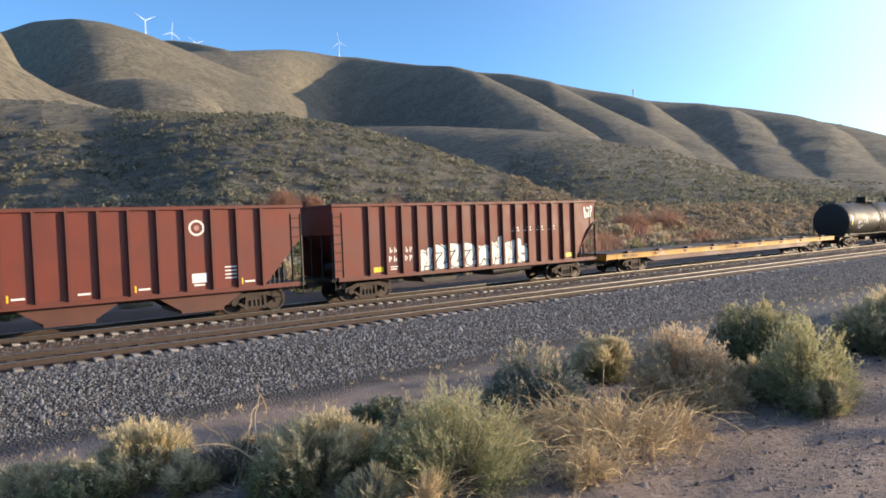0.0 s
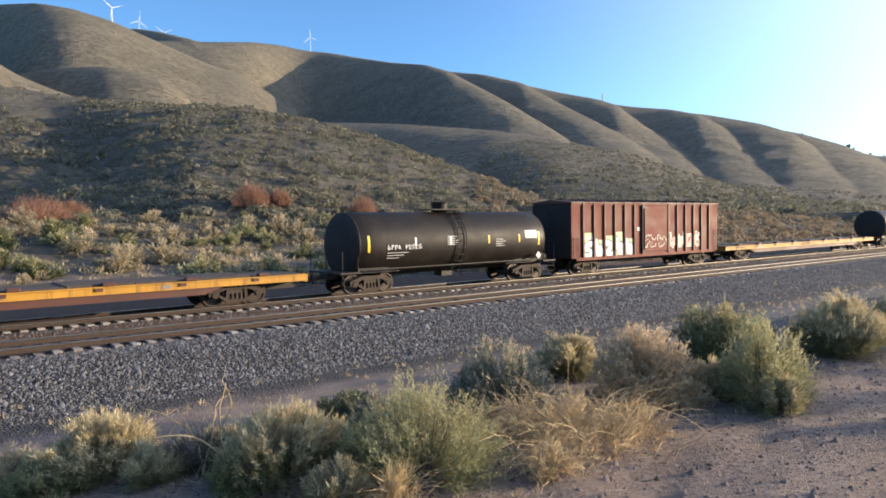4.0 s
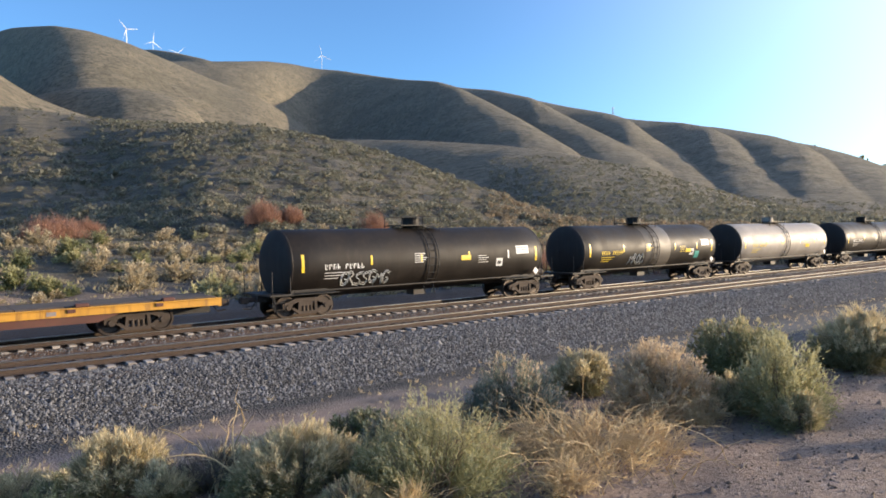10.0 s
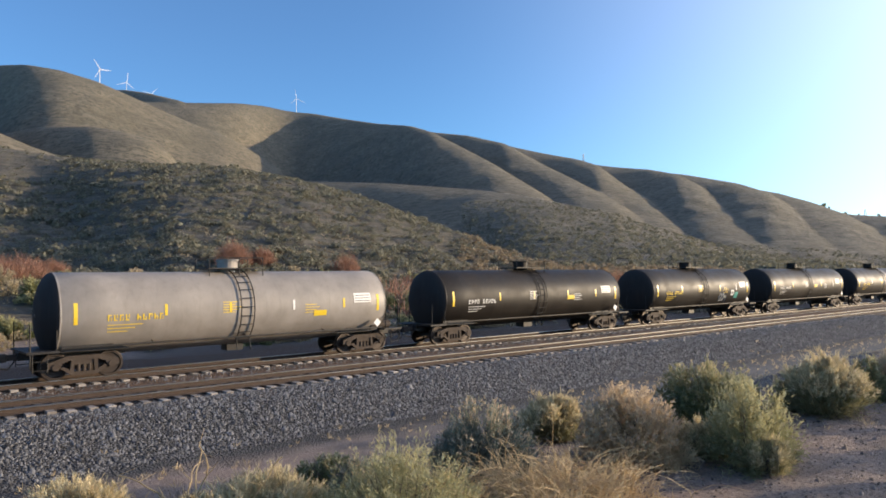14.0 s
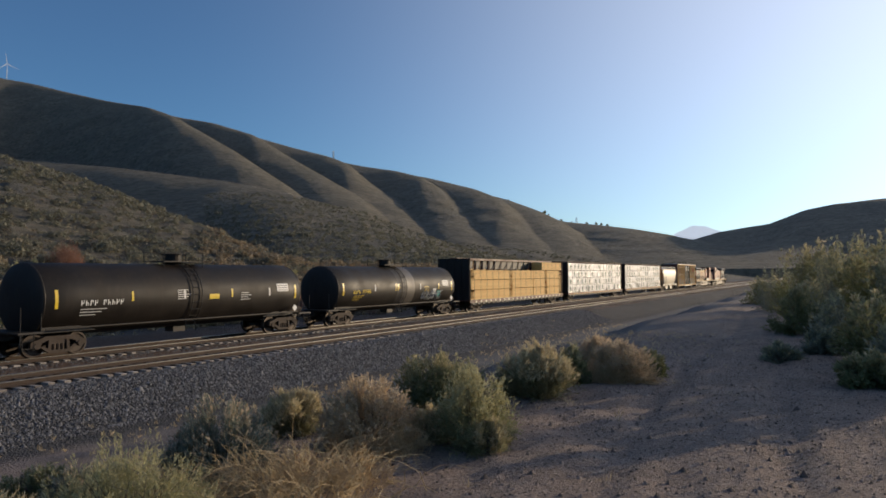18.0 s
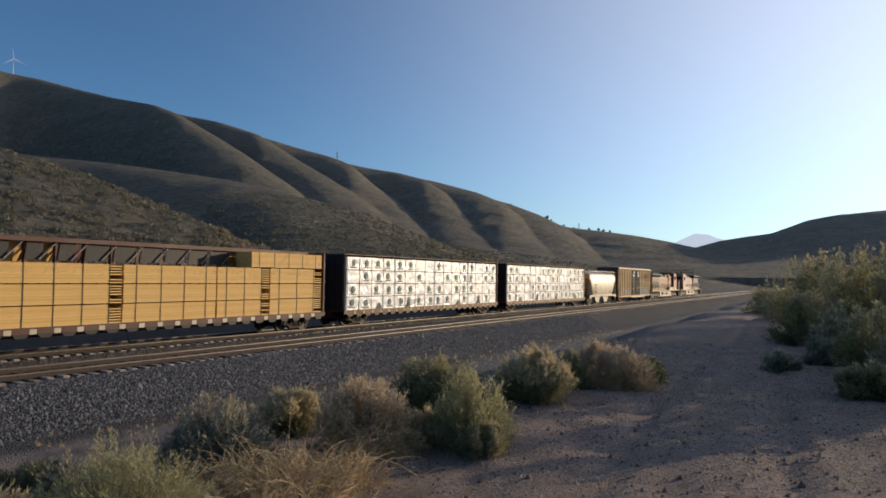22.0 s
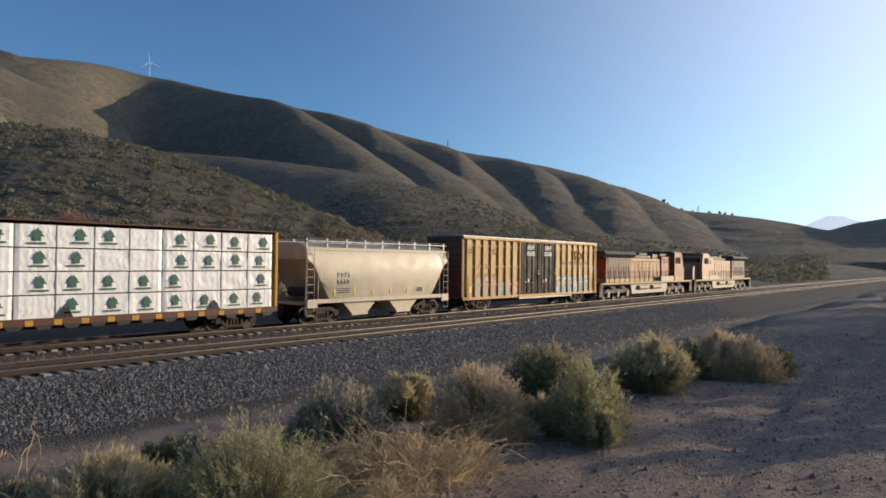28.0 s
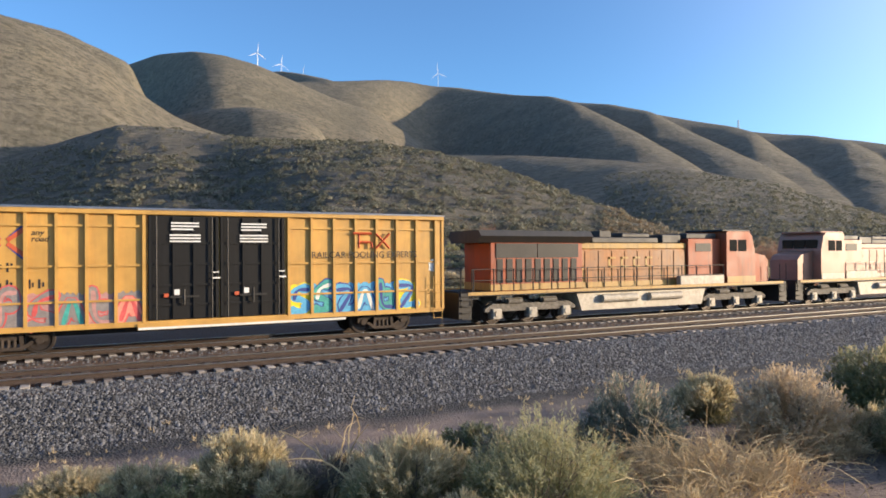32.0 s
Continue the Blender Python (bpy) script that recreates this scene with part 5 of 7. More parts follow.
def covered_hopper(x0, x1, seed):
    rng = random.Random(seed)
    L, h = x1 - x0, (x1 - x0) / 2
    car = thing("covered_hopper_car", "tan covered hopper car with sloped ends and roof walk", "hopper car", "freight train")
    prof = [(-1.5, 1.25), (-1.56, 1.7), (-1.58, 2.6), (-1.5, 3.5), (-1.38, 3.86), (-0.8, 4.08), (0, 4.14), (0.8, 4.08), (1.38, 3.86), (1.5, 3.5), (1.58, 2.6), (1.56, 1.7), (1.5, 1.25)]
    bm = bmesh.new()
    rings = []
    for x, cut in ((-h + 0.15, 3.25), (-h + 0.55, 2.95), (-h + 1.0, 2.2), (-h + 1.65, 1.25), (0, 1.25), (h - 1.65, 1.25), (h - 1.0, 2.2), (h - 0.55, 2.95), (h - 0.15, 3.25)):
        rings.append([(x, y, max(z, cut)) for y, z in prof])
    loft(bm, rings)
    part("body", bm, M_TAN, car, smooth=True)
    bm = bmesh.new()
    box(bm, -h + 0.1, h - 0.1, -1.6, -1.42, 1.05, 1.27, 0.02)
    box(bm, -h + 0.1, h - 0.1, 1.42, 1.6, 1.05, 1.27, 0.02)
    box(bm, -h + 0.1, h - 0.1, -1.47, -1.41, 3.72, 3.86)
    for s in (-1, 1):
        box(bm, s * (h - 0.75), s * (h - 0.1), -1.62, -1.5, 0.85, 1.27)
    part("side_sill", bm, M_TAN, car)
    bm = bmesh.new()
    for c in (-1.75, 1.75):
        slab(bm, [(c - 1.35, 1.15), (c + 1.35, 1.15), (c + 0.55, 0.42), (c - 0.55, 0.42)], -1.35, 1.35)
        box(bm, c - 0.6, c + 0.6, -1.38, 1.38, 0.34, 0.46)
    part("discharge_chute", bm, M_TAN, car)
    bm = bmesh.new()
    for s in (-1, 1):
        for y in (-1.52, 1.52):
            bar(bm, (s * (h - 0.06), y, 0.6), (s * (h - 0.06), y, 3.9), 0.035, 6)
            bar(bm, (s * (h - 0.85), y, 1.2), (s * (h - 0.85), y, 3.0), 0.03, 6)
        ladder(bm, s * (h - 0.32), -1.58, 0.4, 3.8, 0.46)
        box(bm, s * (h - 1.3), s * h, -1.4, 1.4, 1.0, 1.08)
    pieces("end_ladder_bar", bm, M_TAN, car)
    bm = bmesh.new()
    for s in (-1, 1):
        bar(bm, (s * (h - 0.8), -0.7, 1.6), (s * (h - 0.8), 0.5, 1.6), 0.25, 10)
        box(bm, s * (h - 1.4), s * (h + 0.1), -0.3, 0.3, 0.75, 1.0)
        for k in range(5):
            bar(bm, (s * (h - 0.5 - 0.25 * k), -1.1, 1.08), (s * (h - 0.3 - 0.2 * k), -1.1, 2.3 - 0.25 * k), 0.035, 5)
    box(bm, -h + 1, h - 1, -0.3, 0.3, 0.8, 1.05)
    part("brake_gear", bm, M_STEEL, car)
    bm = bmesh.new()
    for y in (-1.3, 1.3):
        box(bm, -h + 0.2, h - 0.2, y - 0.16, y + 0.16, 4.16, 4.2)
        bar(bm, (-h + 0.2, y, 4.3), (h - 0.2, y, 4.3), 0.018, 5)
    for i in range(9):
        x = -h + 0.25 + (L - 0.5) * i / 8
        for y in (-1.3, 1.3):
            box(bm, x - 0.05, x + 0.05, y - 0.03, y + 0.03, 3.85, 4.32)
    part("roof_walk", bm, M_ROOF, car, "light grey roof walk")
    y = -1.583
    bars("lettering", marks(-h + 2.1, 2.35, 0.26, 4, rng) + marks(-h + 2.1, 1.98, 0.26, 4, rng) + [(-h + 2.1, 1.75 - 0.1 * k, 0.9, 0.04) for k in range(3)], y, M_STEEL, car)
    bars("reflector", [(-h + 1.9 + 1.4 * k, 1.42, 0.09, 0.36) for k in range(6)], y + 0.02, M_YELLOW, car)
    bars("stencil", [(h - 3.0, 1.5, 0.45, 0.22)], y + 0.01, M_BLACK, car)
    trucks(car, h - 1.55)
    couplers(car, h + 0.4)
    CARS.append((car, (x0 + x1) / 2))


def lumber_car(x0, x1, wrapped, seed):
    """Centre-beam flat with bundles of lumber along its near and far side."""
    rng = random.Random(seed)
    L, h = x1 - x0, (x1 - x0) / 2
    car = thing("lumber_car", "centre-beam flat car with one yellow and one sooty bulkhead" if seed == 18 else "centre-beam flat car with dark red bulkheads", "flat car", "freight train")
    deck, top = 1.02, 4.5
    bm = bmesh.new()
    box(bm, -h, h, -1.5, 1.5, deck - 0.1, deck)
    for s in (-1, 1):
        box(bm, -h, h, s * 1.5, s * 1.58, deck - 0.22, deck + 0.02)
    box(bm, -h + 0.2, h - 0.2, -0.35, 0.35, 0.55, deck - 0.1)
    part("deck", bm, M_BROWN, car)
    bm = bmesh.new()
    n = 23
    for i in range(n):
        x = -h + 0.6 + (L - 1.2) * i / (n - 1)
        slab(bm, [(x - 0.32, deck - 0.22), (x + 0.32, deck - 0.22), (x + 0.2, deck - 0.38), (x - 0.2, deck - 0.38)], -1.6, -1.5)
    pieces("winch", bm, M_STEEL, car, "dark strap winches under the sill")
    for i in range(n - 1):
        x = -h + 0.6 + (L - 1.2) * (i + 0.5) / (n - 1)
        bars("sill_plate", [(x - 0.14, deck - 0.24, 0.28, 0.2)], -1.585, M_FLATYELLOW if wrapped == 1 else M_TAN, car)
    for s in (-1, 1):
        bm = bmesh.new()
        box(bm, s * (h - 0.12), s * h, -1.52, 1.52, deck, top, 0.02)
        for y in (-1.4, -0.7, 0, 0.7, 1.4):
            box(bm, s * h, s * (h + 0.08), y - 0.06, y + 0.06, deck, top)
        for z in (1.9, 2.8, 3.7):
            box(bm, s * h, s * (h + 0.06), -1.5, 1.5, z - 0.06, z + 0.06)
        pieces("bulkhead_member", bm, M_FLATYELLOW if seed == 18 and s > 0 else M_SHADESOOT if s < 0 else M_BROWN, car)
    bm = bmesh.new()
    box(bm, -h, h, -0.34, 0.34, top - 0.12, top + 0.06)
    for s in (-1, 1):
        box(bm, -h, h, s * 0.34, s * 1.52, top + 0.0, top + 0.045) if wrapped else None
    for i in range(18):
        x = -h + 0.3 + (L - 0.6) * i / 17
        box(bm, x - 0.09, x + 0.09, -0.1, 0.1, deck, top)
        if i < 17:
            x2 = -h + 0.3 + (L - 0.6) * (i + 1) / 17
            bar(bm, (x, 0, deck + 0.4), (x2, 0, top - 0.4), 0.06, 5)
    part("centre_beam", bm, M_BROWN, car)
    trucks(car, h - 2.0)
    couplers(car, h + 0.4)
    CARS.append((car, (x0 + x1) / 2))
    # the load: four tiers, four bundles long, on both sides
    cols, tiers = 4, 4
    tier_h = (top - deck - 0.10) / tiers
    even = [(c / cols, (c + 1) / cols) for c in range(cols)]
    for s in (-1, 1):
        for t in range(tiers):
            spans = even if wrapped else [(0, 0.39), (0.39, 0.63), (0.63, 0.80), (0.80, 1)] if t < 3 else [(0.735, 1)] if s < 0 else [(0, 0.33), (0.735, 1)]
            for c, (u0, u1) in enumerate(spans):
                a = -h + 0.25 + (L - 0.5) * u0 + 0.03
                b = -h + 0.25 + (L - 0.5) * u1 - 0.03
                z0 = deck + 0.02 + t * tier_h
                z1 = z0 + tier_h - 0.045
                y0, y1 = (-1.5 + rng.uniform(-0.012, 0.012), -0.38) if s < 0 else (0.38, 1.5)
                place = Vector(((a + b) / 2, 0, z0))
                hw = (b - a) / 2
                if wrapped:
                    o = thing("wrapped_lumber_bundle", "lumber bundle in white plastic wrap with printed green emblems" if wrapped == 1 else "lumber bundle in creased white plastic wrap", "lumber bundle", "lumber load")
                    bm = bmesh.new()
                    nx = 40
                    rings = []
                    for i in range(nx + 1):
                        x = -hw + 2 * hw * i / nx
                        pinch = 0.03 if i in (0, nx) else 0.0
                        ring = []
                        for y, z in [(y0, (z1 - z0) * j / 7) for j in range(8)] + [(y1, z1 - z0), (y1, 0)]:
                            k = 0.02 * noise.noise(Vector((x * 1.9 + seed + c * 7, z * 2.3 + t * 5, s * 3))) + 0.022 * abs(noise.noise(Vector((x * 3.1 + z * 4.5 + c * 5, z * 1.5 - x * 1.2 + t * 5, seed)))) 
                            ring.append((x, y + (pinch + k) * (1 if y < 0 else -1) * (1 if abs(y) > 1 else 0), z - (0.012 * abs(noise.noise(Vector((x * 2.5, t * 3.1, c))))) * (z > 0.1)))
                        rings.append(ring)
                    loft(bm, rings)
                    part("wrap", bm, M_WRAP, o)
                    if s < 0:
                        bm = bmesh.new()
                        for i in range(1, 4):
                            x = -hw + 2 * hw * i / 4
                            box(bm, x - 0.02, x + 0.02, y0 - 0.012, y0 + 0.01, 0.0, z1 - z0)
                        pieces("strap", bm, M_SPRAYGREY, o)
                        if t == 0:
                            x = rng.uniform(-hw * 0.8, hw * 0.6)
                            bm = slab(bmesh.new(), [(x - 0.35, 0.0), (x + 0.28, 0.0), (x + 0.12, 0.3), (x - 0.05, 0.42)], y0 - 0.05, y0 - 0.044)
                            part("wrap_tear", bm, M_STEEL, o, "dark tear in the plastic wrap")
                        if wrapped == 1:
                            for i in range(4):
                                if rng.random() < 0.3:
                                    continue
                                x = -hw + 2 * hw * (i + 0.5) / 4 + rng.uniform(-0.2, 0.2)
                                bm = bmesh.new()
                                zb = 0.24 + rng.uniform(-0.03, 0.03)
                                slab(bm, [(x - 0.12, zb), (x + 0.12, zb), (x + 0.12, zb + 0.16), (x + 0.24, zb + 0.16), (x + 0.13, zb + 0.28), (x + 0.18, zb + 0.28), (x, zb + 0.46), (x - 0.18, zb + 0.28), (x - 0.13, zb + 0.28), (x - 0.24, zb + 0.16), (x - 0.12, zb + 0.16)], y0 - 0.05, y0 - 0.042)
                                em = part("emblem", bm, M_GREEN, o)
                                bm = bmesh.new()
                                box(bm, x - 0.3, x + 0.3, y0 - 0.05, y0 - 0.042, zb - 0.12, zb - 0.05)
                                part("emblem_text", bm, M_GREEN, em)
                else:
                    o = thing("lumber_bundle", "bundle of fresh yellow sawn boards held by dark straps", "lumber bundle", "lumber load")
                    bm = bmesh.new()
                    layers = 14
                    ragged = t < 3 and c != 1
                    lh = (z1 - z0) / layers
                    for k in range(layers):
                        e0, e1 = rng.uniform(0, 0.03), rng.uniform(0, 0.03)
                        if ragged and (k % 2 or rng.random() < 0.12):
                            e1 += 0.62
                            e0 += 0.55 if c == 0 and t != 1 else 0.0
                        for q in range(4):
                            ya, yb = y0 + (y1 - y0) * q / 4, y0 + (y1 - y0) * (q + 1) / 4 - 0.01
                            j = rng.uniform(-0.008, 0.008) if q == 0 else 0
                            box(bm, -hw + e0, hw - e1, ya + j, yb, k * lh, (k + 1) * lh - 0.008)
                    tagged(part("sawn_timber", bm, M_LUMBER, o), kind="stuff")
                    bm = bmesh.new()
                    ties_n = max(3, round(hw * 2 / 1.25))
                    for i in range(ties_n):
                        x = -hw + 2 * hw * (i + 0.5) / ties_n
                        box(bm, x - 0.018, x + 0.018, y0 - 0.016, y0 - 0.009, 0, z1 - z0)
                    pieces("strap", bm, M_STEEL, o)
                LOADS.append((o, Vector(((x0 + x1) / 2, 28.3, 0)) + place))
    if not wrapped:
        # the beam's wide web plates and braces show where the top tier is empty
        for i in range(11):
            x = -h + 1.5 + i * 1.38
            bm = bmesh.new()
            w = 0.34 if i < 5 else 0.55
            slab(bm, [(x - w, top - 0.86), (x + w, top - 0.86), (x + w + 0.1, top - 0.1), (x - w + 0.1, top - 0.1)], -0.14, -0.11)
            part("web_plate", bm, M_STEEL, car)
            bm = bmesh.new()
            bar(bm, (x + 0.2, -0.2, top - 0.84), (x + 0.95, -0.2, top - 0.1), 0.035, 5)
            part("brace", bm, M_SPRAYGREY, car)


def locomotive(x0, x1, seed, pale, cab_first):
    """Six-axle road engine. cab_first: the cab is at the left end, else at the right."""
    rng = random.Random(seed)
    L, h = x1 - x0, (x1 - x0) / 2
    f = -1 if cab_first else 1          # the cab lies towards f * x
    loco = thing("locomotive", "pale orange six-axle diesel locomotive" if pale else "dirty orange and yellow six-axle diesel locomotive", "locomotive", "freight train")
    body, band = (M_ENGPALE, M_ENGPALE) if pale else (M_ORANGE, M_ENGYELLOW)

    def bx(bm, a, b, y0, y1, z0, z1, bevel=0.0):
        box(bm, min(f * a, f * b), max(f * a, f * b), y0, y1, z0, z1, bevel)

    def pl(bm, pts, y0, y1):
        slab(bm, [(f * x, z) for x, z in pts], y0, y1)
    bm = bmesh.new()
    bx(bm, -h, h, -1.5, 1.5, 1.34, 1.52, 0.02)
    part("walkway", bm, M_STEEL, loco)
    bm = bmesh.new()
    bx(bm, -h + 0.4, h - 0.3, -1.53, -1.505, 1.4, 1.54)
    bx(bm, -h + 0.4, h - 0.3, 1.505, 1.53, 1.36, 1.58)
    pieces("frame_stripe", bm, M_ENGYELLOW, loco)
    # hoods
    bm = bmesh.new()
    bx(bm, -h + 1.8, -h + 7.2, -1.15, 1.15, 1.52, 3.75, 0.04)
    part("radiator_hood", bm, body, loco)
    bm = bmesh.new()
    bx(bm, -h + 7.22, -h + 14.6, -0.95, 0.95, 1.52, 2.55)
    part("lower_hood", bm, band, loco)
    bm = bmesh.new()
    bx(bm, -h + 7.22, -h + 14.6, -0.955, 0.955, 2.56, 3.45, 0.03)
    part("engine_hood", bm, M_HOOD if not pale else body, loco)
    bm = bmesh.new()
    bx(bm, -h + 7.22, -h + 14.6, -0.965, 0.965, 3.46, 3.75, 0.03)
    part("hood_top", bm, band, loco)
    bm = bmesh.new()
    bx(bm, -h + 14.62, -h + 17.2, -1.1, 1.1, 1.52, 4.0, 0.03)
    part("equipment_blower_hood", bm, body, loco)
    bm = bmesh.new()
    loft(bm, [[(f * x, -1.5 * k, z) for k, z in ((0.75, 3.75), (1.0, 4.05), (0.85, 4.32), (-0.85, 4.32), (-1.0, 4.05), (-0.75, 3.75))] for x in (-h + 1.1, -h + 7.6)])
    bx(bm, -h + 8.2, -h + 12.8, -0.7, 0.7, 3.76, 4.05, 0.04)
    bx(bm, -h + 9.0, -h + 9.8, -0.35, 0.35, 4.05, 4.4, 0.03)
    bx(bm, -h + 14.7, -h + 17.1, -0.9, 0.9, 4.0, 4.3, 0.05)
    part("radiator_roof", bm, M_ENGDARK, loco, "dark flared radiator roof")
    bm = bmesh.new()
    bx(bm, -h + 2.1, -h + 4.4, -1.19, -1.152, 3.05, 3.72)
    bx(bm, -h + 4.45, -h + 6.9, -1.19, -1.152, 3.05, 3.72)
    for k in range(9):
        bx(bm, -h + 2.15 + 0.54 * k, -h + 2.47 + 0.54 * k, -1.185, -1.152, 1.9, 3.0)
    bx(bm, -h + 15.2, -h + 16.4, -1.12, -1.102, 3.3, 3.75)
    pieces("grille", bm, M_STEEL, loco, "dark louvred grilles")
    for k in range(8):
        x = -h + 7.5 + 0.88 * k
        bm = bmesh.new()
        bx(bm, x, x + 0.8, -0.985, -0.957, 1.65, 3.35, 0.01)
        for z in (2.1, 2.9):
            bx(bm, x + 0.62, x + 0.7, -1.0, -0.985, z, z + 0.12)
        part("hood_door", bm, M_HOOD if not pale else body, loco)
    if not pale:
        cx = -h + 9.0
        bars("nameplate_shape", [(cx + i * 0.85 * 1.0 - (0 if f > 0 else 0), 2.5, 0.5, 0.1) for i in range(4)] + [(cx + i * 0.85, 2.5, 0.12, 0.55) for i in range(4)] + [(cx + i * 0.85, 2.95, 0.5, 0.1) for i in range(4)], -1.0, M_ENGYELLOW, loco, "large pale yellow lettering as plain shapes")
    bm = bmesh.new()
    bx(bm, -h + 1.8, -h + 7.2, -1.172, -1.152, 1.56, 1.84)
    bx(bm, -h + 7.24, -h + 14.6, -1.012, -0.99, 1.56, 1.8)
    bx(bm, -h + 17.25, -h + 19.6, -1.53, -1.502, 1.56, 1.9)
    bx(bm, -h + 1.78, -h + 1.8, -1.12, 1.12, 1.56, 1.9)
    pieces("yellow_stripe", bm, M_ENGYELLOW if not pale else M_SILVER, loco, "dirty yellow stripe along the hood")
    bm = bmesh.new()
    for k in range(11):
        bar(bm, (f * (-h + 1.5 + 0.5 * k), -1.28, 4.16), (f * (-h + 1.5 + 0.5 * k), 1.28, 4.16), 0.05, 5)
    bx(bm, -h + 10.4, -h + 12.4, -0.5, 0.5, 4.05, 4.28, 0.05)
    bx(bm, -h + 13.0, -h + 14.4, -0.8, 0.8, 3.76, 4.22, 0.04)
    pieces("roof_fitting", bm, M_ENGDARK, loco, "exhaust stack and roof boxes")
    bm = bmesh.new()
    bx(bm, -h + 13.6, -h + 17.0, -1.5, -1.2, 1.53, 2.0, 0.02)
    part("walkway_box", bm, M_SILVER, loco, "pale equipment box on the walkway")
    # cab
    c0, c1 = -h + 17.22, -h + 19.6
    bm = bmesh.new()
    pl(bm, [(c0, 1.52), (c1, 1.52), (c1, 3.35), (c1 - 0.25, 4.2), (c1 - 0.5, 4.42), (c0 + 0.1, 4.42), (c0, 4.3)], -1.5, 1.5)
    cab = part("cab", bm, body, loco)
    for a, b in ((c0 + 0.25, c0 + 0.85), (c0 + 0.95, c0 + 1.65)):
        bm = bmesh.new()
        bx(bm, a, b, -1.512, -1.502, 3.3, 3.95, 0.01)
        part("cab_window", bm, M_GLASS, cab)
    bm = bmesh.new()
    for y in (-1.2, -0.4, 0.4):
        bx(bm, c1 - 0.12, c1 - 0.02, y, y + 0.75, 3.45, 4.0)
    pieces("windscreen", bm, M_GLASS, cab)
    bm = bmesh.new()
    bx(bm, c0 - 0.15, c1 - 0.2, -1.35, 1.35, 4.42, 4.52, 0.03)
    part("cab_roof", bm, M_ENGDARK if not pale else M_ENGPALE, cab)
    bm = bmesh.new()
    pl(bm, [(c1 + 0.02, 1.52), (h - 0.9, 1.52), (h - 0.9, 2.75), (h - 1.2, 3.05), (c1 + 0.02, 3.3)], -0.95, 0.95)
    part("nose", bm, body, loco)
    bm = bmesh.new()
    pl(bm, [(h - 0.6, 0.35), (h + 0.05, 0.35), (h + 0.05, 1.52), (h - 0.6, 1.52)], -1.45, 1.45)
    pl(bm, [(-h + 0.6, 0.35), (-h - 0.05, 0.35), (-h - 0.05, 1.52), (-h + 0.6, 1.52)], -1.45, 1.45)
    pieces("end_plate", bm, M_STEEL, loco)
    bm = bmesh.new()
    for s in (-1, 1):
        for k in range(4):
            bx(bm, s * (h - 0.55), s * (h - 0.05), -1.56, -1.3, 0.35 + 0.28 * k, 0.39 + 0.28 * k)
        for x in (s * (h - 0.6), s * (h - 0.02)):
            bar(bm, (f * x, -1.5, 0.9), (f * x, -1.5, 2.55), 0.022, 6)
    pieces("step", bm, M_STEEL, loco)
    bm = bmesh.new()
    for s in (-1, 1):
        n = 16
        xs = [-h + 0.7 + (17.0 - 0.7) * i / (n - 1) for i in range(n)]
        for x in xs:
            bar(bm, (f * x, s * 1.46, 1.52), (f * x, s * 1.46, 2.55), 0.03, 6)
        for z in (2.05, 2.55):
            bar(bm, (f * xs[0], s * 1.46, z), (f * xs[-1], s * 1.46, z), 0.02, 6)
    pieces("handrail", bm, M_STEEL if not pale else M_SILVER, loco)
    bm = bmesh.new()
    pl(bm, [(-4.2, 0.45), (4.2, 0.45), (4.5, 1.28), (-4.5, 1.28)], -1.3, 1.3)
    part("fuel_tank", bm, M_SILVER, loco, "dusty silver fuel tank")
    for a in (-3.0, 0.2):
        bm = bmesh.new()
        bar(bm, (f * a, -1.38, 1.0), (f * (a + 2.3), -1.38, 1.0), 0.2, 14)
        part("air_reservoir", bm, M_SILVER, loco)
    for s in (-1, 1):
        c = s * (h - 4.1)
        bm = bmesh.new()
        for y in (-1.08, 1.08):
            pl(bm, [(c - 2.6, 0.75), (c - 2.2, 0.95), (c + 2.2, 0.95), (c + 2.6, 0.75), (c + 2.6, 0.6), (c - 2.6, 0.6)], y - 0.09, y + 0.09)
            for dx in (-2.0, 0.0, 2.0):
                pl(bm, [(c + dx - 0.28, 0.75), (c + dx + 0.28, 0.75), (c + dx + 0.34, 0.28), (c + dx - 0.34, 0.28)], y - 0.12, y + 0.12)
            for dx in (-1.0, 1.0):
                pl(bm, [(c + dx - 0.5, 1.2), (c + dx + 0.5, 1.2), (c + dx + 0.3, 0.62), (c + dx - 0.3, 0.62)], y - 0.06, y + 0.06)
                bar(bm, (f * (c + dx - 0.4), y * 1.1, 1.05), (f * (c + dx + 0.4), y * 1.1, 1.05), 0.12, 8)
        tr = part("truck", bm, M_TRUCKDUST, loco, "three-axle truck with dusty axle boxes")
        bm = bmesh.new()
        for dx in (-2.0, 0.0, 2.0):
            bx(bm, c + dx - 0.24, c + dx + 0.24, -1.27, -1.2, 0.26, 0.74, 0.03)
            bar(bm, (f * (c + dx), -1.31, 0.5), (f * (c + dx), -1.265, 0.5), 0.14, 14)
        pieces("axle_cap", bm, M_SILVER, tr, "dusty pale axle caps")
        for dx in (-2.0, 0.0, 2.0):
            for y in (-1, 1):
                w = child("wheel", WHEEL, tr, pose(f * (c + dx), y * 0.755, 0.52, 0, 0, 180 if y > 0 else 0))
                w.scale = (1.13, 1, 1.13)
    couplers(loco, h + 0.2)
    CARS.append((loco, (x0 + x1) / 2))


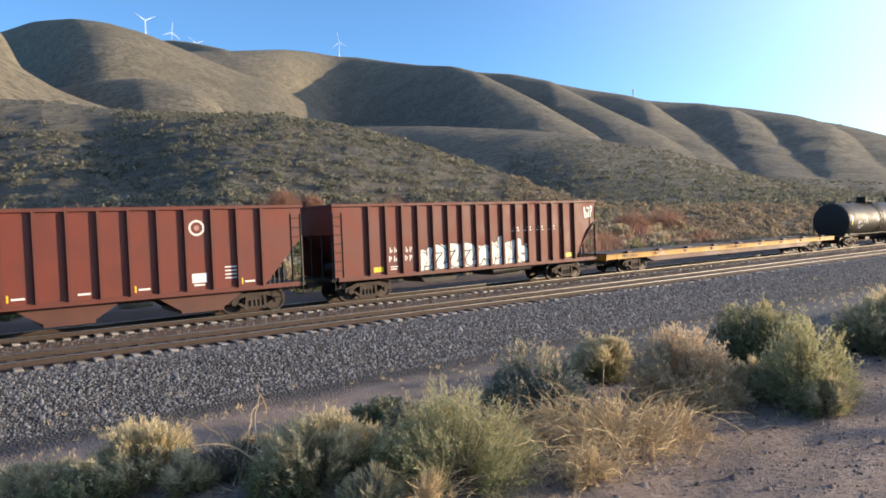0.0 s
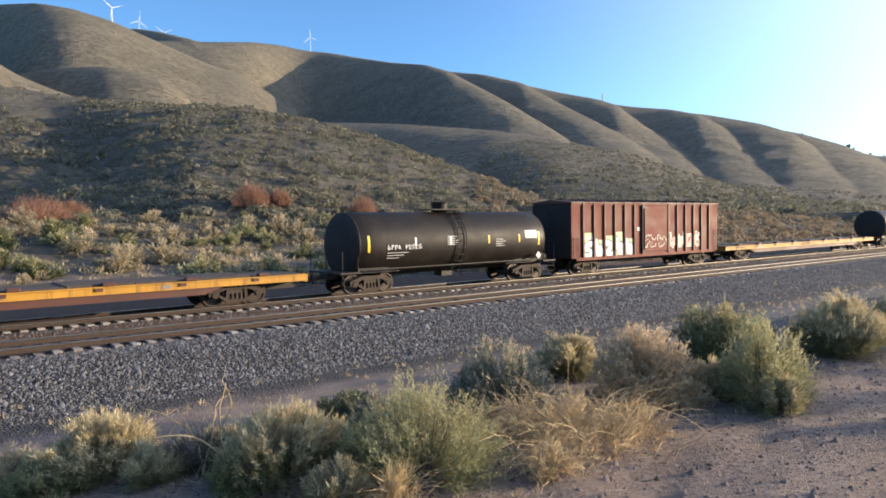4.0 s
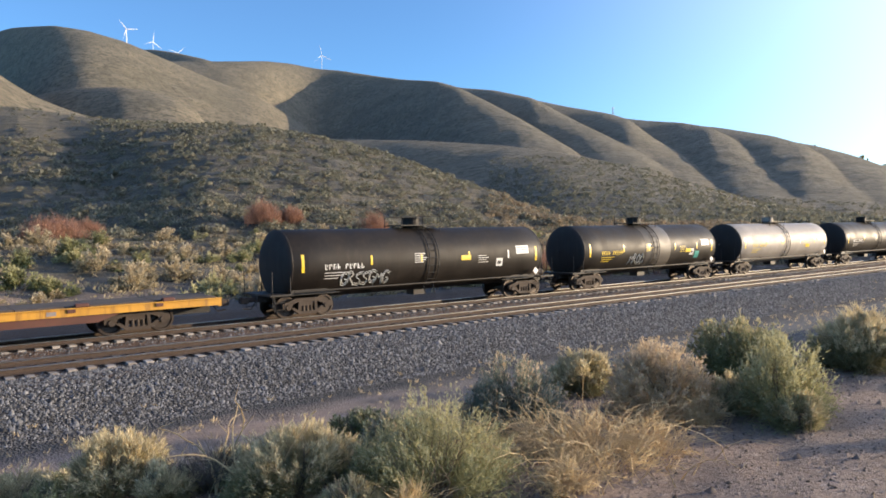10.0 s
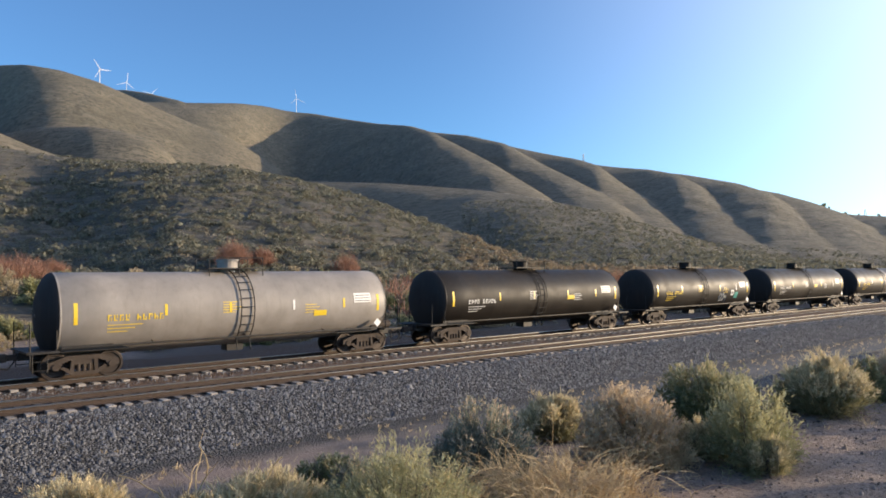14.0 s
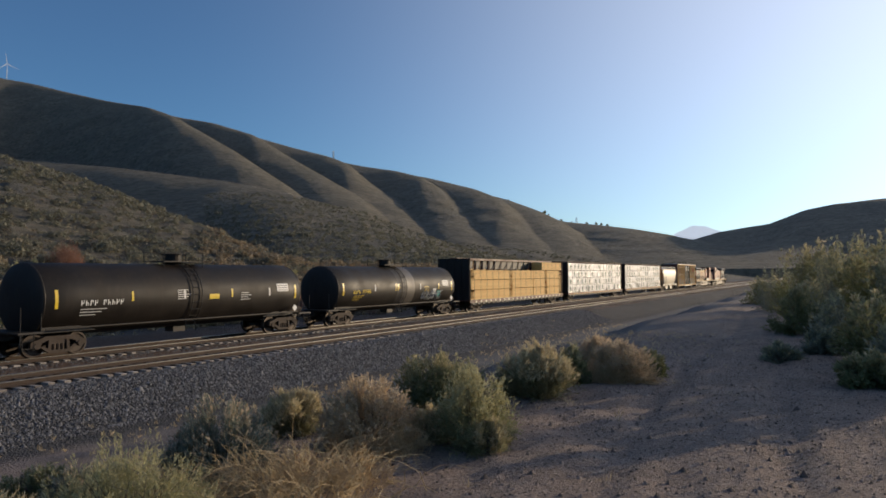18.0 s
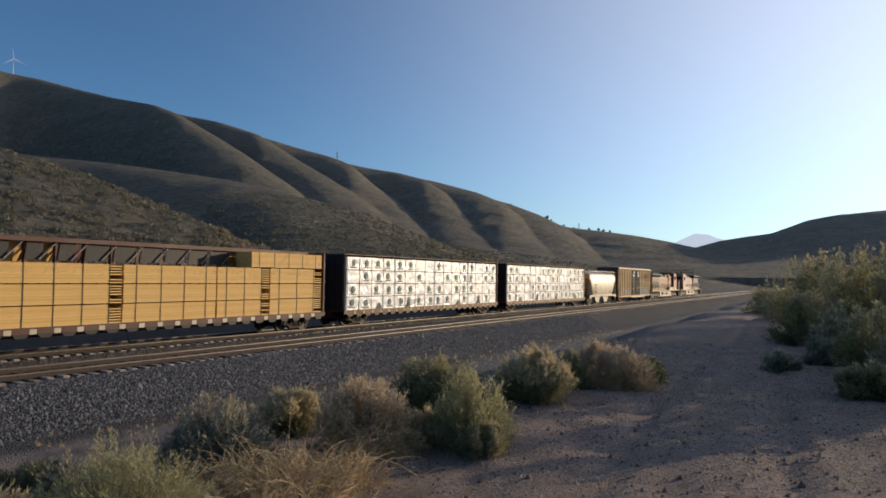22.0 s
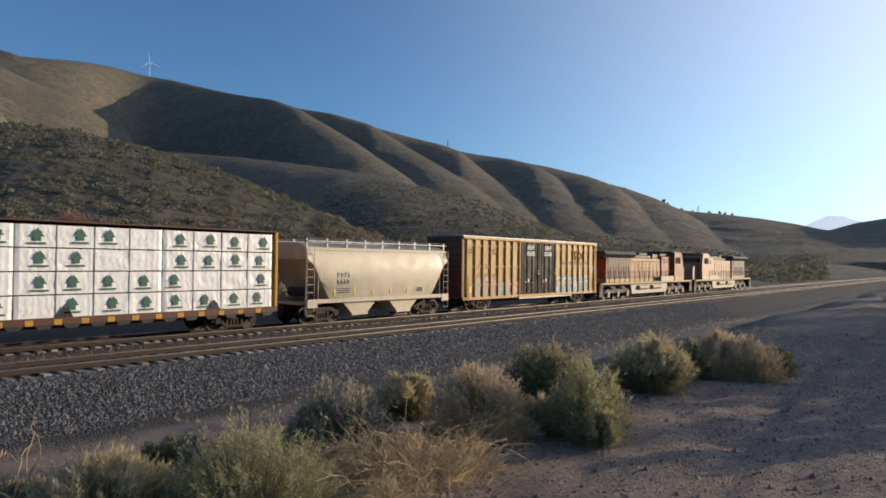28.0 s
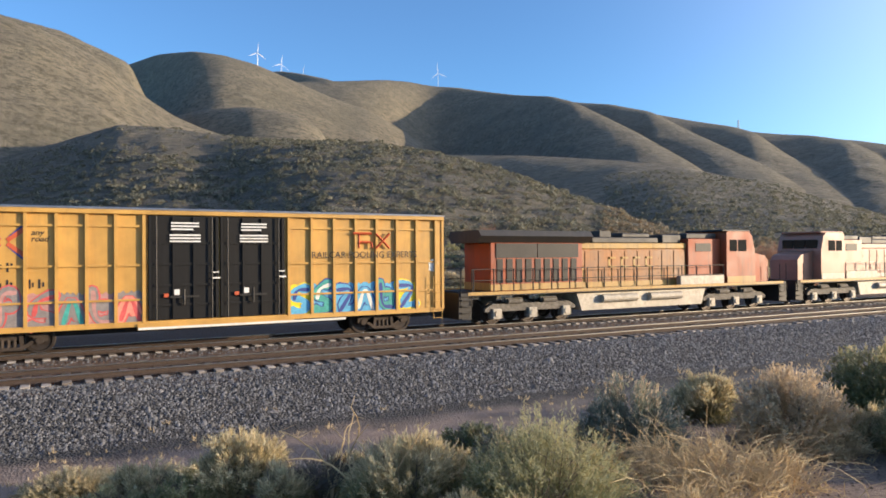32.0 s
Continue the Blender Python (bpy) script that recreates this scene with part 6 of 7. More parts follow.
# ---- the train, from its passing head end to the pusher engines ----
TRACK_Y = 28.3
open_hopper(-4.6, 12.8, True, 3)
open_hopper(14.0, 30.6, False, 4)
flat_car(31.5, 58.9, 5)
tank_car(61.0, 73.9, M_TANK, 6, "small black tank car with white lettering", M_WHITE)
red_boxcar(75.7, 91.4, 7)
flat_car(92.7, 120.0, 8)
tank_car(122.5, 138.1, M_TANK, 9, "long black tank car with a white scrawl and yellow marks", M_WHITE, (0.22, 2.1), (-5.0, 1.55, 7))
tank_car(140.7, 155.2, M_TANK, 10, "black tank car with yellow lettering and a dusty mid band", M_YELLOW, (0.45, 1.9), (-2.6, 1.65, 4), 1.5, (-1.0, 1.6))
tank_car(157.8, 172.3, M_TANKGREY, 11, "pale grey tank car with yellow lettering", M_YELLOW, (0.42, 1.8))
tank_car(175.1, 190.4, M_TANK, 12, "black tank car with white lettering and a yellow label", M_WHITE, (0.28, 2.0))
tank_car(193.3, 207.5, M_TANK, 13, "black tank car with yellow lettering and white stickers", M_YELLOW, None, (2.0, 1.6, 3))
tank_car(210.4, 226.2, M_TANK, 14, "black tank car with white lettering and a yellow label", M_WHITE, (0.1, 2.05))
tank_car(228.8, 244.6, M_TANK, 15, "black tank car with yellow lettering and scrawled graffiti", M_YELLOW, None, (2.6, 1.65, 8), 1.5, (-0.8, 1.5))
lumber_car(246.8, 269.1, 0, 16)
lumber_car(271.0, 293.3, 1, 17)
lumber_car(295.2, 317.8, 1, 18)
covered_hopper(319.5, 330.9, 19)
golden_boxcar(332.4, 351.0, 20)
locomotive(351.9, 374.3, 21, False, False)
locomotive(375.3, 397.3, 22, True, True)


# ---- tracks ----
def rail_mesh(x0, x1):
    bm = bmesh.new()
    prof = [(-0.07, -0.17), (0.07, -0.17), (0.07, -0.155), (0.012, -0.13), (0.012, -0.045), (0.036, -0.03), (0.036, -0.004), (0.028, 0.0), (-0.028, 0.0), (-0.036, -0.004), (-0.036, -0.03), (-0.012, -0.045), (-0.012, -0.13), (-0.07, -0.155)]
    loft(bm, [[(x, y, z) for y, z in prof] for x in (x0, x1)])
    return bm


def rail_material():
    k = Nodes("rail_steel")
    sep = k.n("SeparateXYZ")
    k.link(k.c.outputs["Object"], sep.inputs[0])
    r = k.n("MapRange")
    r.inputs["From Min"].default_value, r.inputs["From Max"].default_value = -0.034, -0.028
    k.link(sep.outputs["Z"], r.inputs["Value"])
    rust = k.mix(k.ramp(k.noise(14, 6), 0.3, 0.7), (0.034, 0.021, 0.015), (0.066, 0.043, 0.03))
    col = k.mix(r.outputs[0], rust, (0.55, 0.52, 0.48))
    return k.done(col, k.ramp(r.outputs[0], 0, 1, (0.85,) * 3 + (1,), (0.28,) * 3 + (1,)), r.outputs[0])


def tie_material():
    k = Nodes("weathered_tie")
    sep = k.n("SeparateXYZ")
    k.link(k.c.outputs["Object"], sep.inputs[0])
    ab = k.n("Math")
    ab.operation = "ABSOLUTE"
    k.link(sep.outputs["Y"], ab.inputs[0])
    wob = k.noise(5, 4)
    add = k.n("Math")
    k.link(ab.outputs[0], add.inputs[0])
    k.link(wob, add.inputs[1])
    pale_end = k.n("MapRange")
    pale_end.inputs["From Min"].default_value, pale_end.inputs["From Max"].default_value = 1.42, 1.6
    k.link(add.outputs[0], pale_end.inputs["Value"])
    grain = k.noise(7, 6, 0.7, k.coords(9, 1, 3))
    pale = k.mix(k.ramp(grain, 0.35, 0.7), (0.27, 0.24, 0.21), (0.48, 0.43, 0.38))
    oil = k.mix(k.ramp(grain, 0.35, 0.7), (0.032, 0.021, 0.015), (0.075, 0.05, 0.036))
    col = k.mix(pale_end.outputs[0], oil, pale)
    col = k.mix(k.ramp(k.random(), 0.0, 1.0, b=(0.75, 0.75, 0.75, 1)), col, (0.11, 0.085, 0.066))
    k.bump(grain, 0.5, 0.02)
    return k.done(col, 0.9)


M_RAIL, M_TIE = rail_material(), tie_material()


def tie_shape():
    bm = bmesh.new()
    box(bm, -0.115, 0.115, -1.32, 1.32, -0.36, -0.155, 0.012)
    return bm


TIE = mesh_of("tie", tie_shape(), M_TIE)
for ty, label in ((22.9, "empty near track with pale tie ends and worn rails"), (TRACK_Y, "main track under the train")):
    track = tagged(new("railway_track"), label, "railway track", "tracks", "structure")
    track.location = (0, ty, 0)
    for s in (-1, 1):
        o = child("rail", mesh_of("rail", rail_mesh(-70, 640), M_RAIL), track, pose(0, s * 0.7525, 0))
    rng = random.Random(int(ty))
    verts, faces = [], []
    x = -60.0
    while x < 420:
        if ty < 25 and -22 < x < 118:
            child("tie", TIE, track, pose(x + rng.uniform(-0.03, 0.03), rng.uniform(-0.1, 0.1), rng.uniform(-0.03, 0.012), rng.uniform(-0.5, 0.5), 0, rng.uniform(-1.2, 1.2)))
        else:
            dy, dz = rng.uniform(-0.1, 0.1), rng.uniform(-0.03, 0.012)
            b = len(verts)
            verts += [(x + a, dy + c, dz + d) for a in (-0.115, 0.115) for c in (-1.32, 1.32) for d in (-0.36, -0.155)]
            faces += [tuple(b + q for q in f) for f in ((0, 1, 3, 2), (4, 6, 7, 5), (0, 4, 5, 1), (2, 3, 7, 6), (1, 5, 7, 3), (0, 2, 6, 4))]
        x += 0.5
    me = bpy.data.meshes.new("ties")
    me.from_pydata(verts, [], faces)
    me.materials.append(M_TIE)
    tagged(child("ties", me, track), kind="stuff")


def stones(name, count, xr, yr, size, mat, label, seed, flat=0.7, lift=0.0):
    """Loose stones as one object, half sunk in the ground."""
    rng = np.random.RandomState(seed)
    x = rng.uniform(*xr, count)
    y = rng.uniform(*yr, count)
    z = height(x, y) + lift
    s = size * rng.lognormal(0, 0.35, count)
    base = np.array([(1, 0, 0), (0, 1, 0), (-1, 0, 0), (0, -1, 0), (0, 0, 1.2)], float)
    v = base[None] * rng.uniform(0.6, 1.3, (count, 5, 1)) * s[:, None, None]
    v[:, :4, 2] = -0.35 * s[:, None]
    v[..., 2] *= flat
    a = rng.uniform(0, 6.283, count)
    c, d = np.cos(a), np.sin(a)
    vx = v[..., 0] * c[:, None] - v[..., 1] * d[:, None] + v[..., 2] * 0.3
    vy = v[..., 0] * d[:, None] + v[..., 1] * c[:, None]
    P = np.stack([vx + x[:, None], vy + y[:, None], v[..., 2] + z[:, None]], -1).reshape(-1, 3)
    f = np.array([(0, 1, 4), (1, 2, 4), (2, 3, 4), (3, 0, 4)])
    F_ = (np.arange(count)[:, None, None] * 5 + f[None]).reshape(-1, 3)
    me = bpy.data.meshes.new(name)
    me.vertices.add(len(P))
    me.vertices.foreach_set("co", P.ravel())
    me.loops.add(F_.size)
    me.loops.foreach_set("vertex_index", F_.ravel().astype(np.int32))
    me.polygons.add(len(F_))
    me.polygons.foreach_set("loop_start", np.arange(0, F_.size, 3, dtype=np.int32))
    me.update(calc_edges=True)
    me.materials.append(mat)
    return tagged(new(name, me), label, "stones", kind="stuff")


def stone_material(name, a, b):
    k = Nodes(name)
    col = k.mix(k.island(), a, b)
    return k.done(k.mix(k.ramp(k.noise(30, 4), 0.4, 0.7, b=(0.4, 0.4, 0.4, 1)), col, tuple(v * 0.6 for v in a)), 0.9)


M_BALLAST = stone_material("ballast_stone", (0.022, 0.022, 0.023), (0.27, 0.262, 0.255))
M_PEBBLE = stone_material("dirt_pebble", (0.085, 0.065, 0.054), (0.30, 0.235, 0.195))
stones("ballast_stones", 88000, (-16, 64), (18.0, 21.75), 0.036, M_BALLAST, "grey crushed stone ballast on the track shoulder", 1)
stones("ballast_stones_between", 20000, (-14, 60), (24.1, 27.0), 0.034, M_BALLAST, "grey ballast between the two tracks", 2)
stones("ballast_stones_crib", 9000, (-14, 50), (21.6, 24.2), 0.024, M_BALLAST, "ballast between the ties", 5)
stones("pebbles", 30000, (-2, 20), (-3, 7.5), 0.011, M_PEBBLE, "small pebbles and clods on the dirt", 3)
M_LITTER = stone_material("dark_plant_litter", (0.03, 0.022, 0.017), (0.10, 0.072, 0.052))
stones("plant_litter", 9000, (-1, 18), (-2.5, 6.5), 0.013, M_LITTER, "dark twigs and plant litter on the dirt", 6, 0.5)
stones("clods", 2600, (0, 20), (-3, 6.5), 0.026, M_PEBBLE, "loose stones on the dirt", 4)


# ---- plants ----
M_STEM = plain("grey_twig_bark", (0.16, 0.125, 0.095), 0.9, 0, 0.3, 20)
LEAF = {
    "gold": leafy("golden_rabbitbrush", (0.24, 0.225, 0.11), (0.42, 0.365, 0.20), (0.80, 0.67, 0.42)),
    "tan": leafy("tan_rabbitbrush", (0.54, 0.38, 0.21), (0.74, 0.55, 0.34), (0.84, 0.67, 0.44)),
    "grey": leafy("grey_green_sage", (0.26, 0.265, 0.13), (0.43, 0.405, 0.21), (0.64, 0.56, 0.30)),
    "green": leafy("green_sage", (0.13, 0.155, 0.065), (0.26, 0.265, 0.12), (0.44, 0.40, 0.21)),
    "dry": leafy("dry_straw", (0.56, 0.42, 0.23), (0.80, 0.64, 0.40)),
    "red": leafy("reddish_willow_twigs", (0.31, 0.155, 0.10), (0.45, 0.26, 0.18)),
    "straw": leafy("pale_straw_tips", (0.60, 0.49, 0.29), (0.84, 0.71, 0.47)),
    "fluff": leafy("tan_seed_fluff", (0.56, 0.43, 0.29), (0.74, 0.60, 0.43)),
    "pale": leafy("pale_yellow_green_tips", (0.34, 0.34, 0.19), (0.56, 0.52, 0.33)),
    "sage": leafy("blue_grey_sage", (0.22, 0.235, 0.17), (0.36, 0.36, 0.265)),
    "hill": leafy("hillside_sage", (0.13, 0.13, 0.088), (0.30, 0.28, 0.20)),
    "flat": leafy("valley_floor_sage", (0.23, 0.175, 0.11), (0.42, 0.325, 0.21)),
    "slope": leafy("dry_slope_grass", (0.14, 0.115, 0.074), (0.24, 0.19, 0.125)),
    "valley": leafy("valley_sage", (0.29, 0.245, 0.145), (0.50, 0.41, 0.26), (0.66, 0.54, 0.36)),
}


def quads_mesh(name, corners, mat):
    """A mesh of loose four-cornered leaves: an array of n x 4 x 3."""
    n = len(corners)
    me = bpy.data.meshes.new(name)
    me.vertices.add(n * 4)
    me.vertices.foreach_set("co", corners.reshape(-1))
    me.loops.add(n * 4)
    me.loops.foreach_set("vertex_index", np.arange(n * 4, dtype=np.int32))
    me.polygons.add(n)
    me.polygons.foreach_set("loop_start", np.arange(0, n * 4, 4, dtype=np.int32))
    me.update(calc_edges=True)
    me.materials.append(mat)
    return me


def unit(v):
    return v / np.maximum(np.linalg.norm(v, axis=-1, keepdims=True), 1e-9)


def leaves_at(p, along, length, width, rng):
    """Pointed leaves that start at p and run along the given ways."""
    n = len(p)
    along = unit(along)
    side = unit(np.cross(along, rng.normal(0, 1, (n, 3))))
    ln = (length * rng.uniform(0.55, 1.35, n))[:, None]
    w = (width * rng.uniform(0.6, 1.4, n))[:, None]
    mid = p + along * ln * 0.45
    tip = p + along * ln + rng.normal(0, 0.12, (n, 3)) * ln
    return np.stack([p, mid + side * w, tip, mid - side * w], 1)


def shrub_meshes(sprigs, leaves, rx, ry, h, mat, tip_mat, seed, length, width, stray=0.5, tips=7, lowest=0.02):
    """A broom-like shrub: shoots in clusters from one root, leafy in their upper part, with seed heads at their ends."""
    rng = np.random.RandomState(seed)
    clusters = max(6, sprigs // 9)
    ca, ce = rng.uniform(0, 6.283, clusters), np.arcsin(rng.uniform(lowest, 1.0, clusters))
    reach = rng.uniform(0.74, 1.06, clusters)
    pick = rng.randint(0, clusters, sprigs)
    az, el = ca[pick] + rng.normal(0, 0.17, sprigs), np.clip(ce[pick] + rng.normal(0, 0.13, sprigs), 0.03, 1.56)
    rad = reach[pick] * rng.uniform(0.86, 1.05, sprigs)
    tip = np.stack([np.cos(az) * np.cos(el) * rx, np.sin(az) * np.cos(el) * ry, np.sin(el) * h], -1) * rad[:, None]
    tip[:, 2] = np.maximum(tip[:, 2], 0.03)
    root = tip * np.array([0.16, 0.16, 0.0]) + rng.normal(0, 0.02, (sprigs, 3)) * np.array([1, 1, 0])
    bow = tip * np.array([0.62, 0.62, 0.42])
    which = np.repeat(np.arange(sprigs), leaves)
    t = (1 - 0.72 * rng.uniform(0, 1, len(which)) ** 1.25)[:, None]
    p = root[which] * (1 - t) ** 2 + 2 * bow[which] * t * (1 - t) + tip[which] * t ** 2
    way = unit(2 * (1 - t) * (bow - root)[which] + 2 * t * (tip - bow)[which])
    p = p + rng.normal(0, 0.016, p.shape) * (0.4 + h)
    p[:, 2] = np.maximum(p[:, 2], 0.005)
    leaf = quads_mesh("foliage", leaves_at(p, way + rng.normal(0, stray, p.shape), length, width, rng), mat)
    top = np.flatnonzero(tip[:, 2] > h * 0.42)
    head = None
    if tip_mat and len(top):
        w2 = np.repeat(top, tips)
        end = unit((tip - bow)[w2])
        q = tip[w2] - end * rng.uniform(0, 0.06, (len(w2), 1))
        head = quads_mesh("seed_head_spray", leaves_at(q, end + rng.normal(0, 0.42, q.shape), length * 0.75, width * 1.25, rng), tip_mat)
    return leaf, head


def tuft_mesh(name, count, rx, ry, h, mat, seed, length=0.16, width=0.007, upright=0.5, hollow=0.55, droop=0.0, lobes=0):
    """Many thin leaf blades over a dome, each bent once."""
    rng = np.random.RandomState(seed)
    u = rng.uniform(0, 1, count)
    az = rng.uniform(0, 6.283, count)
    el = np.arcsin(rng.uniform(0.0, 1.0, count))
    lump = 1 + 0.16 * np.sin(3 * az + seed) * np.cos(2 * el) + 0.12 * np.sin(5 * az + 2 * seed + 3 * el) + 0.08 * np.sin(9 * az + 7 * el)
    rad = (hollow + (1 - hollow) * np.sqrt(u)) * lump
    d = np.stack([np.cos(az) * np.cos(el), np.sin(az) * np.cos(el), np.sin(el)], -1)
    p = d * rad[:, None] * np.array([rx, ry, h]) * 0.88
    if lobes:
        la = rng.uniform(0, 6.283, lobes)
        lr = 0.72 * np.sqrt(rng.uniform(0.02, 1, lobes))
        lc = np.stack([np.cos(la) * lr * rx, np.sin(la) * lr * ry, h * np.clip(0.68 - 0.55 * lr ** 2, 0.2, 1) * rng.uniform(0.35, 1.12, lobes)], -1)
        pick = rng.randint(0, lobes, count)
        size = rng.uniform(0.14, 0.38, lobes)[pick] * np.where(rng.uniform(0, 1, count) < 0.1, 1.22, 1.0)
        el = np.arcsin(rng.uniform(-0.75, 1.0, count))
        d = np.stack([np.cos(az) * np.cos(el), np.sin(az) * np.cos(el), np.sin(el)], -1)
        p = lc[pick] + d * (size * (0.3 + 0.7 * np.sqrt(u)))[:, None] * np.array([rx * 1.15, ry * 1.15, h * 0.9])
    p[:, 2] = np.maximum(p[:, 2], 0.01)
    up = np.array([0, 0, 1.0])
    dirn = d * (1 - upright) + up * upright + rng.normal(0, 0.28, (count, 3))
    dirn /= np.linalg.norm(dirn, axis=1, keepdims=True)
    ln = length * rng.uniform(0.5, 1.3, count)[:, None]
    side = np.cross(dirn, rng.normal(0, 1, (count, 3)))
    side /= np.linalg.norm(side, axis=1, keepdims=True)
    w = (width * rng.uniform(0.6, 1.4, count))[:, None]
    bend = rng.normal(0, 0.25, (count, 3)) * ln - np.array([0, 0, droop]) * ln
    a, b = p - side * w, p + side * w
    m = p + dirn * ln * 0.55
    c, e = m + side * w * 0.8, m - side * w * 0.8
    t = p + dirn * ln + bend
    P = np.stack([a, b, c, e, t], 1).reshape(-1, 3)
    q = np.arange(count)[:, None] * 5
    tris = np.concatenate([q + np.array([[0, 1, 2]]), q + np.array([[0, 2, 3]]), q + np.array([[3, 2, 4]])], 1).reshape(-1, 3)
    me = bpy.data.meshes.new(name)
    me.vertices.add(len(P))
    me.vertices.foreach_set("co", P.ravel())
    me.loops.add(tris.size)
    me.loops.foreach_set("vertex_index", tris.ravel().astype(np.int32))
    me.polygons.add(len(tris))
    me.polygons.foreach_set("loop_start", np.arange(0, tris.size, 3, dtype=np.int32))
    me.update(calc_edges=True)
    me.materials.append(mat)
    return me


def stems_mesh(rx, ry, h, count, seed, thick=0.008):
    rng = random.Random(seed)
    bm = bmesh.new()
    for i in range(count):
        a, e = rng.uniform(0, 6.283), rng.uniform(0.15, 1.0)
        end = Vector((math.cos(a) * rx * (1 - 0.6 * e), math.sin(a) * ry * (1 - 0.6 * e), h * (0.35 + 0.6 * e)))
        mid = end * 0.5 + Vector((rng.uniform(-0.06, 0.06), rng.uniform(-0.06, 0.06), rng.uniform(-0.02, 0.06)))
        start = Vector((rng.uniform(-0.05, 0.05), rng.uniform(-0.05, 0.05), -0.05))
        bar(bm, start, mid, thick, 4, thick * 0.7)
        bar(bm, mid, end, thick * 0.7, 4, thick * 0.25)
        for k in range(2):
            tip = mid + (end - mid) * rng.uniform(0.2, 0.8)
            bar(bm, tip, tip + Vector((rng.uniform(-0.12, 0.12), rng.uniform(-0.12, 0.12), rng.uniform(0.03, 0.15))), thick * 0.35, 3, thick * 0.15)
    return mesh_of("woody_stem", bm, M_STEM)


def on_ground(az, el):
    """Where a line of sight at az, el from the eye meets the ground."""
    a, s = radians(az), math.tan(radians(el))
    r = np.arange(2.0, 80.0, 0.05)
    g = height(r * math.sin(a), r * math.cos(a))
    k = int(np.argmax(g >= EYE_Z + r * s))
    return float(r[k] * math.sin(a)), float(r[k] * math.cos(a)), float(g[k]), float(r[k])


BUSHES = [  # azimuth, height angle of base and top, width in degrees, kind
    (1.5, -17.0, -14.9, 6.0, "gold"), (6.4, -17.6, -15.1, 5.4, "gold"), (12.9, -17.9, -13.6, 8.0, "gold"), (9.3, -18.6, -16.2, 5.0, "green"), (19.4, -18.4, -15.2, 5.4, "twig"), (25.9, -19.9, -14.0, 8.6, "gold"),
    (22.6, -20.3, -16.6, 5.0, "green"), (31.3, -15.8, -13.1, 4.6, "green"), (37.1, -20.7, -12.5, 12.2, "grey"), (32.0, -20.2, -16.0, 5.5, "green"), (43.8, -15.2, -9.7, 7.4, "sage"), (41.4, -15.4, -11.6, 4.0, "sage"),
    (49.1, -12.7, -9.2, 4.4, "gold"), (50.2, -17.8, -12.3, 11.0, "dry"), (46.2, -17.4, -13.2, 6.0, "dry"), (53.6, -16.8, -13.6, 5.5, "dry"), (47.6, -19.7, -17.2, 4.2, "dry"), (54.9, -14.3, -8.6, 8.0, "tan"),
    (59.7, -13.4, -10.9, 3.4, "gold"), (60.7, -11.0, -6.5, 6.6, "green"), (63.3, -13.9, -7.2, 6.2, "grey"), (64.3, -14.2, -11.8, 3.6, "gold"), (66.9, -9.6, -7.0, 3.4, "green"), (68.4, -10.0, -5.9, 5.2, "gold"),
    (71.0, -8.8, -6.0, 2.8, "green"), (73.1, -7.9, -4.9, 3.0, "tan"), (75.0, -8.5, -5.4, 4.6, "tan"), (77.0, -7.9, -5.9, 2.6, "green"), (3.6, -18.6, -16.5, 5.0, "green"), (16.2, -18.7, -15.8, 4.6, "gold"), (22.2, -18.3, -15.3, 4.6, "gold"), (28.8, -18.8, -15.0, 4.6, "gold"), (33.4, -16.4, -13.4, 4.0, "sage"), (40.6, -18.6, -14.6, 4.4, "dry"), (57.6, -14.2, -11.6, 3.4, "dry"), (30.3, -21.8, -19.9, 4.6, "gold"), (34.6, -22.0, -20.3, 3.2, "dry"),
]
WORDS = {"gold": ("golden-tipped rabbitbrush bush on the dirt bank", "bush"), "tan": ("round tan dried rabbitbrush bush", "bush"), "grey": ("grey-green rounded sagebrush bush", "bush"),
         "green": ("dark green sagebrush with yellowed tips", "bush"), "dry": ("dry straw-coloured weed with bare stalks", "weed"), "sage": ("blue-grey sagebrush with a tan seeding top", "bush"), "twig": ("bare grey-brown twiggy bush among the others", "bush"), "red": ("leafless reddish willow shrub", "shrub"), "valley": ("yellow-green sagebrush in the valley", "bush")}


STYLE = {  # leaf and seed-head material, leaf length, leaf half-width, stray
    "gold": ("gold", "straw", 0.062, 0.0034, 0.34), "tan": ("tan", "fluff", 0.036, 0.0036, 0.9), "grey": ("grey", "pale", 0.046, 0.0034, 0.55),
    "green": ("green", "gold", 0.040, 0.0052, 0.6), "sage": ("sage", "fluff", 0.046, 0.0042, 0.42)}


def tangle_mesh(w, h, count, seed):
    """Dry stalks that lean, bend over and cross."""
    rng = random.Random(seed)
    bm = bmesh.new()
    for i in range(count):
        p = Vector((rng.gauss(0, 0.4) * w, rng.gauss(0, 0.4) * w, 0.0))
        a = rng.uniform(0, 6.283)
        d = Vector((math.cos(a) * 0.6, math.sin(a) * 0.6, rng.uniform(0.5, 1.2))).normalized()
        step, th = h * rng.uniform(0.2, 0.36), rng.uniform(0.0022, 0.0042)
        for k in range(4):
            q = p + d * step
            q.z = max(q.z, 0.01)
            bar(bm, p, q, th, 3, th * 0.8)
            if rng.random() < 0.45:
                bar(bm, q, q + Vector((rng.uniform(-1, 1), rng.uniform(-1, 1), rng.uniform(-0.3, 0.8))) * step * 0.5, th * 0.7, 3, th * 0.3)
            p, th = q, th * 0.82
            d = (d + Vector((rng.uniform(-0.5, 0.5), rng.uniform(-0.5, 0.5), -0.30))).normalized()
    return mesh_of("stalk_tangle", bm, LEAF["dry"])


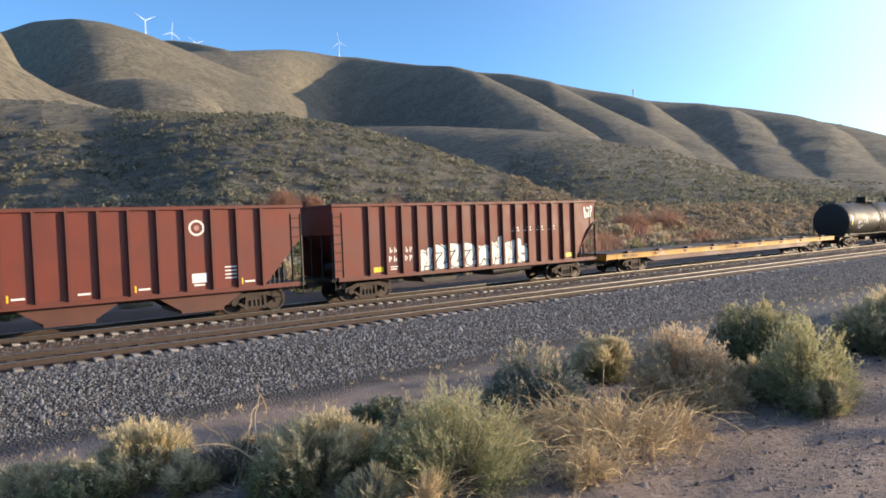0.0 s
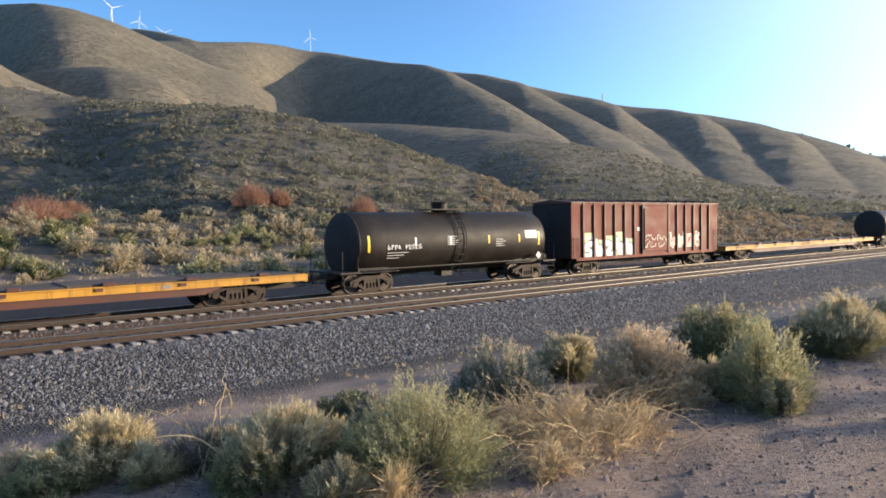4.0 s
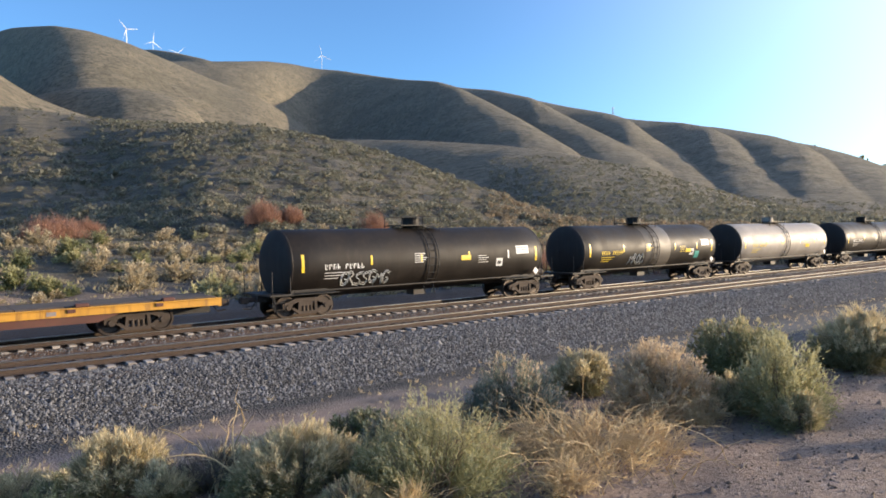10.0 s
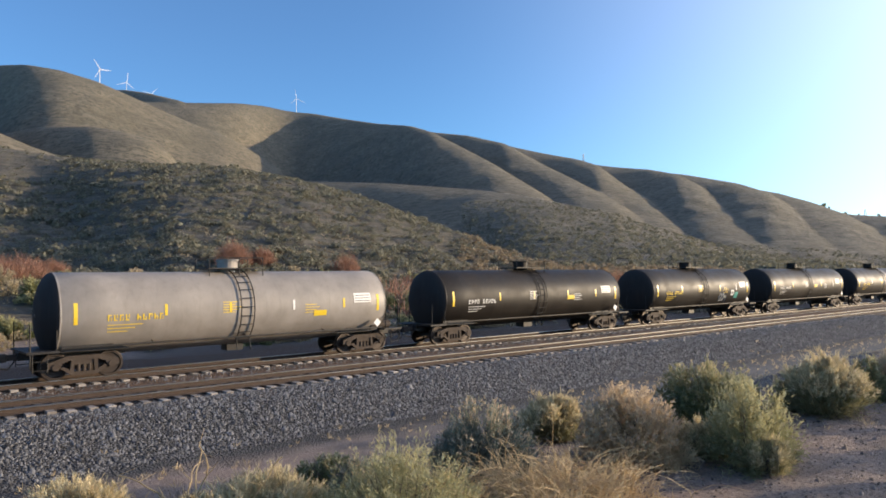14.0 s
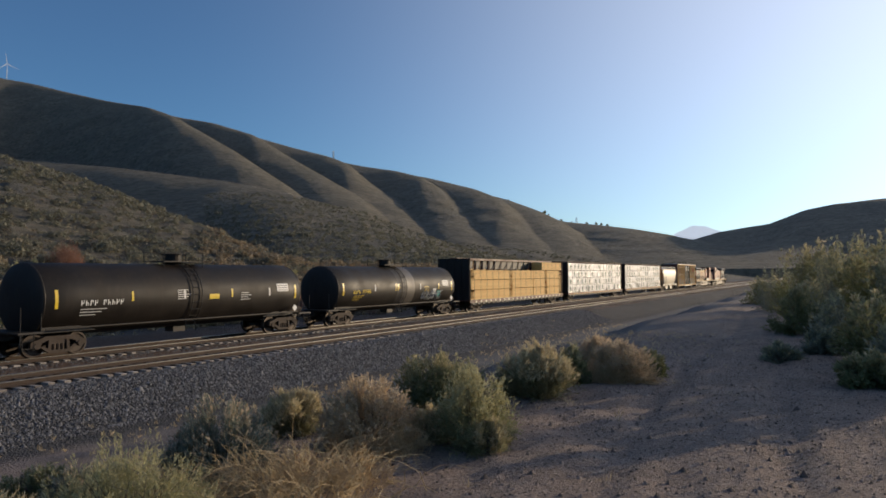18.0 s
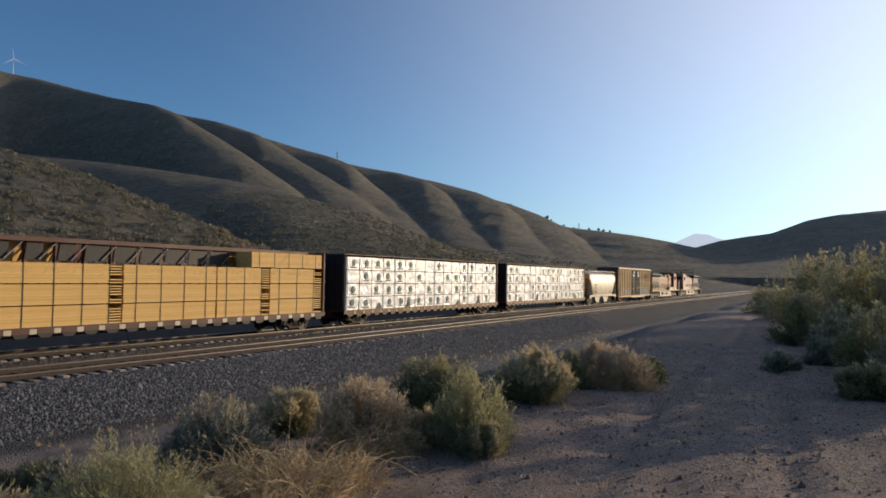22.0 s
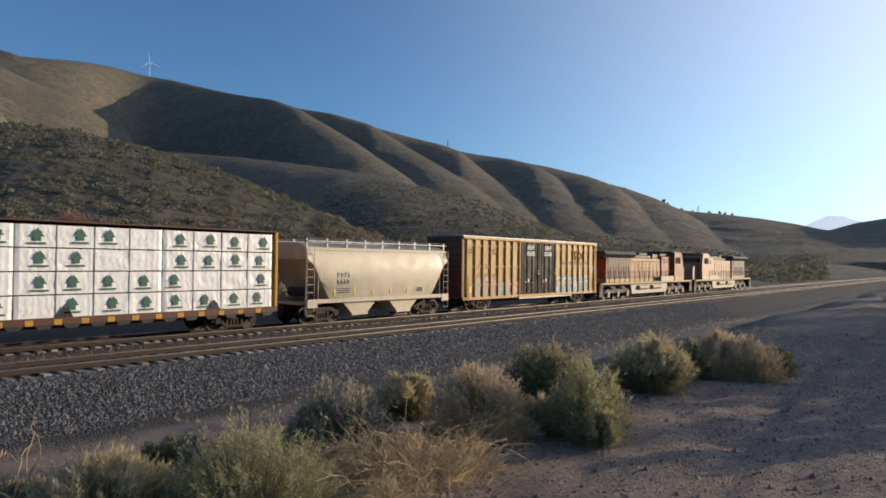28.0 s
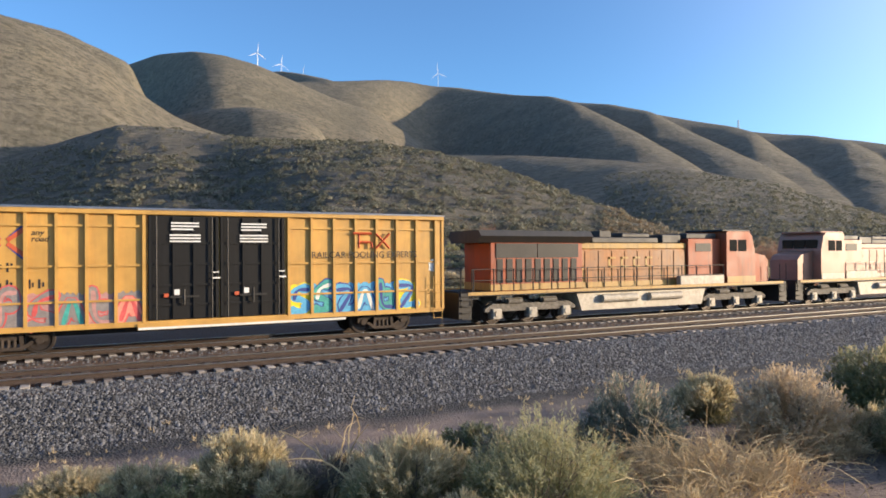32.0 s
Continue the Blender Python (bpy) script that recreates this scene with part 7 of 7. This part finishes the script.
def bush(az, el0, el1, wide, kind, seed):
    x, y, g, r = on_ground(az, el0)
    r = r + r * radians(wide / 2) * 0.4          # the base shows at the near rim
    x, y = r * math.sin(radians(az)), r * math.cos(radians(az))
    g = float(height(x, y))
    h = max(EYE_Z + r * math.tan(radians(el1)) - g, 0.25)
    w, h = (1.42 if kind == "gold" else 1.3) * r * math.tan(radians(wide / 2)), 1.1 * h
    o = thing("bush" if kind != "dry" else "dry_weed", *WORDS[kind], "bushes on the bank", pose(x, y, g - 0.02, 0, 0, seed * 47 % 360))
    if kind == "dry":
        child("stalk_tangle", tangle_mesh(w, h, int(90 + 150 * min(1.0, w)), seed), o)
        leaf, _ = shrub_meshes(int(130 * (0.6 + w)), 7, w * 0.95, w * 0.8, h * 0.8, LEAF["dry"], None, seed, 0.11, 0.0024, 0.35)
        child("stalk_tuft", leaf, o)
        return
    if kind == "twig":
        child("woody_stem", stems_mesh(w, w * 0.9, h, 130, seed, 0.005), o)
        return
    leaf_m, tip_m, ln, wd, stray = STYLE[kind]
    size = min(2.2, max(0.45, w * (w + h) * 2.2))
    near = min(1.25, max(0.75, r / 6.0))
    leaf, head = shrub_meshes(int((950 if kind == "tan" else 500) * size ** 0.75), int(26 / near), w, w * 0.88, h, LEAF[leaf_m], LEAF[tip_m], seed, ln * near, wd * near, stray, {"tan": 11, "gold": 13}.get(kind, 7), 0.3 if kind == "gold" else 0.02)
    child("foliage", leaf, o)
    if head:
        tagged(child("seed_head_spray", head, o, None, "pale dry seed heads"), kind="stuff")
    child("woody_stem", stems_mesh(w * 0.8, w * 0.7, h * 0.8, 30, seed, 0.006), o)


for i, row in enumerate(BUSHES):
    bush(*row, seed=i + 3)


def dead_branch(az, el, seed):
    x, y, g, r = on_ground(az, el)
    o = thing("dead_branch", "bare forked dead branch among the bushes", "branch", "", pose(x, y, g))
    rng = random.Random(seed)
    bm = bmesh.new()
    for k in range(3):
        p, d = Vector((0, 0, 0)), Vector((rng.uniform(-0.5, 0.6), rng.uniform(-0.3, 0.3), 0.8)).normalized()
        th = 0.011
        for s in range(9):
            q = p + d * 0.075
            bar(bm, p, q, th, 5, th * 0.88)
            if s > 2 and rng.random() < 0.6:
                bar(bm, q, q + Vector((rng.uniform(-0.12, 0.12), rng.uniform(-0.08, 0.08), rng.uniform(0.0, 0.1))), th * 0.6, 4, th * 0.2)
            p, th = q, th * 0.88
            d = (d + Vector((rng.uniform(-0.35, 0.35), rng.uniform(-0.2, 0.2), -0.12))).normalized()
    part("branch_wood", bm, LEAF["dry"], o)


dead_branch(20.0, -18.6, 5)
dead_branch(23.0, -19.2, 8)

# low grass and litter on the bank
def scatter(name, count, area, size, mat, label, seed, blades=9, length=1.0, width=0.05, up=0.4, category="grass"):
    """Small clumps over the ground, all in one object."""
    rng = np.random.RandomState(seed)
    x, y, s = area(rng, count)
    z = height(x, y)
    keep = np.isfinite(z)
    x, y, z, s = x[keep], y[keep], z[keep], (s * size * rng.uniform(0.6, 1.4, len(s)))[keep]
    n = len(x)
    az, el = rng.uniform(0, 6.283, (n, blades)), np.arcsin(rng.uniform(0.05, 1, (n, blades)))
    d = np.stack([np.cos(az) * np.cos(el), np.sin(az) * np.cos(el), np.sin(el)], -1)
    c = np.stack([x, y, z], -1)[:, None] + d * (s[:, None, None] * np.array([0.55, 0.55, 0.45]) * rng.uniform(0.3, 1.0, (n, blades, 1)))
    dirn = d * (1 - up) + np.array([0, 0, up]) + rng.normal(0, 0.25, d.shape)
    side = np.cross(dirn, rng.normal(0, 1, d.shape))
    side /= np.linalg.norm(side, axis=-1, keepdims=True)
    ln = s[:, None, None] * 0.5 * length * rng.uniform(0.6, 1.3, (n, blades, 1))
    w = s[:, None, None] * width * rng.uniform(0.6, 1.4, (n, blades, 1))
    a, b = c - side * w, c + side * w
    m1, m2 = c + dirn * ln * 0.6 - side * w * 1.1, c + dirn * ln * 0.6 + side * w * 1.1
    t = c + dirn * ln
    P = np.stack([a, b, m2, m1, t], 2).reshape(-1, 3)
    q = np.arange(n * blades)[:, None] * 5
    tris = np.concatenate([q + np.array([[0, 1, 2]]), q + np.array([[0, 2, 3]]), q + np.array([[3, 2, 4]])], 1).reshape(-1, 3)
    me = bpy.data.meshes.new(name)
    me.vertices.add(len(P))
    me.vertices.foreach_set("co", P.ravel())
    me.loops.add(tris.size)
    me.loops.foreach_set("vertex_index", tris.ravel().astype(np.int32))
    me.polygons.add(len(tris))
    me.polygons.foreach_set("loop_start", np.arange(0, tris.size, 3, dtype=np.int32))
    me.update(calc_edges=True)
    me.materials.append(mat)
    return tagged(new(name, me), label, category, kind="stuff")


def domes(name, count, area, size, mat, label, seed, leaves=24, leaf=(0.14, 0.3), category="brush"):
    """Low rounded bushes over the ground, all in one object: broad leaves that lie round each dome."""
    rng = np.random.RandomState(seed)
    x, y, s = area(rng, count)
    keep = np.isfinite(y)
    x, y, s = x[keep], y[keep], (s * size * rng.lognormal(0, 0.3, len(s)))[keep]
    n = len(x)
    c = np.stack([x, y, height(x, y)], -1)[:, None]
    az, el = rng.uniform(0, 6.283, (n, leaves)), np.arcsin(rng.uniform(-0.05, 1, (n, leaves)))
    d = np.stack([np.cos(az) * np.cos(el), np.sin(az) * np.cos(el), np.sin(el)], -1)
    flat = np.array([0.62, 0.62, 0.52])
    p = c + d * flat * (s[:, None] * rng.uniform(0.6, 1.08, (n, leaves)))[..., None]
    facing = unit(d + rng.normal(0, 0.55, d.shape))
    a = unit(np.cross(facing, rng.normal(0, 1, d.shape)))
    b = np.cross(facing, a)
    k = (s[:, None] * rng.uniform(*leaf, (n, leaves)))[..., None]
    q = np.stack([p - a * k, p - b * k * 0.7, p + a * k, p + b * k * 0.7], 2).reshape(-1, 4, 3)
    return tagged(new(name, quads_mesh(name, q, mat)), label, category, kind="stuff")


def bank(rng, n):
    x = rng.uniform(-3, 20, n)
    y = rng.normal(5.6, 1.6, n)
    return x, y, np.ones(n)


def toe(rng, n):
    x = rng.uniform(-12, 60, n)
    y = 16.6 + rng.normal(0, 1.0, n)
    return x, y, np.ones(n)


def fan(a0, a1, r0, r1, power=1.0):
    def area(rng, n):
        a = np.radians(rng.uniform(a0, a1, n))
        r = r0 * (r1 / r0) ** (rng.uniform(0, 1, n) ** power)
        x, y = r * np.sin(a), r * np.cos(a)
        patch = fbm(x, y, 22, 3, 9.0)
        y = np.where(y < 36, np.nan, y)
        high = height(x, np.nan_to_num(y, nan=40.0)) / np.maximum(np.hypot(x, y), 1)
        y = np.where((a < radians(12)) & (high > 0.15) & (rng.uniform(0, 1, n) < 0.85), np.nan, y)
        return x, y, np.clip(1 + 0.45 * patch, 0.35, 1.6)
    return area


scatter("bank_grass", 1300, bank, 0.12, LEAF["dry"], "short dry grass on the dirt bank", 21, 11, 1.1, 0.012, 0.45)
scatter("toe_grass", 500, toe, 0.14, LEAF["dry"], "sparse dry grass below the ballast", 22, 8, 1.3, 0.04, 0.6)
domes("hillside_brush", 3000, fan(-8, 50, 70, 165, 0.9), 1.0, LEAF["hill"], "grey-green sage dotted over the foot of the near hill", 23, 60, (0.07, 0.15))
domes("hillside_brush_above", 6200, fan(-8, 47, 150, 330, 0.8), 1.15, LEAF["hill"], "grey-green sage dotted over the upper near hill", 29, 24, (0.12, 0.24))
domes("hillside_grass", 6000, fan(-8, 52, 60, 300, 0.9), 0.5, LEAF["slope"], "pale dry grass tufts on the hillside", 24, 14, (0.1, 0.24), "grass")
domes("valley_brush", 2600, fan(42, 74, 62, 165, 0.8), 1.1, LEAF["flat"], "tan sagebrush over the valley floor", 25, 50, (0.08, 0.17))
domes("bench_brush", 6500, fan(42, 80, 160, 560, 0.8), 1.5, LEAF["hill"], "sagebrush over the bench behind the valley", 28, 15, (0.14, 0.28))
scatter("valley_grass", 3000, fan(-8, 70, 42, 110, 1.0), 0.5, LEAF["valley"], "dry grass between the valley bushes", 26, 12, 0.6, 0.05, 0.4)

scatter("red_twig_thicket", 170, fan(36, 58, 56, 84, 1.0), 1.5, LEAF["red"], "leafless reddish twig thicket in the valley", 27, 26, 1.2, 0.02, 0.7, "shrub thicket")

# sagebrush behind the track, each a bush of its own
TEMPLATES = []
for i in range(5):
    k = ("valley", "valley", "grey", "valley", "green")[i]
    o = thing("sagebrush", "yellow-green sagebrush behind the track" if k == "valley" else "grey-green sagebrush behind the track", "bush", "sagebrush in the valley")
    child("foliage", shrub_meshes(110, 14, 0.85, 0.78, 0.8, LEAF[k], None, 40 + i, 0.11, 0.026, 0.6)[0], o)
    child("woody_stem", stems_mesh(0.5, 0.5, 0.6, 6, 60 + i, 0.015), o)
    TEMPLATES.append(o)
rng = random.Random(77)
placed = 0
while placed < 300:
    x, y = rng.uniform(-6, 78), 37.5 + 32 * rng.random() ** 1.3
    if math.degrees(math.atan2(x, y)) > 56:
        continue
    t = TEMPLATES[placed % 5]
    z = float(height(x, y))
    s = rng.uniform(0.95, 2.1)
    m = pose(x, y, z - 0.03, 0, 0, rng.uniform(0, 360))
    if placed < 5:
        o = t
        o.matrix_world = m
    else:
        o = copy_thing(t, m)
    o.scale = (s, s, s * rng.uniform(0.8, 1.15))
    placed += 1

for i, (az, r, w, h) in enumerate([(9.4, 74, 2.6, 1.7), (11.5, 78, 1.6, 1.3), (24.0, 78, 1.8, 2.0), (26.2, 80, 1.3, 1.5), (32.7, 80, 1.7, 2.2), (43.0, 76, 1.8, 1.8), (45.5, 62, 3.2, 1.5), (48.6, 64, 3.0, 1.6), (51.5, 88, 2.4, 2.0), (54.0, 92, 2.8, 2.0)]):
    x, y = r * math.sin(radians(az)), r * math.cos(radians(az))
    o = thing("red_willow_shrub", *WORDS["red"], "red shrubs", pose(x, y, float(height(x, y)) - 0.05))
    child("twig_crown", tuft_mesh("twig_crown", 3600, w * 1.25, w, h * 1.3, LEAF["red"], 90 + i, 0.5, 0.014, 0.7, 0.3), o)
    child("woody_stem", stems_mesh(w * 0.8, w * 0.6, h * 0.8, 16, 100 + i, 0.02), o)

# tall brush beside the dirt road, towards the sun
for i, (az, r, w, h) in enumerate([(86.6, 34, 1.9, 2.2), (88.2, 30, 2.0, 2.9), (90.2, 27, 2.0, 2.9), (92.6, 25, 2.0, 3.0), (95.2, 23, 2.0, 3.0), (87.8, 22, 1.3, 1.5), (90.4, 18, 1.3, 1.5), (93.4, 15, 1.3, 1.4), (96.5, 13, 1.4, 1.5),
                                   (85.4, 41, 1.6, 1.7), (89.0, 16.5, 0.6, 0.6), (92.0, 12.0, 0.6, 0.55), (86.2, 15.0, 0.5, 0.4), (98.5, 20, 2.0, 2.8)]):
    x, y = r * math.sin(radians(az)), r * math.cos(radians(az))
    o = thing("bush", "tall dark green brush beside the dirt road" if h > 2 else "dark green sagebrush beside the dirt road", "bush", "bushes by the road", pose(x, y, float(height(x, y)) - 0.05))
    leaf, head = shrub_meshes(int(170 + 90 * h), 22, w, w * 0.8, h, LEAF["green" if i % 2 else "sage"], LEAF["gold" if i % 2 else "pale"], 120 + i, 0.10 + 0.02 * h, 0.014, 0.6)
    child("foliage", leaf, o)
    tagged(child("seed_head_spray", head, o, None, "yellowed shoot tips"), kind="stuff")
    child("woody_stem", stems_mesh(w * 0.8, w * 0.7, h * 0.8, 20, 130 + i, 0.012), o)


# ---- wind turbines and masts on the ridge ----
M_TURBINE = plain("white_turbine_paint", (0.78, 0.78, 0.78), 0.45, 0, 0.05, 0.3, 0.0)
M_MAST = plain("dull_galvanised_steel", (0.3, 0.3, 0.3), 0.6, 0.4, 0.1, 1.0, 0.0)
ROTORS = []


def turbine(az, tall, blade, turn, spin, back=0.0):
    r = skyline(az) + back
    tall, blade = tall * r / 1900, blade * r / 1900
    x, y = r * math.sin(radians(az)), r * math.cos(radians(az))
    o = thing("wind_turbine", "white three-bladed wind turbine on the ridge", "wind turbine", "ridge turbines", pose(x, y, float(height(x, y)) - 2, 0, 0, turn - az))
    bm = bmesh.new()
    bar(bm, (0, 0, 0), (0, 0, tall), 0.75, 16, 0.5)
    part("tower", bm, M_TURBINE, o, smooth=True)
    bm = bmesh.new()
    box(bm, -0.75, 0.75, -1.4, 3.2, tall - 0.2, tall + 1.3, 0.25)
    part("nacelle", bm, M_TURBINE, o)
    hub = bmesh.new()
    bar(hub, (0, 0.5, 0), (0, -1.1, 0), 0.75, 14, 0.3)
    rotor = part("rotor", hub, M_TURBINE, o)
    rotor.matrix_local = pose(0, -1.8, tall + 0.55)
    for k in range(3):
        bm = bmesh.new()
        slab(bm, [(-0.3, 0.4), (0.3, 0.4), (0.8, blade * 0.2), (0.45, blade * 0.6), (0.1, blade), (-0.1, blade), (-0.25, blade * 0.6), (-0.4, blade * 0.2)], -0.15, 0.15)
        child("blade", mesh_of("blade", bm, M_TURBINE), rotor, pose(0, 0, 0, 0, 120 * k, 0))
    ROTORS.append((rotor, tall, spin, az * 37))


for row in ((14.6, 34, 27, 15, 62), (15.1, 24, 27, -30, 55, 120), (16.4, 34, 26, 20, 60, 40), (18.1, 26, 24, 10, 58, 60), (19.6, 20, 24, 25, 64, 120), (21.2, 16, 22, 15, 57, 160), (28.9, 37, 27, 20, 60), (12.0, 8, 22, 20, 60, 150), (76.5, 6, 16, 20, 50, 200)):
    turbine(*row)


def mast(az, tall):
    r = skyline(az) + 5
    x, y = r * math.sin(radians(az)), r * math.cos(radians(az))
    o = thing("lattice_mast", "thin steel lattice mast on the ridge", "mast", "", pose(x, y, float(height(x, y)) - 1))
    bm = bmesh.new()
    for sx, sy in ((-1, -1), (1, -1), (1, 1), (-1, 1)):
        bar(bm, (sx * 1.5, sy * 1.5, 0), (sx * 0.5, sy * 0.5, tall), 0.2, 5)
    for k in range(6):
        z0, z1 = tall * k / 6, tall * (k + 1) / 6
        w0, w1 = 1.5 - 1.0 * k / 6, 1.5 - 1.0 * (k + 1) / 6
        for s in (-1, 1):
            bar(bm, (-w0, s * w0, z0), (w1, s * w1, z1), 0.12, 4)
            bar(bm, (w0, s * w0, z0), (-w1, s * w1, z1), 0.12, 4)
    part("lattice", bm, M_MAST, o)
    bm = bmesh.new()
    for z in (tall * 0.75, tall * 0.92):
        box(bm, -2.6, 2.6, -0.3, 0.3, z, z + 0.4)
    part("cross_arm", bm, M_MAST, o)


mast(51.9, 15)
mast(71.4, 11)


def ridge_tree(az, h, seed):
    r = skyline(az) + 3
    x, y = r * math.sin(radians(az)), r * math.cos(radians(az))
    o = thing("ridge_tree", "dark juniper on the far ridge", "tree", "ridge trees", pose(x, y, float(height(x, y)) - 0.5))
    bm = bmesh.new()
    bar(bm, (0, 0, 0), (0, 0, h * 0.8), 0.5, 6, 0.15)
    part("trunk", bm, M_STEM, o)
    child("crown", tuft_mesh("crown", 500, h * 0.42, h * 0.42, h, LEAF["green"], seed, h * 0.2, 0.16, 0.4, 0.3, 0.0, 6), o)


for i, (az, h) in enumerate([(68.9, 13), (69.2, 8), (70.2, 9), (72.2, 10), (72.9, 13), (73.3, 11), (73.8, 10), (71.0, 7), (66.0, 6)]):
    ridge_tree(az, h * 0.5, 200 + i)


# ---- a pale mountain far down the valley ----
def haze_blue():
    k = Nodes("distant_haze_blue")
    # air haze is put in as pale blue colour plus an even glow
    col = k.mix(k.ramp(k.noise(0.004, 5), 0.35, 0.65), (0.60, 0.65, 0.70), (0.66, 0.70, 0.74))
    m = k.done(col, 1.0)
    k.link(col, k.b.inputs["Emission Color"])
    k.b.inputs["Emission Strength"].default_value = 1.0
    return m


def distant_mountain(az0, az1, peak_az, el, r):
    """A rounded far mountain seen over the valley's end."""
    bm = bmesh.new()
    rings = []
    for i in range(41):
        az = az0 + (az1 - az0) * i / 40
        side = (az - peak_az) / ((az1 - peak_az) if az > peak_az else (peak_az - az0))
        up = max(0.0, 1 - abs(side) ** 1.5) + 0.015 * math.sin(i * 1.3) * (1 - abs(side))
        top = EYE_Z + r * math.tan(radians(el)) * (0.3 + 0.7 * up)
        s, c = math.sin(radians(az)), math.cos(radians(az))
        rings.append([((r - 250) * s, (r - 250) * c, 0.0), ((r - 90) * s, (r - 90) * c, top * 0.7), (r * s, r * c, top), ((r + 400) * s, (r + 400) * c, 0.0)])
    loft(bm, rings)
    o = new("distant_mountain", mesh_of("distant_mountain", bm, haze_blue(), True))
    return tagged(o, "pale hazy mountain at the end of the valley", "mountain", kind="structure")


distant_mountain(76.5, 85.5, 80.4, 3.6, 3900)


# ---- what moves ----
def travelled(t):
    """Metres that the train has rolled since 0 s."""
    return 358.3 * t / 32 - 22.2 * (t / 32) ** 2


def motions():
    times = [float(k) for k in range(33)]
    for car, x in CARS:
        walk(car, [(t, pose(x - travelled(t), TRACK_Y, 0)) for t in times])
    for load, p in LOADS:
        walk(load, [(t, pose(p.x - travelled(t), p.y, p.z)) for t in times])

    for rotor, tall, spin, start in ROTORS:
        walk(rotor, [(t, pose(0, -1.8, tall + 0.55, 0, start + spin * t, 0)) for t in times])


motions()
